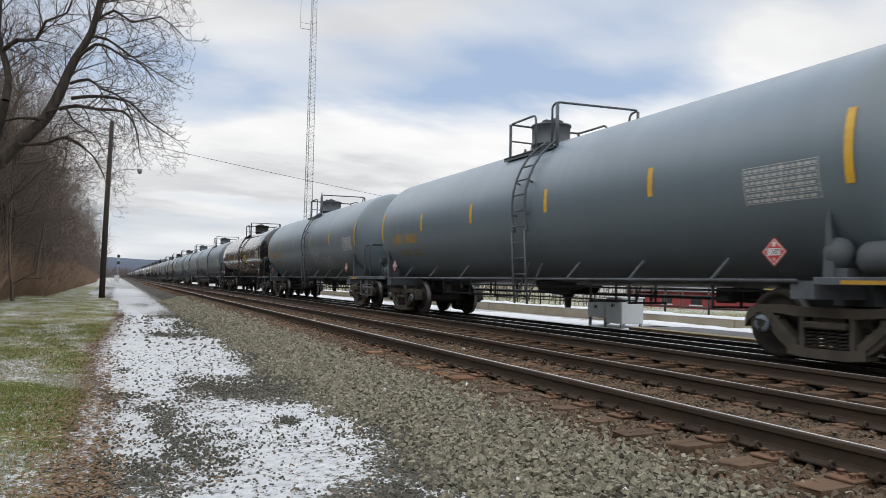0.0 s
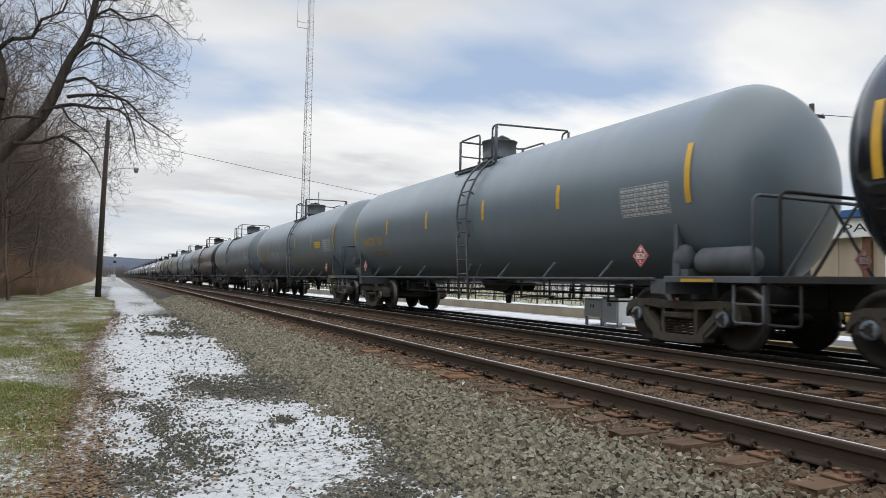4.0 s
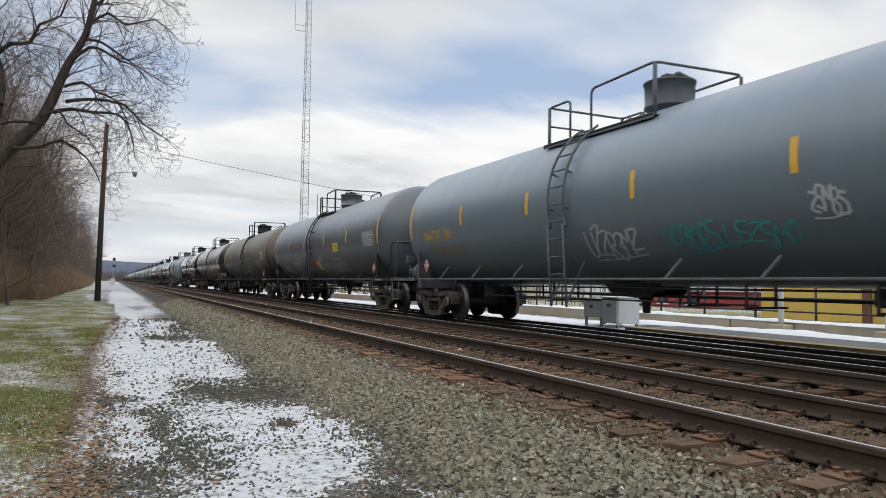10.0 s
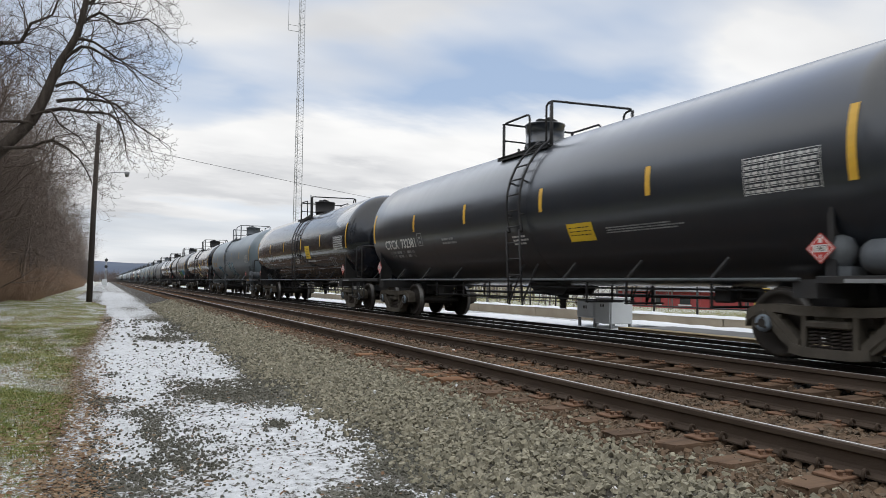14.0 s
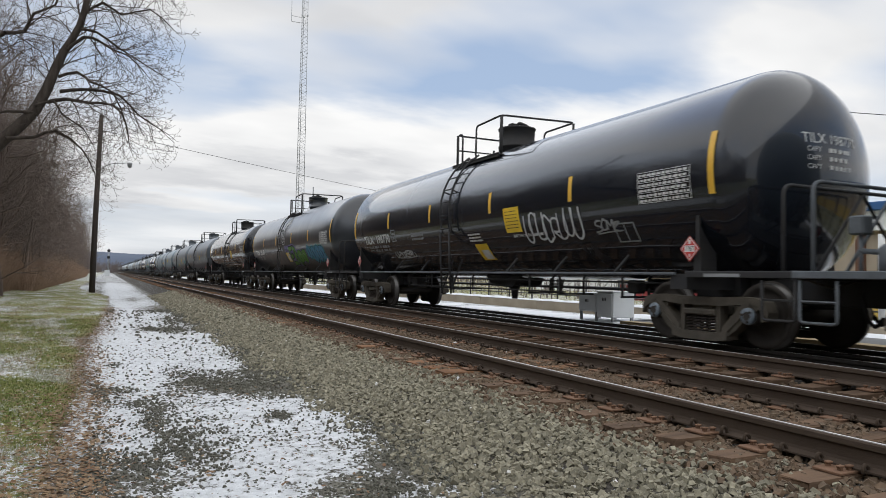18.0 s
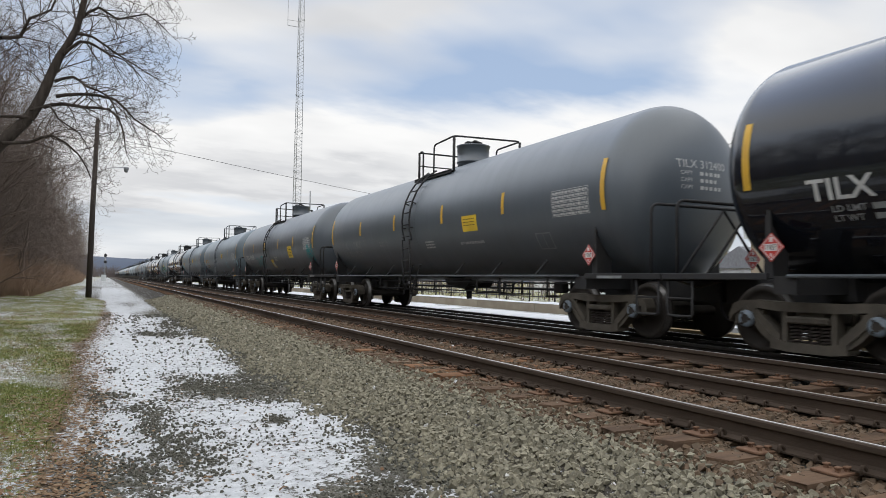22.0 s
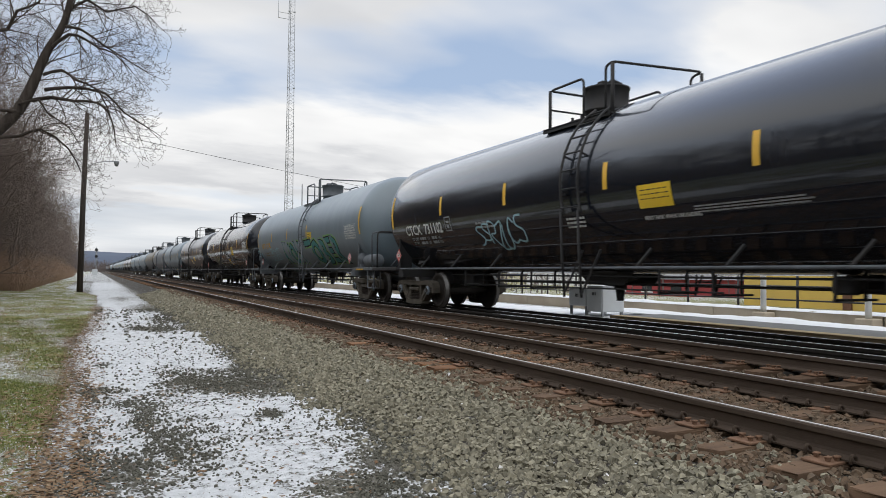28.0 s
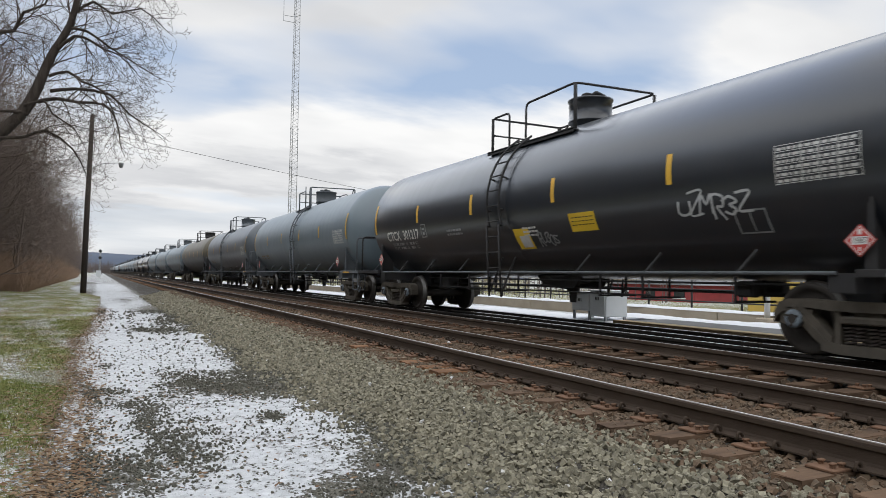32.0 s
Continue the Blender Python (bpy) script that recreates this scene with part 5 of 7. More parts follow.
def paint_part(name, root, mats, build, label=""):
    bm = bmesh.new()
    build(bm)
    if not bm.verts:
        bm.free()
        return
    me = bpy.data.meshes.new(name)
    bm.normal_update()
    bm.to_mesh(me)
    bm.free()
    for m in mats:
        me.materials.append(m)
    ob = place(name, me, root, None, label)
    if name in ("small_print", "weight_print", "data_panel", "graffiti", "reporting_mark", "end_lettering", "vent_notice"):
        tagged(ob, kind="stuff")


def lettering(root, spec, rnd):
    gray = spec["style"] == "gray"
    for y in STRIPES:
        end = abs(y) > 7
        if gray and not end and rnd.random() < 0.12:
            continue
        paint_part("stripe", root, [YELLOW], lambda bm: patch(bm, y, -0.055, 0.055, -0.36 if end else -0.18, 0.52 if end else 0.27, 0.005))
    ink = ORANGE_MARK if gray else WHITE_MARK
    wear = DIM_MARK if spec.get("dim") else ink
    if spec.get("mark"):
        paint_part("reporting_mark", root, [ink if not spec.get("dim") else wear], lambda bm: write(bm, spec["mark"].replace(" ", "  "), 0.36, 6.7, 0.0, -0.585 if not gray else -0.47, (2.17 if not gray else 1.85) if len(spec["mark"]) > 9 else 1.7))
    if spec.get("end_mark"):
        def head(bm):
            pts, faces = letters(spec["end_mark"], 0.2)
            span = max(p[0] for p in pts)
            def at(u, w):
                d = math.hypot(u, w) / TANK_R
                return (u, -TANK_HALF - HEAD * math.sqrt(max(0.0, 1 - d * d)) - 0.006, TANK_Z + w)
            vs = [bm.verts.new(at((u - span / 2) * 1.1 / span, w + 0.36)) for u, w in pts]
            for f in faces:
                bm.faces.new([vs[i] for i in f])
            cap, cap_faces = letters("CAPY", 0.1)
            for i in range(3):
                w0 = 0.24 - i * 0.12
                vs = [bm.verts.new(at(-0.48 + u, w0 + w)) for u, w in cap]
                for f in cap_faces:
                    bm.faces.new([vs[j] for j in f])
                u0 = -0.08
                for wide in (0.075, 0.06, 0.07, 0.065, 0.06)[:5 - i % 2]:
                    bm.faces.new([bm.verts.new(at(*p)) for p in ((u0, w0), (u0 + wide, w0), (u0 + wide, w0 + 0.06), (u0, w0 + 0.06))])
                    u0 += wide + rnd.uniform(0.018, 0.05)
        paint_part("end_lettering", root, [ink], head)
    def loads(bm):
        for i, (a, w) in enumerate((("LD LMT", -0.74), ("LT WT", -0.86))):
            write(bm, a, 0.11, 6.45, 0.0, w, 0.42 - 0.06 * i)
            write(bm, "LB", 0.11, 6.45, 0.92, w, 0.12)
            write(bm, "KG", 0.11, 6.45, 1.55, w, 0.14)
            bars_of_text(bm, 6.45, 0.48, 0.86, w, 1, 0.075, rnd)
            bars_of_text(bm, 6.45, 1.18, 1.5, w, 1, 0.075, rnd)
    paint_part("weight_print", root, [DIM_MARK if not gray else ORANGE_DIM], loads)
    if not gray:
        def plate(bm):
            for u0, u1, w0, w1 in ((0, 0.3, 0, 0.025), (0, 0.3, 0.325, 0.35), (0, 0.025, 0.025, 0.325), (0.275, 0.3, 0.025, 0.325), (0.1, 0.2, 0.07, 0.14), (0.08, 0.22, 0.2, 0.25)):
                patch(bm, 4.36, u0, u1, w0 - 0.58, w1 - 0.58)
        paint_part("plate_mark", root, [DIM_MARK], plate)
        def lower(bm):
            for u0, u1, w0, w1 in ((0, 0.5, 0, 0.025), (0, 0.5, 0.33, 0.355), (0, 0.025, 0.025, 0.33), (0.475, 0.5, 0.025, 0.33), (0.24, 0.26, 0.03, 0.33)):
                patch(bm, -5.45, u0, u1, w0 - 1.0, w1 - 1.0)
        if spec.get("reservoir"):
            paint_part("small_print", root, [DIM_MARK], lambda bm: bars_of_text(bm, -3.3, 0, 1.9, -0.62, 3, 0.022, rnd))
        else:
            paint_part("data_frame", root, [DIM_MARK], lower)
        if not spec.get("notice") or spec["notice"][3] - spec["notice"][2] > -0.66:
            paint_part("vent_notice", root, [WHITE_MARK], lambda bm: write(bm, "VENT TANK WHEN UNLOADING", 0.09, -2.28, 0.0, -0.75, 1.12))
        paint_part("small_print", root, [WHITE_MARK], lambda bm: bars_of_text(bm, -0.35, 0, 0.6, -0.62, 3, 0.04, rnd))
        paint_part("small_print", root, [DIM_MARK], lambda bm: bars_of_text(bm, 2.9, 0, 0.8, -0.5, 2, 0.05, rnd))
    def panel(bm):
        top = 0.0 if gray else 0.1
        for i in range(6):
            u = 0.03
            while u < 1.03:
                run = rnd.uniform(0.03, 0.10)
                patch(bm, -6.18, u, min(u + run, 1.06), top - 0.07 - i * 0.078, top - 0.035 - i * 0.078)
                u += run + 0.022
        for u in (0, 0.36, 0.58, 0.82, 1.08):
            patch(bm, -6.18, u, u + 0.010, top - 0.49, top)
        for k in range(7):
            patch(bm, -6.18, 0, 1.09, top - k * 0.078 - 0.012, top - k * 0.078 - 0.004)
    paint_part("data_panel", root, [WHITE_MARK], panel)
    if spec.get("notice"):
        y, wide, tall, top = spec["notice"]
        def notice(bm):
            patch(bm, y, 0, wide, top - tall, top, 0.006, 0)
            for i in range(6 if tall > 0.45 else 3):
                w = top - 0.09 - i * 0.068
                u = 0.06
                while u < wide - 0.1:
                    run = rnd.uniform(0.04, 0.12)
                    patch(bm, y, u, min(u + run, wide - 0.06), w, w + 0.017, 0.008, 1)
                    u += run + 0.025
        paint_part("notice_panel", root, [SIGN_YELLOW, DARK_INK], notice, "yellow notice panel with dark print")
    if spec.get("corner"):
        def corner(bm):
            patch(bm, spec["corner"][0], 0, 0.55, spec["corner"][1] - 0.46, spec["corner"][1], 0.006, 0)
            patch(bm, spec["corner"][0], 0.16, 0.5, spec["corner"][1] - 0.42, spec["corner"][1] - 0.16, 0.008, 1)
        paint_part("corner_panel", root, [SIGN_YELLOW, WHITE_MARK], corner, "yellow and white panel")
    for i, (kind, y, u1, w0, w1, mats, n) in enumerate(spec.get("tags", ())):
        r2 = random.Random(spec["seed"] * 31 + i)
        if kind == "scrawl":
            paint_part("graffiti", root, mats, lambda bm: scrawl(bm, y, 0, u1, w0, w1, r2, n, 0.03 + 0.02 * (w1 - w0)), "sprayed graffiti scrawl")
        elif kind == "hand":
            paint_part("graffiti", root, mats, lambda bm: hand(bm, y, u1, w0, w1, n, r2, 0.022 + 0.03 * (w1 - w0)), "sprayed graffiti word")
        elif kind == "wing":
            paint_part("graffiti", root, mats, lambda bm: wing(bm, y, u1, w0, w1, n), "white line drawing of a wing")
        elif kind == "word":
            paint_part("graffiti", root, mats, lambda bm: word_piece(bm, y, u1, w0, w1, n), "filled graffiti word with dark outline")
        else:
            paint_part("graffiti", root, mats, lambda bm: block_letters(bm, y, 0, u1, w0, w1, r2, n), "filled graffiti piece with outline")


FLIP = pose(0, 0, 0, 0, 0, 180)


def tank_car(spec, near=True):
    rnd = random.Random(spec["seed"])
    root = empty("tank_car", TRAIN_X, 0, TRAIN_Z)
    tagged(root, spec["label"], "tank car", "tank cars of the freight train")
    paint = spec["paint"]
    frame_mat = FRAME_GRAY if spec["style"] == "gray" else FRAME_BLACK
    place("tank", cached("tank", b_tank, paint), root)
    kind = spec["top"]
    slide = pose(0, spec["slide"], 0)
    hatch, top = pose(0, spec["hatch"], 0), pose(0, spec["slide"] + TOPS[kind][0] - 0.54, 0)
    place("manway_dome", cached("manway_dome", b_dome, paint if paint in (SLATE, MATTE, SATIN) else frame_mat), root, hatch)
    place("low_railing", cached("low_railing_" + kind, lambda bm: b_low_rail(bm, kind), frame_mat), root, slide)
    place("high_railing", cached("high_railing_" + kind, lambda bm: b_high_rail(bm, kind), frame_mat), root, slide)
    for side in (-1, 1):
        place("walkway", cached("walkway_%s_%d" % (kind, side), lambda bm: b_walkway(bm, kind, side), frame_mat), root, slide)
    for m in (None, FLIP):
        place("end_deck", cached("end_deck", b_end_deck, frame_mat), root, m)
        for k in (0.0, 14.58):
            place("saddle", cached("saddle", b_saddle, frame_mat), root, (m or Matrix()) @ Matrix.Translation((0, k, 0)))
        place("bolster", cached("bolster", b_bolster, frame_mat), root, m)
        place("draft_sill", cached("draft_sill", b_draft_sill, FRAME_BLACK), root, m)
    if not near:
        for y in (-7, 7):
            place("truck", cached("far_truck", b_far_truck, TRUCK_STEEL), root, pose(0, y, 0))
        for y in STRIPES:
            paint_part("stripe", root, [YELLOW], lambda bm: patch(bm, y, -0.055, 0.055, -0.2, 0.3, 0.005))
        return root, []
    place("tank_band", cached("tank_band", b_band, paint), root, top)
    tagged(place("dome_bolts", cached("dome_bolts", b_dome_bolts, frame_mat), root, hatch), kind="stuff")
    place("valve_group", cached("valve_group", b_valves, frame_mat), root, hatch)
    ladder = place("ladder", cached("ladder", b_stiles, frame_mat), root, top)
    rung = cached("rung", b_rung, frame_mat)
    for x, z in rung_spots():
        place("rung", rung, ladder, pose(x, 0.54, z))
    other = place("ladder", cached("far_ladder", b_stiles_far, frame_mat), root, top)
    for x, z in rung_spots()[-5:]:
        place("rung", rung, other, pose(-x, 0.54, z))
    for s in (-1, 1):
        rail = place("side_rail", cached("side_rail", b_side_rail, FRAME_GRAY), root, pose(s * 1.52, 0, 1.02))
        for y in (-5.6, -3.9, -2.2, 2.2, 4.0, 5.7):
            place("strut", cached("strut", b_strut, frame_mat), rail, pose(0, y, 0, 0, 0, 0 if s < 0 else 180))
    for m in (None, FLIP):
        place("end_railing", cached("end_railing", b_end_rail, frame_mat), root, m)
        place("coupler", cached("coupler", b_coupler, TRUCK_STEEL), root, m)
        place("brake_hose", cached("brake_hose", b_hose, FRAME_BLACK), root, m)
        for k in (1, -1):
            step = place("corner_step", cached("corner_step", b_step, frame_mat), root, m)
            if k < 0:
                step.matrix_basis = (m or Matrix()) @ Matrix.Translation((3.06, 0, 0))
    place("brake_wheel", cached("brake_wheel", b_brake_wheel, frame_mat), root)
    place("reflector", cached("reflector", b_reflector, ORANGE_MARK if spec["style"] == "gray" else DIM_MARK), root, None, "yellow reflective strip" if spec["style"] == "gray" else "worn white strip")
    if spec["style"] == "gray":
        place("valve_box", cached("valve_box", b_valve_box, FRAME_GRAY), root)
    if spec.get("reservoir"):
        place("air_reservoir", cached("air_reservoir", b_reservoir, FRAME_GRAY), root)
        place("gauge_bulb", cached("gauge_bulb", b_bulb, FRAME_GRAY), root)
    place("outlet_valve", cached("outlet_valve", b_outlet, FRAME_BLACK), root)
    place("brake_gear", cached("brake_gear", b_brake_gear, FRAME_BLACK), root)
    diamond = cached("placard", b_diamond, RED, PLACARD_WHITE, DARK_INK)
    py = 6.6 if spec["style"] == "gray" else 7.2
    for m in (pose(-1.485, -py, 1.38), pose(-1.485, py, 1.38), pose(0.6, -8.80, 1.33, 0, 0, 90), pose(1.485, -py, 1.38, 0, 0, 180)):
        place("placard", diamond, root, m, "red diamond hazard placard")
    wheels = []
    for y in (-7, 7):
        truck = place("truck", cached("truck", b_truck, TRUCK_STEEL), root, pose(0, y, 0))
        for s in (-1, 1):
            place("side_frame", cached("side_frame", b_side_frame, TRUCK_STEEL), truck, pose(s * 1.0, 0, 0))
            for dy in (-0.21, -0.07, 0.07, 0.21):
                place("spring", cached("spring", b_spring, SPRING_STEEL), truck, pose(s * 1.02, dy, 0))
            w = place("wheelset", cached("wheelset", b_wheelset, WHEEL_STEEL, TREAD, CAP_BLUE), truck, pose(0, s * 0.889, 0.457))
            wheels.append(w)
    lettering(root, spec, rnd)
    return root, wheels


SPEED, GAIN = 12.98, 0.493   # metres a second at mid-clip; the train gathers a little speed


def car(paint, style, label, mark="", **more):
    return dict(paint=paint, style=style, label=label, mark=mark, **more)


L_GRAY = "gray painted railway tank car with worn orange stencils"
L_GLOSS = "glossy black railway tank car with white lettering and yellow stripes"
L_MATTE = "matte black railway tank car with yellow reflective stripes"
CARS = [
    car(GRAY, "gray", L_GRAY, "NATX 364250", reservoir=True, end_mark="NATX 364250"),
    car(GRAY, "gray", "gray railway tank car with white scrawled graffiti", "UTLX 388896", tags=[("scrawl", -1.6, 1.2, -0.95, -0.40, [S_WHITE], 6), ("scrawl", -3.05, 1.2, -1.15, -0.65, [S_WHITE], 6)], end_mark="UTLX 388896"),
    car(GLOSS, "black", L_GLOSS, "TILX 197878", notice=(-2.14, 0.66, 0.52, -0.05), tags=[("scrawl", -1.95, 0.7, -1.0, -0.7, [DIM_MARK], 5)], end_mark="TILX 197878"),
    car(GRAY, "gray", L_GRAY, "NATX 36", reservoir=True),
    car(GRAY, "gray", "gray railway tank car covered with cream and white graffiti", "UTLX 638866", tags=[("scrawl", 3.7, 1.75, -1.3, -0.25, [S_WHITE], 7), ("scrawl", -0.7, 2.3, -1.0, -0.5, [S_CREAM], 9), ("scrawl", -3.6, 1.2, -0.9, -0.4, [S_CREAM], 7)], notice=(-5.0, 0.8, 0.26, -0.05), end_mark="UTLX 638866"),
    car(GRAY, "gray", "gray railway tank car with pale green graffiti", "NATX 36438", tags=[("hand", -4.54, 1.85, -0.72, -0.24, [S_LIME], "9ROKOS?")], end_mark="NATX 36438"),
    car(MATTE, "black", L_MATTE, "TILX 196960", notice=(-2.73, 0.7, 0.32, -0.09), corner=(-0.1, -0.74), end_mark="TILX 196960"),
    car(GRAY, "gray", "gray railway tank car with teal and white graffiti", "NATX 301", tags=[("scrawl", -0.1, 1.3, -1.2, -0.62, [S_WHITE], 7), ("scrawl", -2.03, 1.02, -1.1, -0.66, [S_TEAL], 6), ("scrawl", -3.18, 1.14, -1.1, -0.7, [S_TEAL], 6), ("scrawl", -4.57, 0.45, -0.73, -0.36, [S_WHITE], 5)], reservoir=True),
    car(SLATE, "black", "dark slate railway tank car with white graffiti", "TILX 197809", notice=(-2.68, 0.72, 0.32, -0.11), corner=(0.18, -0.72), dim=True, end_mark="TILX 197809", tags=[("scrawl", -0.5, 3.2, -1.25, -0.85, [S_WHITE], 14), ("scrawl", 6.4, 1.5, -1.22, -0.85, [S_WHITE], 7), ("scrawl", 3.99, 0.9, -1.2, -0.6, [S_WHITE], 5), ("scrawl", 3.02, 0.55, -0.95, -0.55, [S_WHITE], 5)]),
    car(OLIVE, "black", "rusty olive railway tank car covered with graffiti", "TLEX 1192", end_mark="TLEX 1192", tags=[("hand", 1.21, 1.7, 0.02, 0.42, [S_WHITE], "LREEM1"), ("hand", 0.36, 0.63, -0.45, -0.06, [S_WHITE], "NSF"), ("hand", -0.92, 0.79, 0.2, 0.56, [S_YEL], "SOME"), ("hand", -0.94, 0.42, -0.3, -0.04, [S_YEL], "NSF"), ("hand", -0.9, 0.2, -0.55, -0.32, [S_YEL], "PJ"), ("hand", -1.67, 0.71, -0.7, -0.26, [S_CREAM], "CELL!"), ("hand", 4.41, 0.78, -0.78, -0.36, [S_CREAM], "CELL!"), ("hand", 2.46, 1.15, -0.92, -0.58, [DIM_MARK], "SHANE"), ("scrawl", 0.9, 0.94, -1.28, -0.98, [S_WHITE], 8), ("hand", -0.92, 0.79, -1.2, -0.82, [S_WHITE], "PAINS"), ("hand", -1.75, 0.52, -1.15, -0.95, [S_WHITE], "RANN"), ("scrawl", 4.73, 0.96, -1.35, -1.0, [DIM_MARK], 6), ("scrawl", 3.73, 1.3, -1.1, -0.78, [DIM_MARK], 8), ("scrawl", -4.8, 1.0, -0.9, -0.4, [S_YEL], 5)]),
    car(SATIN, "black", L_MATTE, "CTCX 732381", reservoir=True, notice=(-2.25, 0.72, 0.34, -0.47), end_mark="CTCX 732381"),
    car(GLOSS, "black", L_GLOSS, "TILX 198", notice=(-2.2, 0.66, 0.52, -0.08), end_mark="TILX 198"),
    car(GRAY, "gray", "gray railway tank car with blue filled graffiti", "TILX 301", reservoir=True, tags=[("word", 0.06, 1.96, -1.2, -0.42, [S_GRAYBLUE, S_BLACK, S_BLUE], "MAG"), ("word", 4.3, 1.7, -1.22, -0.58, [S_BLUE, S_BLACK, S_GRAYBLUE], "TBL"), ("hand", 2.22, 0.7, -0.85, -0.5, [S_WHITE], "ESE")]),
    car(GLOSS, "black", L_GLOSS, "TILX 198770", notice=(-2.08, 0.6, 0.52, -0.12), corner=(-0.49, -0.84), end_mark="TILX 198770", tags=[("scrawl", -2.79, 1.84, -0.9, -0.3, [S_WHITE], 8), ("scrawl", 4.52, 1.4, -1.1, -0.88, [S_WHITE], 9), ("scrawl", -5.0, 0.6, -0.8, -0.55, [DIM_MARK], 4)]),
    car(SATIN, "black", "dull black railway tank car with a green and blue graffiti piece", "TCBX 305247", end_mark="TCBX 305247", tags=[("wing", 0.31, 1.12, -0.18, 1.15, [S_WHITE], 0.035), ("word", -0.75, 1.5, -1.25, -0.4, [S_GREEN, S_BLACK, S_PURPLE], "ER"), ("block", -2.2, 1.45, -1.2, -0.42, [S_GREEN, S_BLACK, S_PURPLE], 2), ("block", -3.97, 2.5, -1.05, -0.36, [S_BLUE, S_BLACK, S_TEAL], 4), ("scrawl", -0.19, 0.65, -0.55, -0.28, [S_PURPLE], 5)], corner=(-0.17, -0.6)),
    car(GLOSS, "black", L_GLOSS, "TILX 197827", notice=(-2.28, 0.6, 0.5, -0.09), end_mark="TILX 197827"),
    car(SLATE, "black", "dark slate railway tank car with yellow stripes", "TILX 312400", notice=(-2.58, 0.7, 0.36, -0.09), end_mark="TILX 312400", dim=True),
    car(SLATE, "black", "dark slate railway tank car with teal graffiti", "TILX 190954", notice=(-3.35, 0.78, 0.52, -0.15), corner=(0.59, -0.68), end_mark="TILX 190954", tags=[("scrawl", 4.1, 2.1, -1.1, -0.5, [S_TEAL], 8), ("scrawl", -6.6, 0.9, -0.9, -0.2, [S_TEAL], 6)]),
    car(GRAY, "gray", "gray railway tank car with pale teal scrawls", "NATX 302", notice=(-1.62, 0.66, 0.3, 0.03), end_mark="NATX 302", tags=[("scrawl", -3.0, 1.15, -1.1, -0.45, [S_GRAYBLUE], 6), ("scrawl", -6.75, 1.1, -1.25, -0.5, [S_GRAYBLUE], 7), ("scrawl", 4.2, 2.4, -1.05, -0.65, [DIM_MARK], 8)]),
    car(GRAY, "gray", "gray railway tank car with orange stencils and teal scrawl", "NATX 303", notice=(-1.7, 0.66, 0.3, 0.03), tags=[("scrawl", 7.3, 0.8, -0.9, -0.2, [S_TEAL], 5), ("scrawl", -4.0, 1.2, -1.0, -0.4, [S_GRAYBLUE], 6)]),
    car(GLOSS, "black", L_GLOSS, "CTCX 731102", reservoir=True, notice=(-2.25, 0.7, 0.36, -0.2), tags=[("scrawl", 2.95, 1.85, -1.1, -0.45, [S_GRAYBLUE], 7)], end_mark="CTCX 731102"),
    car(GRAY, "gray", "gray railway tank car with a large teal graffiti piece", "NATX 301748", reservoir=True, notice=(-1.61, 0.6, 0.26, -0.03), end_mark="NATX 301748", tags=[("word", -1.05, 4.2, -1.35, -0.38, [S_DTEAL, S_BLACK, S_GREENBLUE], "TOBER"), ("word", 2.9, 3.0, -1.3, -0.38, [S_DTEAL, S_BLACK, S_GREENBLUE], "AVON"), ("scrawl", 5.28, 1.9, -1.1, -0.5, [S_GRAYBLUE], 8), ("scrawl", 7.9, 0.9, -1.1, -0.55, [S_GRAYBLUE], 5)]),
    car(GLOSS, "black", L_GLOSS, "TILX 319277", notice=(-2.42, 0.62, 0.52, -0.09), corner=(-0.6, -0.83), end_mark="TILX 319277", tags=[("scrawl", 4.9, 2.4, -1.15, -0.6, [S_CREAM], 8), ("scrawl", -2.0, 0.7, -1.05, -0.6, [DIM_MARK], 6)]),
    car(SATIN, "black", "dull black railway tank car with white graffiti", "CTCX 301217", notice=(-1.92, 0.72, 0.34, -0.42), corner=(0.0, -0.60), end_mark="CTCX 301217", tags=[("scrawl", -4.53, 1.22, -0.72, -0.36, [S_WHITE], 6), ("scrawl", -0.8, 0.6, -1.0, -0.7, [DIM_MARK], 5)]),
    car(GRAY, "gray", L_GRAY, ""),
    car(SLATE, "gray", L_GRAY, ""),
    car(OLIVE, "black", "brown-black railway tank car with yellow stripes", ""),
]
_far = (GRAY, GRAY, SATIN, SLATE, GRAY, GLOSS, MATTE, GRAY, SLATE, SATIN)
for i in range(30):
    p = _far[(i * 7 + i // 3) % len(_far)]
    CARS.append(car(p, "gray" if p in (GRAY, SLATE) else "black", "gray railway tank car far down the line" if p in (GRAY, SLATE) else "black railway tank car far down the line"))

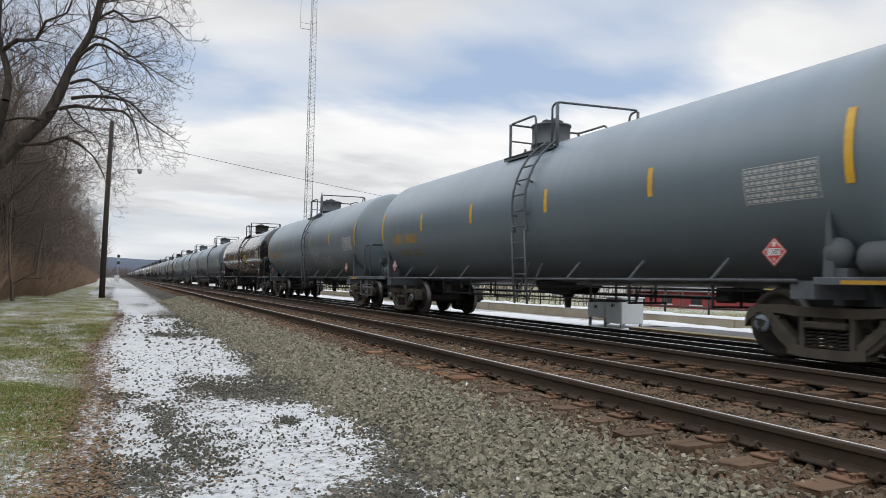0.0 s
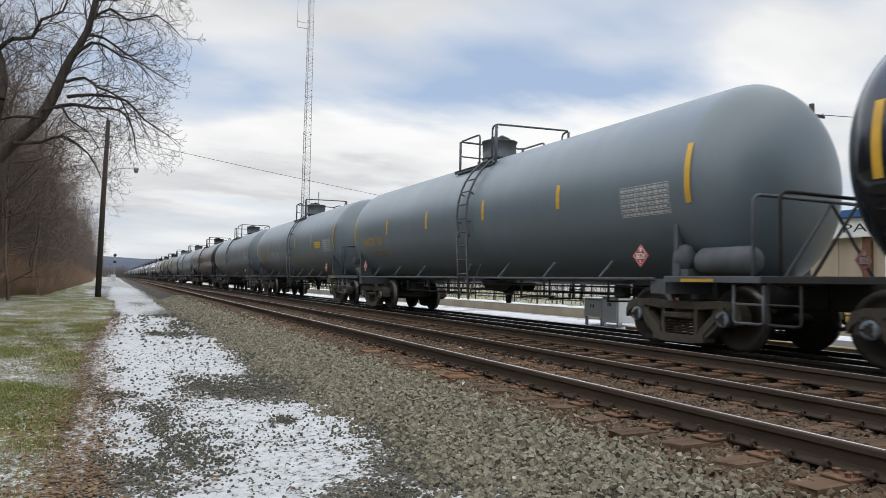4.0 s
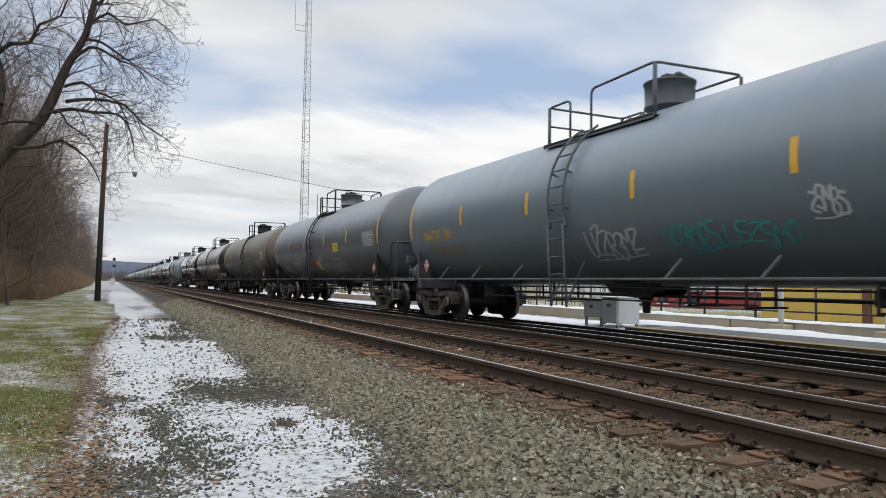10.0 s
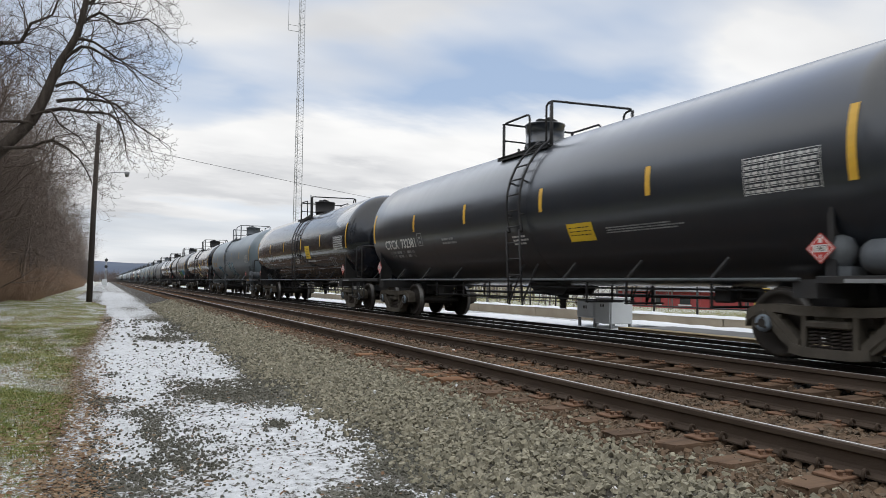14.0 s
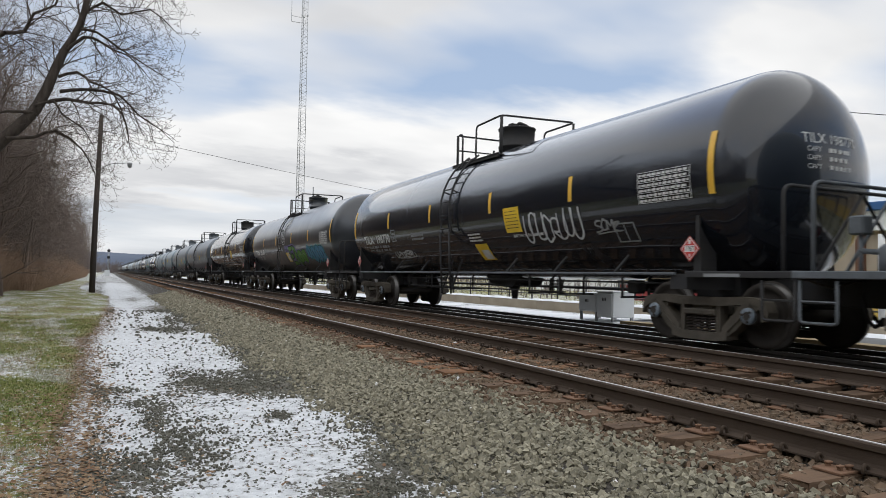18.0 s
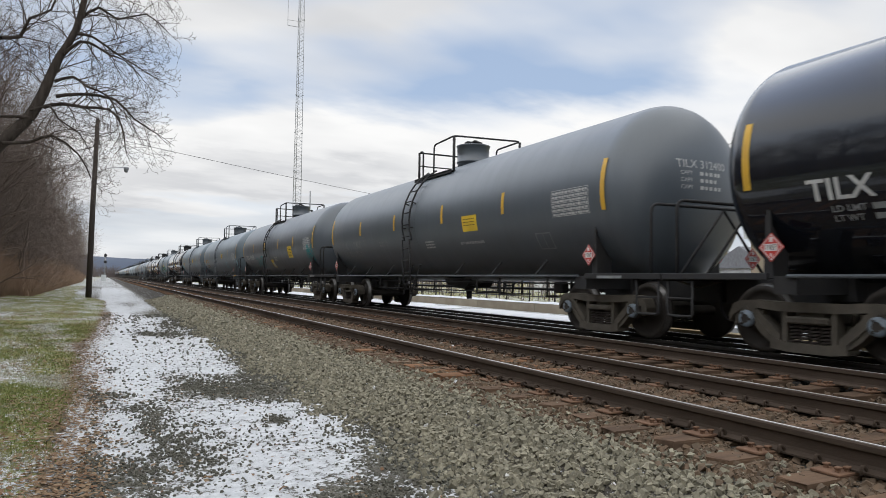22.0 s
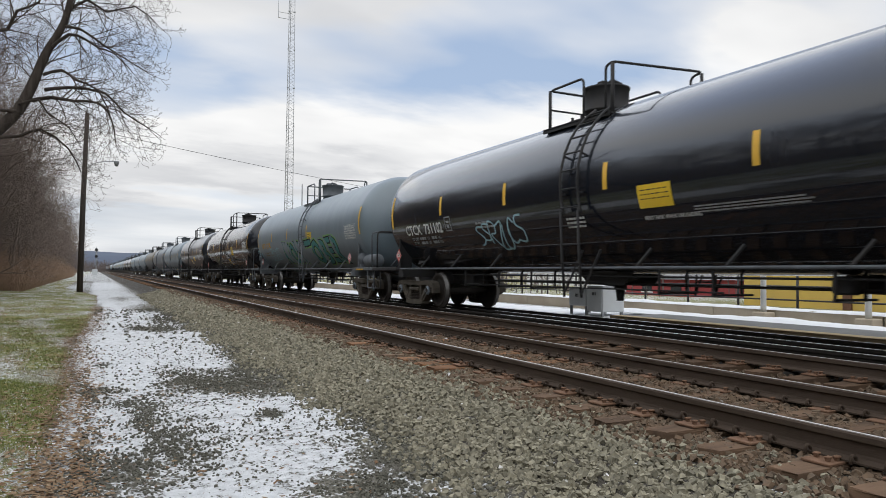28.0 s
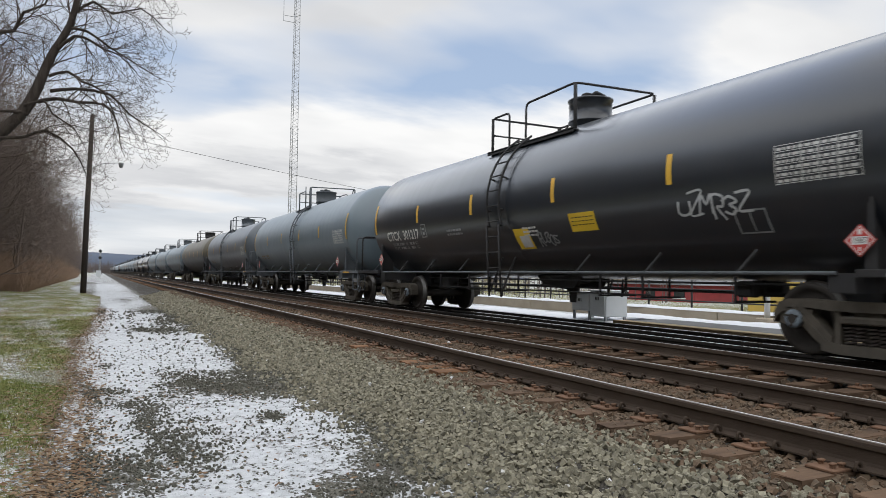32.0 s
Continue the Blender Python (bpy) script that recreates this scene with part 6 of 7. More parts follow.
# where each car's middle stands along the track when the clock is at zero
STARTS = [14.0, 32.04, 49.85, 67.75, 85.61, 104.08, 122.02, 140.11, 158.01, 175.84, 194.27, 212.3, 230.34, 248.24, 266.35, 284.52, 302.55, 320.47, 338.58, 356.67, 374.58, 392.53, 410.66, 428.62]
HATCHES = [0.65, 0.8, 0.3, 0.5, 0.75, -0.55, -0.26, -0.7, -0.1, 0.65, 0.64, 0.3, -0.57, -0.07, -0.27, 0.25, -0.22, 0.33, 0.0, 0.3, 0.32, 0.04, -0.11, -0.62]
TRAIN = []
for i, spec in enumerate(CARS):
    spec["seed"] = 100 + i
    spec["top"] = "rear" if i in (0, 1, 2, 3, 4, 9, 10, 11, 15, 19, 20, 21, 24) else "long" if i in (5, 7, 12, 23) else "short"
    spec["slide"] = {17: 0.55, 21: -0.3}.get(i, 0.0)
    spec["hatch"] = HATCHES[i] if i < len(HATCHES) else -0.1
    root, wheels = tank_car(spec, near=i < 26)
    TRAIN.append((root, wheels, STARTS[i] if i < len(STARTS) else STARTS[-1] + 18.02 * (i - len(STARTS) + 1)))


# ---- trees ----
def segments_mesh(name, segs, mat, n):
    """Tapered n-sided sticks from rows (x0, y0, z0, x1, y1, z1, r0, r1)."""
    s = np.array(segs, dtype=float)
    a, b = s[:, :3], s[:, 3:6]
    way = b - a
    way /= np.maximum(np.linalg.norm(way, axis=1, keepdims=True), 1e-9)
    ref = np.where(np.abs(way[:, 2:3]) < 0.9, np.array([[0.0, 0, 1]]), np.array([[1.0, 0, 0]]))
    u = np.cross(way, ref)
    u /= np.linalg.norm(u, axis=1, keepdims=True)
    w = np.cross(way, u)
    ang = np.arange(n) * 2 * math.pi / n
    ring = u[:, None] * np.cos(ang)[None, :, None] + w[:, None] * np.sin(ang)[None, :, None]
    lo = a[:, None] + ring * s[:, 6][:, None, None]
    hi = b[:, None] + ring * s[:, 7][:, None, None]
    vs = np.concatenate([lo, hi], axis=1).reshape(-1, 3)
    i = np.arange(n)
    quad = np.stack([i, (i + 1) % n, (i + 1) % n + n, i + n], axis=1)
    fs = (quad[None] + (np.arange(len(s)) * 2 * n)[:, None, None]).reshape(-1, 4)
    return mesh_np(name, vs, fs, mat, smooth=n > 4)


def grow(start, way, length, r, level, rnd, thick, thin, bend=0.22, lift=0.05, kids=(3, 5), shrink=0.62, last=4):
    """A limb that bends, tapers and forks into smaller ones."""
    steps = max(2, int(4 if level < 2 else 3))
    p, d = Vector(start), Vector(way).normalized()
    for i in range(steps):
        d2 = (d + Vector((rnd.gauss(0, bend), rnd.gauss(0, bend), rnd.gauss(0, bend) + lift))).normalized()
        q = p + d2 * (length / steps)
        ra, rb = max(0.0042, r * (1 - 0.5 * i / steps)), max(0.0038, r * (1 - 0.5 * (i + 1) / steps))
        (thick if ra > 0.028 else thin).append((*p, *q, ra, rb))
        p, d = q, d2
        if level < last:
            count = rnd.randint(*kids) if i == steps - 1 else (rnd.choice((0, 1, 1, 2)) if level else rnd.choice((0, 1, 2)))
            for _ in range(count):
                spread = rnd.uniform(0.5, 1.1)
                side = Vector((rnd.gauss(0, 1), rnd.gauss(0, 1), rnd.gauss(0.1, 0.7)))
                side = (side - d * side.dot(d)).normalized()
                nd = (d * math.cos(spread) + side * math.sin(spread)).normalized()
                grow(p, nd, length * shrink * rnd.uniform(0.75, 1.2), rb * rnd.uniform(0.55, 0.8), level + 1, rnd, thick, thin, bend, lift, kids, shrink, last)


def shoot(p, d, length, r, level, rnd, thick, thin, limit):
    """A side shoot that sweeps in one curve and carries finer shoots on alternate sides."""
    steps = 5 if level < 2 else 4
    swerve = Vector((rnd.gauss(0, 0.10), rnd.gauss(0, 0.10), rnd.gauss(0.02, 0.10)))
    side = 1
    for i in range(steps):
        d = (d + swerve + Vector((rnd.gauss(0, 0.06), rnd.gauss(0, 0.06), rnd.gauss(0, 0.06)))).normalized()
        q = p + d * (length / steps)
        if q.x > limit:
            return
        ra, rb = max(0.0042, r * (1 - 0.7 * i / steps)), max(0.0036, r * (1 - 0.7 * (i + 1) / steps))
        (thick if ra > 0.028 else thin).append((*p, *q, ra, rb))
        p = q
        if level < 4 and (i > 0 or level == 1) and (level < 3 or i % 2):
            axis = Vector((rnd.gauss(0, 0.5), 1.0, rnd.gauss(0, 0.5)))
            out = d.cross(axis).normalized() * side
            a = rnd.uniform(0.55, 0.95)
            rest = length * (1 - 0.75 * i / steps)
            shoot(p, (d * math.cos(a) + out * math.sin(a)).normalized(), rest * rnd.uniform(0.45, 0.68), rb * 0.66, level + 1, rnd, thick, thin, limit)
            side = -side


def path_limb(pts, r0, r1, rnd, thick, thin, side_len, every=1, last=4, bias=(0.6, 0, 0.1), sides=3):
    """A drawn limb with shoots all along it, on both sides."""
    pts = curve_through([tuple(p) for p in pts], 2)
    n = len(pts) - 1
    side = 1
    for i, (a, b) in enumerate(zip(pts, pts[1:])):
        ra, rb = r0 + (r1 - r0) * i / n, r0 + (r1 - r0) * (i + 1) / n
        thick.append((*a, *b, ra, rb))
        if i >= every * 2:
            for _ in range(2):
                d = (b - a).normalized()
                out = d.cross(Vector((rnd.gauss(0, 0.6), 1.0, rnd.gauss(0, 0.6)))).normalized() * side
                t = rnd.uniform(0.5, 1.0)
                shoot(a.lerp(b, rnd.random()), (d * math.cos(t) + out * math.sin(t) + Vector(bias) * 0.25).normalized(), side_len * rnd.uniform(1.0, 1.9), min(ra * 0.5, 0.022), 1, rnd, thick, thin, 1.75 + rnd.gauss(0, 0.12))
                side = -side
    shoot(pts[-1], (pts[-1] - pts[-2]).normalized(), side_len * 1.1, r1 * 0.9, 1, rnd, thick, thin, 1.85)


def tree_from(name, thick, thin, label, x=0, y=0, z=0, bark=BARK, twig=TWIG):
    root = empty(name, x, y, z)
    tagged(root, label, "tree", "bare trees beside the line")
    place("trunk", segments_mesh("trunk", thick, bark, 7), root)
    place("crown", segments_mesh("crown", thin, twig, 3), root, None, "bare twigs without leaves")
    return root


def big_tree():
    rnd = random.Random(21)
    thick, thin = [], []
    base = Vector((-6.2, 22.0, -0.45))
    trunk = [base, (-5.6, 22, 1.2), (-4.6, 22, 2.6), (-3.7, 22, 3.4), (-3.01, 22, 4.0)]
    for i, (a, b) in enumerate(zip(trunk, trunk[1:])):
        thick.append((*a, *b, 0.36 - 0.04 * i, 0.32 - 0.04 * i))
    limb = lambda pts, r0, r1, side, every=0, last=4, bias=(0.5, 0, 0.05), n=2: path_limb([(x, 22 + rnd.uniform(-0.35, 0.35), z) for x, z in pts], r0, r1, rnd, thick, thin, side, every, last, bias, n)
    path_limb([(-3.01, 22, 4.0), (-2.67, 22, 4.46), (-2.04, 22, 5.22), (-1.7, 22, 5.96), (-1.53, 22, 6.51), (-1.29, 22, 7.16), (-0.97, 22, 7.84), (-0.77, 22, 8.86), (-0.6, 22, 10.0), (-0.4, 22, 11.2)], 0.185, 0.05, rnd, thick, thin, 0.9, 3, 4, (0.3, 0, 0.2), 2)
    limb([(-1.69, 5.65), (-1.23, 5.71), (-0.68, 5.74), (-0.04, 5.71), (0.3, 5.32), (0.41, 4.69)], 0.060, 0.014, 0.78, 1)
    limb([(-1.39, 5.91), (-0.78, 6.08), (0.11, 6.09), (0.62, 5.58), (1.32, 5.15)], 0.056, 0.013, 0.78, 1, 4, (0.5, 0, -0.2))
    limb([(-1.45, 6.34), (-0.99, 6.54), (-0.63, 6.28), (-0.05, 6.0), (0.3, 5.22)], 0.048, 0.013, 0.78, 1, 4, (0.5, 0, -0.1))
    limb([(-1.29, 7.07), (-0.83, 7.46), (-0.44, 7.52), (-0.1, 7.3), (0.31, 7.14), (0.75, 6.75)], 0.052, 0.011, 0.78, 1)
    limb([(-0.92, 7.67), (-0.52, 7.64), (0.06, 7.29), (0.56, 7.18), (1.26, 6.73)], 0.044, 0.010, 0.78, 1, 4, (0.6, 0, 0.1))
    limb([(-0.87, 8.31), (-0.4, 8.66), (0.1, 8.39), (0.84, 8.62), (1.46, 8.17)], 0.044, 0.010, 0.78)
    limb([(-0.77, 8.77), (-0.18, 9.25), (0.47, 9.48), (1.17, 9.15)], 0.040, 0.010, 0.78, 0, 4, (0.4, 0, -0.2))
    limb([(-2.6, 4.43), (-1.94, 4.58), (-1.42, 4.77), (-0.79, 4.39), (-0.44, 3.72)], 0.052, 0.013, 0.78, 1, 4, (0.4, 0, -0.2))
    limb([(-2.04, 5.22), (-2.63, 5.19), (-3.2, 5.03)], 0.048, 0.021, 0.78, 1, 3)
    limb([(-1.98, 5.4), (-1.53, 5.63), (-1.29, 5.22), (-0.81, 5.01), (-0.56, 4.59)], 0.036, 0.010, 0.78, 1, 4, (0.4, 0, -0.3))
    limb([(-3.5, 3.6), (-3.2, 4.6), (-2.94, 5.62), (-2.93, 6.3), (-3.07, 6.88), (-3.24, 7.53), (-3.2, 9.0)], 0.13, 0.06, 0.8, 3, 4, (0.3, 0, 0.2))
    limb([(-3.07, 7.05), (-2.72, 7.28), (-2.33, 7.52), (-2.09, 7.99), (-1.61, 8.43), (-1.4, 9.2)], 0.068, 0.017, 0.78, 0, 4, (0.2, 0, 0.1))
    tree_from("leaning_tree", thick, thin, "large bare tree leaning out over the snowy path")


big_tree()


def wood_tree(seed, height):
    rnd = random.Random(seed)
    thick, thin = [], []
    p, d, r = Vector((0, 0, -0.3)), Vector((rnd.uniform(-0.1, 0.1), rnd.uniform(-0.1, 0.1), 1)), height * 0.011
    n = 7
    for i in range(n):
        d = (d + Vector((rnd.gauss(0, 0.07), rnd.gauss(0, 0.07), 0.1))).normalized()
        q = p + d * height / n
        thick.append((*p, *q, r * (1 - 0.8 * i / n), r * (1 - 0.8 * (i + 1) / n)))
        if i > 0:
            for _ in range(3):
                s = Vector((rnd.gauss(0, 1), rnd.gauss(0, 1), rnd.uniform(0.3, 1.1)))
                grow(p.lerp(q, rnd.random()), s, height * rnd.uniform(0.18, 0.3), r * 0.4, 2, rnd, thick, thin, 0.22, 0.06, (2, 4), 0.66, 5)
        p = q
    return thick, thin


def build_woods():
    kinds = []
    for k in range(5):
        thick, thin = wood_tree(40 + k, 8.0 + k * 1.1)
        kinds.append(tree_from("wood_tree", thick, thin, "slender bare tree in the brown winter woods", -12 - k * 3, 60 + k, 0, WOOD_TWIG, WOOD_TWIG))
    rnd = random.Random(77)
    spots = []
    for i in range(95):
        y = 33 + (i / 95) ** 1.5 * 190
        spots.append((-4.8 - (2.2 if y < 52 else 0) - abs(rnd.gauss(0, 1)) * 5.5 - rnd.random() * 1.5, y + rnd.uniform(-2, 2)))
    for i in range(26):
        y = 40 + rnd.random() * 34
        spots.append((-0.154 * y * rnd.uniform(0.74, 1.15), y))
    # added row out of view beside the camera, keeps sky light off the tanks
    for i in range(44):
        y = -34 + 66 * i / 43
        spots.append((-9.5 - 2.2 * (i % 3) - rnd.random() * 2.5, y + rnd.uniform(-1, 1)))
    for x, y in spots:
        k = rnd.randrange(5)
        copy_thing(kinds[k], pose(x, y, lerp_table(x, PROFILE) - 0.05, 0, 0, rnd.uniform(0, 360)))
    # brush: thin bare stems along the wood's edge
    rng = np.random.default_rng(3)
    n = 36000
    y = 36 + rng.random(n) ** 1.4 * 130
    x = -4.0 - np.abs(rng.normal(0, 1, n)) * 3.8 - np.where(y < 50, 1.2, 0)
    # a fifth of the stems fill in the unseen row beside the camera
    beside = rng.random(n) < 0.2
    y = np.where(beside, rng.uniform(-36, 36, n), y)
    x = np.where(beside, -10.5 - np.abs(rng.normal(0, 1, n)) * 3, x)
    h = rng.uniform(0.5, 2.4, n) * np.clip(0.55 + (-4.0 - x) * 0.26, 0.5, 2.6)
    lean = rng.normal(0, 0.35, (n, 2)) * h[:, None]
    z = np.interp(x, [p[0] for p in PROFILE], [p[1] for p in PROFILE])
    a = np.stack([x, y, z - 0.05], axis=1)
    b = np.stack([x + lean[:, 0], y + lean[:, 1], z + h], axis=1)
    mid = a * 0.45 + b * 0.55
    side = rng.normal(0, 0.3, (n, 3)) * h[:, None] + np.stack([np.zeros(n), np.zeros(n), h * 0.35], axis=1)
    r = rng.uniform(0.006, 0.016, n) * (1 + y / 160)
    segs = np.concatenate([np.column_stack([a, b, r, r * 0.5]), np.column_stack([mid, mid + side, r * 0.6, r * 0.3])])
    ob = new("brush", segments_mesh("brush", segs, BRUSH, 3))
    tagged(ob, "tangled brown bare brush along the edge of the woods", "brush", kind="stuff")


build_woods()


# ---- lawn, leaves ----
def build_grass():
    rng = np.random.default_rng(11)
    def blades(n, x0, x1, y0, y1, h, wide):
        x, y = rng.uniform(x0, x1, n), rng.uniform(y0, y1, n)
        edge = np.array([grass_edge(v) for v in y])
        clump = np.array([noise.noise((a * 1.3, b * 1.0, 7.0)) for a, b in zip(x, y)])
        keep = (x < edge + rng.normal(0, 0.07, n)) & (clump + rng.uniform(-0.35, 0.35, n) > -0.22)
        x, y = x[keep], y[keep]
        frost = np.array([noise.noise((a * 1.1, b * 0.55, 4.0)) + 0.5 * noise.noise((a * 3.0, b * 1.6, 8.0)) for a, b in zip(x, y)])
        white = frost + rng.uniform(-0.18, 0.18, len(x)) > 0.12
        z = np.array([ground_z(a, b) for a, b in zip(x, y)])
        m = len(x)
        ang, hh = rng.uniform(0, 6.283, m), h * rng.uniform(0.45, 1.2, m)
        dx, dy = np.cos(ang) * wide, np.sin(ang) * wide
        lx, ly = rng.normal(0, 0.6, m) * hh, rng.normal(0, 0.6, m) * hh
        p = np.stack([np.stack([x - dx, y - dy, z - 0.004], 1), np.stack([x + dx, y + dy, z - 0.004], 1), np.stack([x + lx, y + ly, z + hh], 1)], axis=1)
        return p, white
    made = [blades(16000, -5, 0.0, -10, 4.6, 0.04, 0.008), blades(60000, -2.6, 0.0, 4.2, 12, 0.03, 0.0055), blades(36000, -4.5, 0.1, 12, 24, 0.038, 0.009), blades(12000, -9, 0.5, 24, 52, 0.04, 0.012)]
    for mat, name, label, pick in ((GRASS, "grass", "short yellow-green winter grass", False), (FROSTED, "frosted_grass", "short winter grass white with thin snow", True)):
        vs = np.concatenate([p[w == pick] for p, w in made]).reshape(-1, 3)
        ob = new(name, mesh_np(name, vs, np.arange(len(vs)).reshape(-1, 3), mat))
        tagged(ob, label, "grass", kind="stuff")
    n = 30000
    y = 4.3 + rng.random(n) ** 1.9 * 28
    edge = np.array([grass_edge(v) for v in y])
    x = edge + rng.normal(0.16, 0.17, n)
    lawn = rng.random(n) < 0.7
    x[lawn] = edge[lawn] - rng.random(int(lawn.sum())) * 3.4
    drift = np.array([noise.noise((a * 1.2, b * 0.7, 6.0)) for a, b in zip(x, y)])
    keep = ~lawn | (drift + rng.uniform(-0.2, 0.2, n) > 0.02)
    x, y, n = x[keep], y[keep], int(keep.sum())
    stray = rng.random(n) < 0.07
    x[stray] += rng.random(int(stray.sum())) * 2.2
    z = np.array([ground_z(a, b) for a, b in zip(x, y)]) + 0.012
    ang, s = rng.uniform(0, 6.283, n), rng.uniform(0.012, 0.032, n)
    tilt = rng.uniform(-0.35, 0.35, (n, 4)) * s[:, None]
    out = []
    for j, (u, w) in enumerate(((-1, 0), (0, -0.55), (1, 0), (0, 0.55))):
        out.append(np.stack([x + (u * np.cos(ang) - w * np.sin(ang)) * s, y + (u * np.sin(ang) + w * np.cos(ang)) * s, z + tilt[:, j] + 0.006], 1))
    vs = np.stack(out, axis=1).reshape(-1, 3)
    ob = new("fallen_leaves", mesh_np("fallen_leaves", vs, np.arange(len(vs)).reshape(-1, 4), LITTER))
    tagged(ob, "dry brown fallen leaves along the lawn's edge", "leaves", kind="stuff")


build_grass()


# ---- poles, wires, signal, tower ----
def cable(name, a, b, sag, r, label):
    bm = bmesh.new()
    a, b = Vector(a), Vector(b)
    pts = [a.lerp(b, i / 16) - Vector((0, 0, sag * 4 * (i / 16) * (1 - i / 16))) for i in range(17)]
    tube(bm, pts, r, 5)
    ob = new(name, mesh_from(name, bm, WIRE))
    tagged(ob, label, "cable")


def lamp_pole():
    root = empty("lamp_pole", -0.92, 52.0, -0.55)
    tagged(root, "tall weathered wooden pole with a street lamp on an arm", "utility pole")
    bm = bmesh.new()
    tube(bm, [(0, 0, -0.2), (0.05, 0, 6), (0.16, 0, 12.0)], [0.19, 0.165, 0.13], 12)
    part("pole", bm, POLE_WOOD, root)
    bm = bmesh.new()
    tube(bm, rounded([(0.12, 0, 8.3), (0.9, -0.1, 8.75), (1.9, -0.2, 8.85)], 0.3), 0.028, 6)
    part("lamp_arm", bm, GALVANISED, root)
    bm = bmesh.new()
    lathe(bm, [(0, 0.05), (0.02, 0.16), (-0.0, 0.17), (-0.12, 0.16), (-0.3, 0.11), (-0.34, 0.03)], (2.0, -0.2, 8.85), (0, 0, 1), 14)
    part("lamp_head", bm, GALVANISED, root, "gray lamp head with a clear globe")
    bm = bmesh.new()
    for z in (11.6, 10.4):
        box(bm, 0.22, 0.34, -0.1, 0.1, z - 0.08, z + 0.08, 0.02)
    part("bracket", bm, GALVANISED, root)
    bm = bmesh.new()
    tube(bm, [(0.2, -0.1, 11.6), (0.35, -0.2, 10.0), (0.32, -0.16, 8.9)], 0.012, 5)
    part("service_drop", bm, WIRE, root)


def utility_pole(x, y, z0, top, label):
    root = empty("utility_pole", x, y, z0)
    tagged(root, label, "utility pole")
    bm = bmesh.new()
    tube(bm, [(0, 0, 0), (0, 0, top - z0)], [0.17, 0.12], 10)
    part("pole", bm, POLE_WOOD, root)
    bm = bmesh.new()
    box(bm, -0.9, 0.9, -0.05, 0.05, top - z0 - 0.6, top - z0 - 0.48)
    part("crossarm", bm, POLE_WOOD, root)
    for s in (-0.8, 0.8):
        bm = bmesh.new()
        lathe(bm, [(0, 0.03), (0.05, 0.05), (0.1, 0.05), (0.14, 0.02)], (s, 0, top - z0 - 0.48), (0, 0, 1), 8)
        part("insulator", bm, WHITE_PAINT, root)


def signal_mast():
    root = empty("signal_mast", 0.05, 212.0, -0.6)
    tagged(root, "railway signal mast with dark round backplates far down the line", "railway signal")
    bm = bmesh.new()
    tube(bm, [(0, 0, 0), (0, 0, 7.6)], 0.10, 8)
    part("mast", bm, GALVANISED, root)
    for z in (7.0, 5.2):
        bm = bmesh.new()
        lathe(bm, [(-0.05, 0.38), (0.0, 0.42), (0.05, 0.38)], (0, -0.25, z), (0, 1, 0), 18)
        head = part("signal_head", bm, BLACK_IRON, root)
        bm = bmesh.new()
        for a in range(3):
            c = Vector((0.2 * math.sin(a * 2.09), -0.36, z + 0.2 * math.cos(a * 2.09)))
            lathe(bm, [(-0.08, 0.1), (0.06, 0.1)], c, (0, 1, 0), 10)
        part("lenses", bm, WINDOW_GLASS, head)
    bm = bmesh.new()
    for s in (-0.22, 0.22):
        tube(bm, [(s, 0.3, 0), (s, 0.3, 7.4)], 0.03, 5)
    for k in range(18):
        tube(bm, [(-0.22, 0.3, 0.4 + k * 0.4), (0.22, 0.3, 0.4 + k * 0.4)], 0.02, 4)
    part("ladder", bm, GALVANISED, root)
    bm = bmesh.new()
    box(bm, -0.9, 0.4, -0.2, 1.0, 0, 1.7, 0.03)
    part("case", bm, CABINET_GRAY, root, "pale gray relay case")


def lattice_tower():
    cx, cy = 26.45, 107.0
    root = empty("lattice_tower", cx, cy, -0.6)
    tagged(root, "tall slender galvanised lattice radio tower", "radio tower")
    H = 58.0
    def corner(i, z):
        h = 0.80 - 0.34 * z / 52.0
        a = math.radians(90 + 120 * i)
        return Vector((h * math.cos(a), h * math.sin(a), z))
    for i in range(3):
        bm = bmesh.new()
        tube(bm, [corner(i, 0), corner(i, 30), corner(i, H)], 0.045, 6)
        part("leg", bm, GALVANISED, root)
    bm = bmesh.new()
    z = 0.4
    while z < H - 1:
        for i in range(3):
            a, b = corner(i, z), corner((i + 1) % 3, z + 0.55)
            tube(bm, [a, b], 0.014, 4, False)
            tube(bm, [corner(i, z + 0.55), corner((i + 1) % 3, z + 1.1)][::-1], 0.014, 4, False)
            tube(bm, [a, corner((i + 1) % 3, z)], 0.014, 4, False)
        z += 1.1
    tagged(part("bracing", bm, GALVANISED, root), kind="stuff")
    bm = bmesh.new()
    for z in range(6, 58, 6):
        for i in range(3):
            c = corner(i, z + 0.2)
            box(bm, c.x - 0.09, c.x + 0.09, c.y - 0.09, c.y + 0.09, c.z - 0.07, c.z + 0.07)
    part("splice_plates", bm, GALVANISED, root)
    bm = bmesh.new()
    tube(bm, rounded([(-0.4, 0, 41.0), (-2.05, 0, 41.0), (-2.05, 0, 46.0)], 0.1), 0.04, 6)
    tube(bm, [(-0.4, 0, 41.9), (-2.05, 0, 41.9)], 0.035, 6)
    part("antenna", bm, GALVANISED, root)
    bm = bmesh.new()
    tube(bm, [(1.9, -1, 0), (1.9, -1, 15.2)], 0.10, 6)
    part("mast", bm, GALVANISED, root)


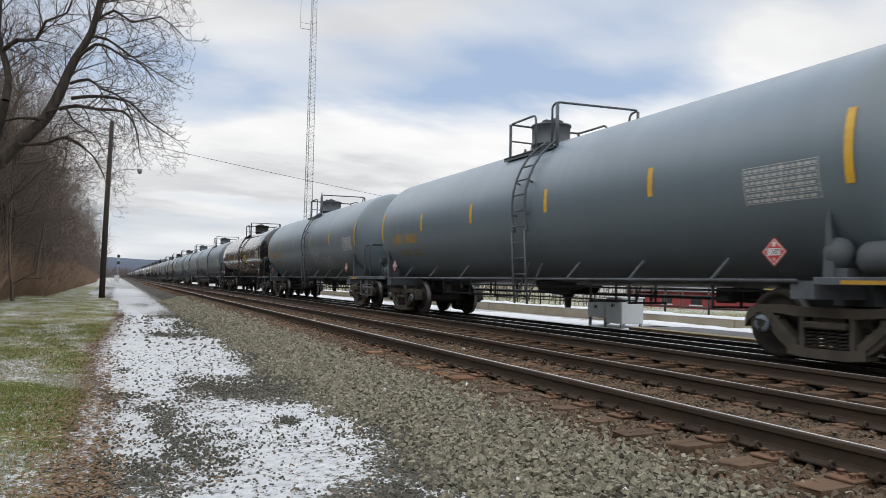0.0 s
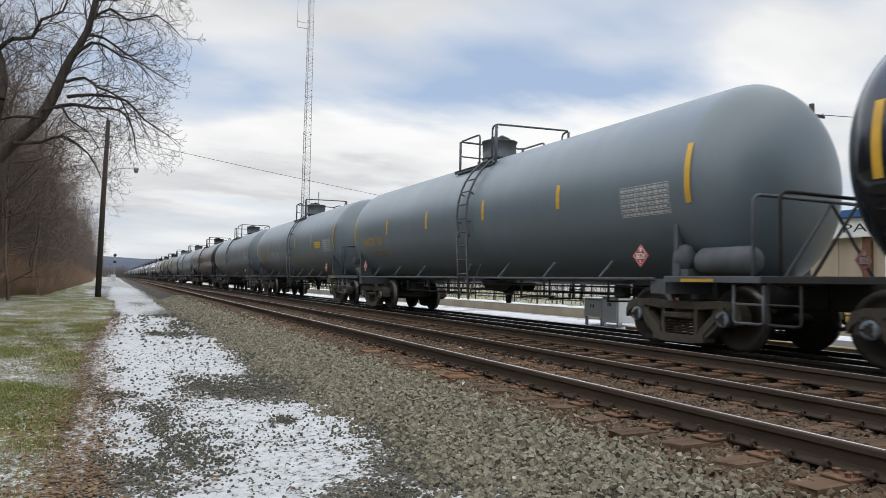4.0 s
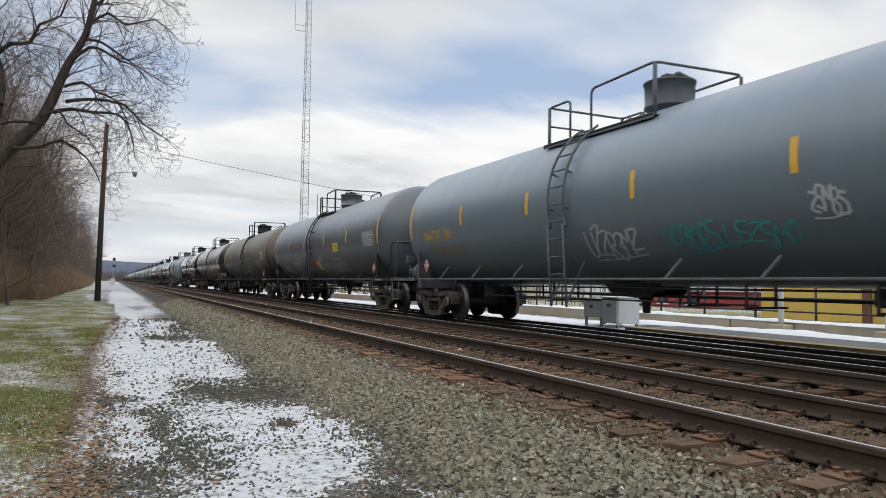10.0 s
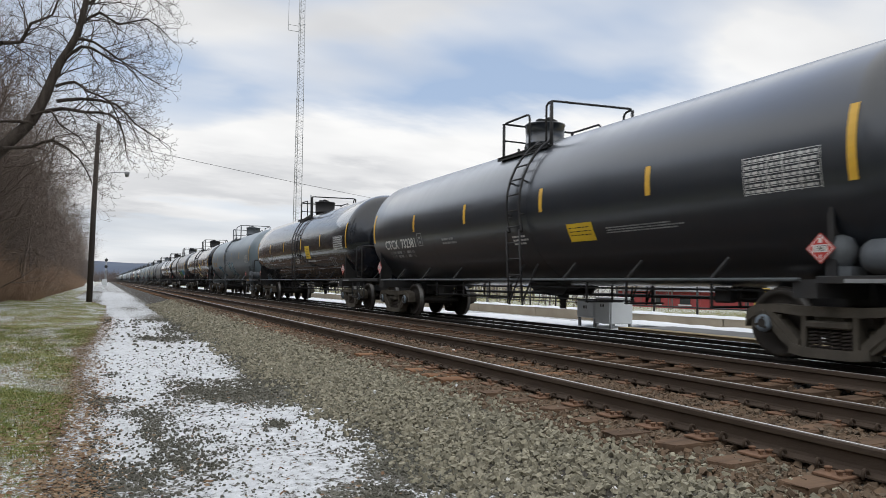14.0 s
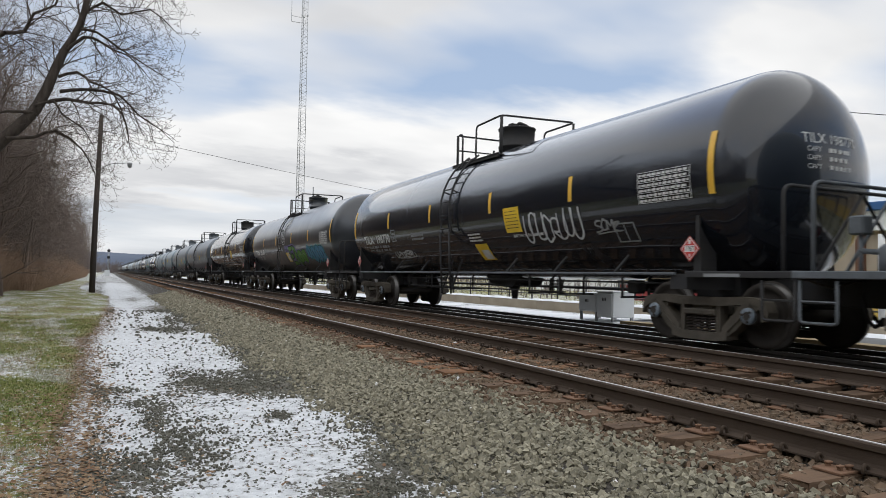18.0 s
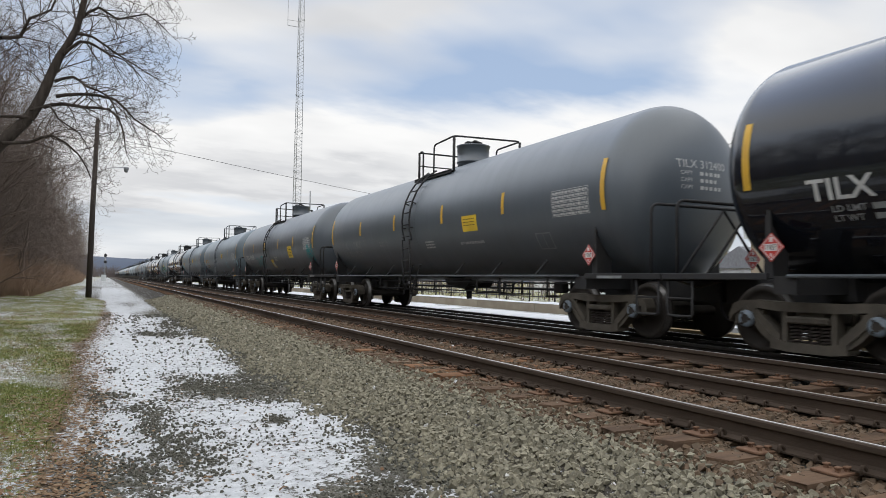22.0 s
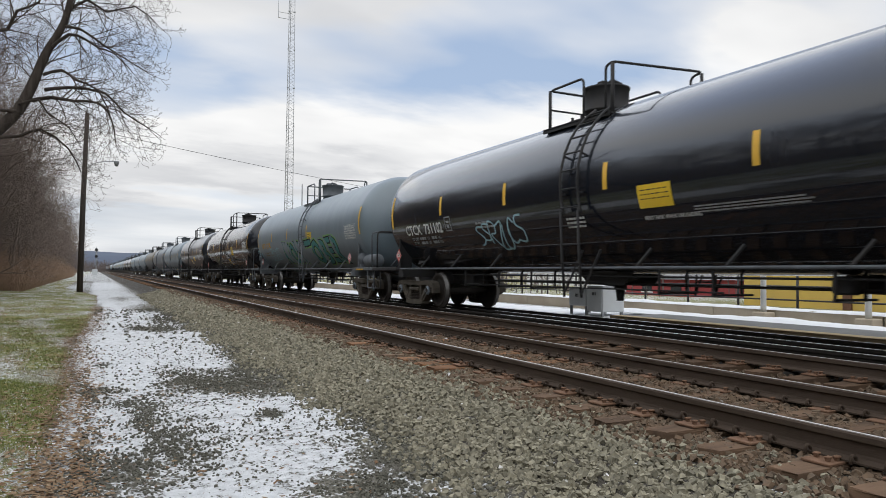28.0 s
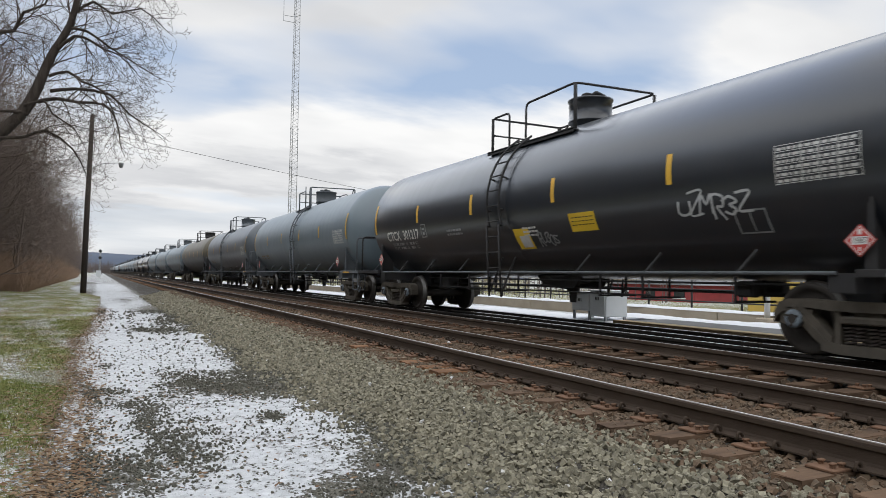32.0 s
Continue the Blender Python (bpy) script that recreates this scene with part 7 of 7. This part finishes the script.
lamp_pole()
signal_mast()
lattice_tower()
utility_pole(-10.5, 62.2, -0.3, 14.2, "wooden utility pole among the bare trees")
utility_pole(61.0, 100.0, -0.8, 11.9, "wooden utility pole beyond the railway")
utility_pole(30.0, 22.4, -0.4, 9.9, "wooden utility pole behind the station")
cable("overhead_wire", (-10.5, 62.2, 13.7), (61.0, 100.0, 11.4), 0.5, 0.022, "thin overhead wire crossing high above the railway")
cable("overhead_wire", (30.0, 22.4, 9.4), (110.0, -10.0, 9.4), 0.8, 0.02, "thin overhead wire behind the station")
cable("overhead_wire", (30.0, 22.4, 9.3), (61.0, 100.0, 11.2), 0.8, 0.02, "thin overhead wire behind the station")


# ---- across the tracks: platform, wall, fence, cabinet, buildings ----
def slab(name, mat, x0, x1, y0, y1, z0, z1, label, category, bevel=0.0):
    bm = bmesh.new()
    box(bm, x0, x1, y0, y1, z0, z1, bevel)
    ob = new(name, mesh_from(name, bm, mat))
    return tagged(ob, label, category, kind="structure")


slab("platform", ASPHALT, 10.66, 13.16, -40, 12.7, -0.28, 0.03, "low gray asphalt station platform beside the track", "platform", 0.01)
slab("platform_edge", TACTILE, 10.64, 10.98, -40, 12.68, -0.03, 0.036, "worn tan edge strip of the platform", "platform edge", 0.004)


def low_wall():
    root = empty("low_wall", 13.2, 0, -0.25)
    tagged(root, "low stained concrete wall capped with snow", "wall", kind="structure")
    rnd = random.Random(9)
    y = -40.0
    while y < 62:
        ln = 4.0
        bm = bmesh.new()
        box(bm, 0, 0.34, y, y + ln - 0.02, 0, 0.50 + rnd.uniform(-0.015, 0.015), 0.02)
        part("wall_section", bm, CONCRETE, root)
        y += ln
    def drift(x0, x1, y0, y1, z, h, name, label, seed):
        rng = random.Random(seed)
        ny, nx = int((y1 - y0) / 0.16), 7
        vs, fs = [], []
        for j in range(ny + 1):
            yy = y0 + (y1 - y0) * j / ny
            wob = 0.5 + 0.7 * noise.noise((yy * 0.45, seed, 0.0)) + 0.35 * noise.noise((yy * 1.9, seed, 3.0))
            for i in range(nx + 1):
                t = i / nx
                xx = x0 + (x1 - x0) * t
                hh = h * max(0.04, wob) * math.sin(math.pi * min(1, max(0, t))) ** 0.6 if 0 < i < nx else -0.02
                vs.append((xx + 0.03 * noise.noise((yy * 2, xx * 3, 1.0)), yy, z + hh))
        for j in range(ny):
            for i in range(nx):
                a = j * (nx + 1) + i
                fs.append((a, a + 1, a + nx + 2, a + nx + 1))
        ob = new(name, mesh_np(name, np.array(vs), np.array(fs), SNOW, smooth=True))
        tagged(ob, label, "snow", kind="structure")
    drift(13.18, 13.56, -40, 60, 0.255, 0.075, "wall_snow", "snow lying along the top of the low wall", 1.0)
    drift(12.25, 13.2, -40, 14.5, 0.03, 0.10, "snow_bank", "shovelled snow along the foot of the low wall", 2.0)
    drift(11.3, 13.2, 13.0, 60, -0.10, 0.08, "snow_bank", "thin old snow beside the track", 3.0)


low_wall()


def iron_fence():
    root = empty("iron_fence", 14.2, 0, -0.2)
    tagged(root, "black iron pipe fence with three rails beside the railway", "fence")
    for z in (0.63, 0.94, 1.25):
        bm = bmesh.new()
        tube(bm, [(0, -30, z), (0, 70, z)], 0.022, 6)
        part("rail", bm, BLACK_IRON, root)
    bm = bmesh.new()
    tube(bm, [(0, 0, -0.1), (0, 0, 1.3)], 0.03, 6)
    me = mesh_from("post", bm, BLACK_IRON)
    for i in range(62):
        place("post", me, root, pose(0, -30 + i * 1.62, 0))


iron_fence()


def white_post(y):
    root = empty("lamp_post_base", 13.02, y, 0.03)
    tagged(root, "short white post on a pale concrete footing", "post", "white platform posts")
    bm = bmesh.new()
    tube(bm, [(0, 0, 0.14), (0, 0, 1.9)], 0.06, 10)
    part("post", bm, WHITE_PAINT, root)
    bm = bmesh.new()
    box(bm, -0.17, 0.17, -0.17, 0.17, -0.02, 0.16, 0.02)
    part("footing", bm, CONCRETE, root)


for y in (10.45, 8.15, 5.6):
    white_post(y)


def cabinet():
    root = empty("equipment_cabinet", 11.75, 14.55, -0.22)
    tagged(root, "gray steel trackside equipment cabinet on legs in the snow", "cabinet")
    bm = bmesh.new()
    box(bm, -0.35, 0.35, -0.70, -0.06, 0.24, 0.88, 0.02)
    box(bm, -0.35, 0.35, -0.06, 0.70, 0.36, 0.82, 0.02)
    part("body", bm, CABINET_GRAY, root)
    for y0, y1, z in ((-0.73, -0.05, 0.88), (-0.05, 0.73, 0.82)):
        bm = bmesh.new()
        box(bm, -0.38, 0.38, y0, y1, z, z + 0.035, 0.012)
        part("roof", bm, CABINET_GRAY, root)
    for y0, y1, z0, z1 in ((-0.66, -0.10, 0.28, 0.84), (-0.01, 0.66, 0.40, 0.78)):
        bm = bmesh.new()
        box(bm, -0.372, -0.352, y0, y1, z0, z1, 0.006)
        door = part("door", bm, CABINET_GRAY, root)
        bm = bmesh.new()
        for k in range(3):
            box(bm, -0.382, -0.373, (y0 + y1) / 2 - 0.07 + k * 0.055, (y0 + y1) / 2 - 0.045 + k * 0.055, z1 - 0.18, z1 - 0.1)
        part("vent", bm, BLACK_IRON, door)
    for x in (-0.3, 0.3):
        for y in (-0.64, 0.0, 0.64):
            bm = bmesh.new()
            box(bm, x - 0.03, x + 0.03, y - 0.03, y + 0.03, -0.06, 0.4)
            part("leg", bm, GALVANISED, root)


cabinet()


def flat_text(name, text, size, mat, root, m, width):
    pts, faces = letters(text, size)
    span = max(p[0] for p in pts)
    bm = bmesh.new()
    vs = [bm.verts.new((0, -u * width / span, w)) for u, w in pts]
    for f in faces:
        bm.faces.new([vs[i] for i in f])
    me = bpy.data.meshes.new(name)
    bm.to_mesh(me)
    bm.free()
    me.materials.append(mat)
    return place(name, me, root, m)


def station():
    """Long low building: yellow panels below, weathered boards above, white name band and blue roof."""
    root = empty("station_building", 25.0, 0, -0.55)
    tagged(root, "long building with yellow panels, beige boards and white name band", "building")
    def piece(name, mat, x0, x1, y0, y1, z0, z1, label="", bevel=0.0):
        bm = bmesh.new()
        box(bm, x0, x1, y0, y1, z0, z1, bevel)
        return part(name, bm, mat, root, label)
    for i in range(9):
        y = -22 + i * 4.8
        piece("yellow_panel", YELLOW_WALL, 0.0, 0.3, y + 0.16, y + 4.64, 0, 1.75)
        piece("column", BROWN_POST, -0.1, 0.2, y - 0.16, y + 0.16, 0, 3.6)
    for i in range(72):
        piece("board", BEIGE_WALL, 0.05 + 0.012 * (i % 3), 0.3, -22 + i * 0.6, -22 + i * 0.6 + 0.59, 1.76, 3.5)
    piece("name_band", WHITE_PAINT, -0.35, 0.3, -22, 21.2, 3.5, 4.2)
    piece("roof", BLUE_ROOF, -0.6, 9.0, -22.4, 21.6, 4.2, 4.5, "blue flat roof", 0.03)
    piece("back_wall", BEIGE_WALL, 0.32, 8.5, -22, 21.2, 0, 4.19)
    for y in (13.3, 9.8):
        piece("window", WINDOW_GLASS, -0.02, 0.02, y, y + 0.5, 0.25, 1.3)
    flat_text("name_lettering", "wn, PA", 0.45, DARK_INK, root, pose(-0.356, 18.6, 3.68), 2.4)


station()


def house(name, x, y, w, d, h, wall, roof, label, ridge=1.6):
    root = empty(name, x, y, -0.7)
    tagged(root, label, "building")
    bm = bmesh.new()
    box(bm, 0, d, 0, w, 0, h)
    part("wall", bm, wall, root)
    bm = bmesh.new()
    prism(bm, [(-0.4, h), (w + 0.4, h), (w / 2, h + ridge)], -0.4, d + 0.4)
    part("roof", bm, roof, root)
    n = max(1, int(w / 2.2))
    for i in range(n):
        bm = bmesh.new()
        yy = (i + 0.5) * w / n
        box(bm, -0.04, 0.0, yy - 0.45, yy + 0.45, h * 0.42, h * 0.42 + min(1.0, h * 0.4))
        win = part("window", bm, WINDOW_GLASS, root)
        bm = bmesh.new()
        box(bm, -0.08, -0.005, yy - 0.55, yy + 0.55, h * 0.42 - 0.1, h * 0.42 - 0.02)
        part("sill", bm, WHITE_PAINT, win)


house("red_shed", 34, 32.6, 8.0, 6, 1.4, RED_WALL, GRAY_ROOF, "long low dark red shed with a gray roof", 0.35)
house("gray_house", 42, 33.5, 5.5, 7, 2.9, WHITE_PAINT, GRAY_ROOF, "small pale house with a gray gable roof")
house("brick_house", 55, 56, 10, 8, 5.2, BEIGE_WALL, GRAY_ROOF, "beige house with a gray roof beyond the tracks")
house("white_house", 60, 80, 11, 8, 5.0, WHITE_PAINT, GRAY_ROOF, "white house with a gray roof beyond the tracks")


# ---- distance ----
def ridge(name, y_off, d0, height, seed, mat, label, a0, a1, low=0.0):
    """A far wooded ridge on an arc round the place."""
    vs, fs = [], []
    n = 160
    for i in range(n + 1):
        a = radians(a0 + (a1 - a0) * i / n)
        h = height * (0.72 + 0.30 * noise.noise((i * 0.035, seed, 0)) + 0.10 * noise.noise((i * 0.16, seed, 4)) + 0.025 * noise.noise((i * 0.9, seed, 8)))
        for k, (dd, z) in enumerate(((d0, -40.0), (d0 + 250, h * 0.6), (d0 + 500, h), (d0 + 1100, low))):
            vs.append((dd * math.sin(a), y_off + dd * math.cos(a), z))
    for i in range(n):
        for k in range(3):
            p = i * 4 + k
            fs.append((p, p + 4, p + 5, p + 1))
    ob = new(name, mesh_np(name, np.array(vs), np.array(fs), mat, smooth=True))
    tagged(ob, label, "hill", kind="structure")


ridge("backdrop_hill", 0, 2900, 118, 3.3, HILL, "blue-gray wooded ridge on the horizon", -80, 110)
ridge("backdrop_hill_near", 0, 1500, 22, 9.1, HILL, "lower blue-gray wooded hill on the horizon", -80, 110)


def far_woods():
    rng = np.random.default_rng(5)
    segs = []
    def clump(n, xs, ys, hs, r):
        x, y, h = rng.uniform(*xs, n), rng.uniform(*ys, n), rng.uniform(*hs, n)
        z = np.full(n, -0.9)
        a = np.column_stack([x, y, z])
        b = np.column_stack([x + rng.normal(0, 0.25, n) * h * 0.3, y, z + h])
        segs.append(np.column_stack([a, b, np.full(n, r), np.full(n, r * 0.3)]))
        for f in (0.4, 0.55, 0.7):
            m = a * (1 - f) + b * f
            s = np.column_stack([rng.normal(0, 0.28, n) * h, rng.normal(0, 0.2, n) * h, rng.uniform(0.1, 0.3, n) * h])
            segs.append(np.column_stack([m, m + s, np.full(n, r * 0.5), np.full(n, r * 0.15)]))
    clump(500, (-20, -6), (200, 420), (5, 11), 0.10)
    clump(260, (-14, 9), (430, 760), (4, 9), 0.16)
    clump(900, (30, 260), (90, 420), (4, 10), 0.12)
    clump(300, (20, 48), (30, 90), (1.0, 3.5), 0.04)
    ob = new("far_trees", segments_mesh("far_trees", np.concatenate(segs), FAR_TREES, 3))
    tagged(ob, "bare gray-brown trees in the distance", "trees", kind="stuff")


far_woods()


# ---- what moves: the train runs towards the camera at an even speed, its wheels roll ----
def motions():
    def gone(t):
        return SPEED * t + GAIN * (t - 16) ** 2 / 100
    for root, wheels, start in TRAIN:
        root.matrix_basis = pose(TRAIN_X, start - gone(0), TRAIN_Z)
        walk(root, [(t, pose(TRAIN_X, start - gone(t), TRAIN_Z)) for t in range(-1, 34)])
        for w in wheels:
            y = w.matrix_basis.translation.y
            walk(w, [(k / FPS, pose(0, y, 0.457, math.degrees(gone(k / FPS) / 0.457))) for k in range(0, 32 * FPS + 1)])


motions()
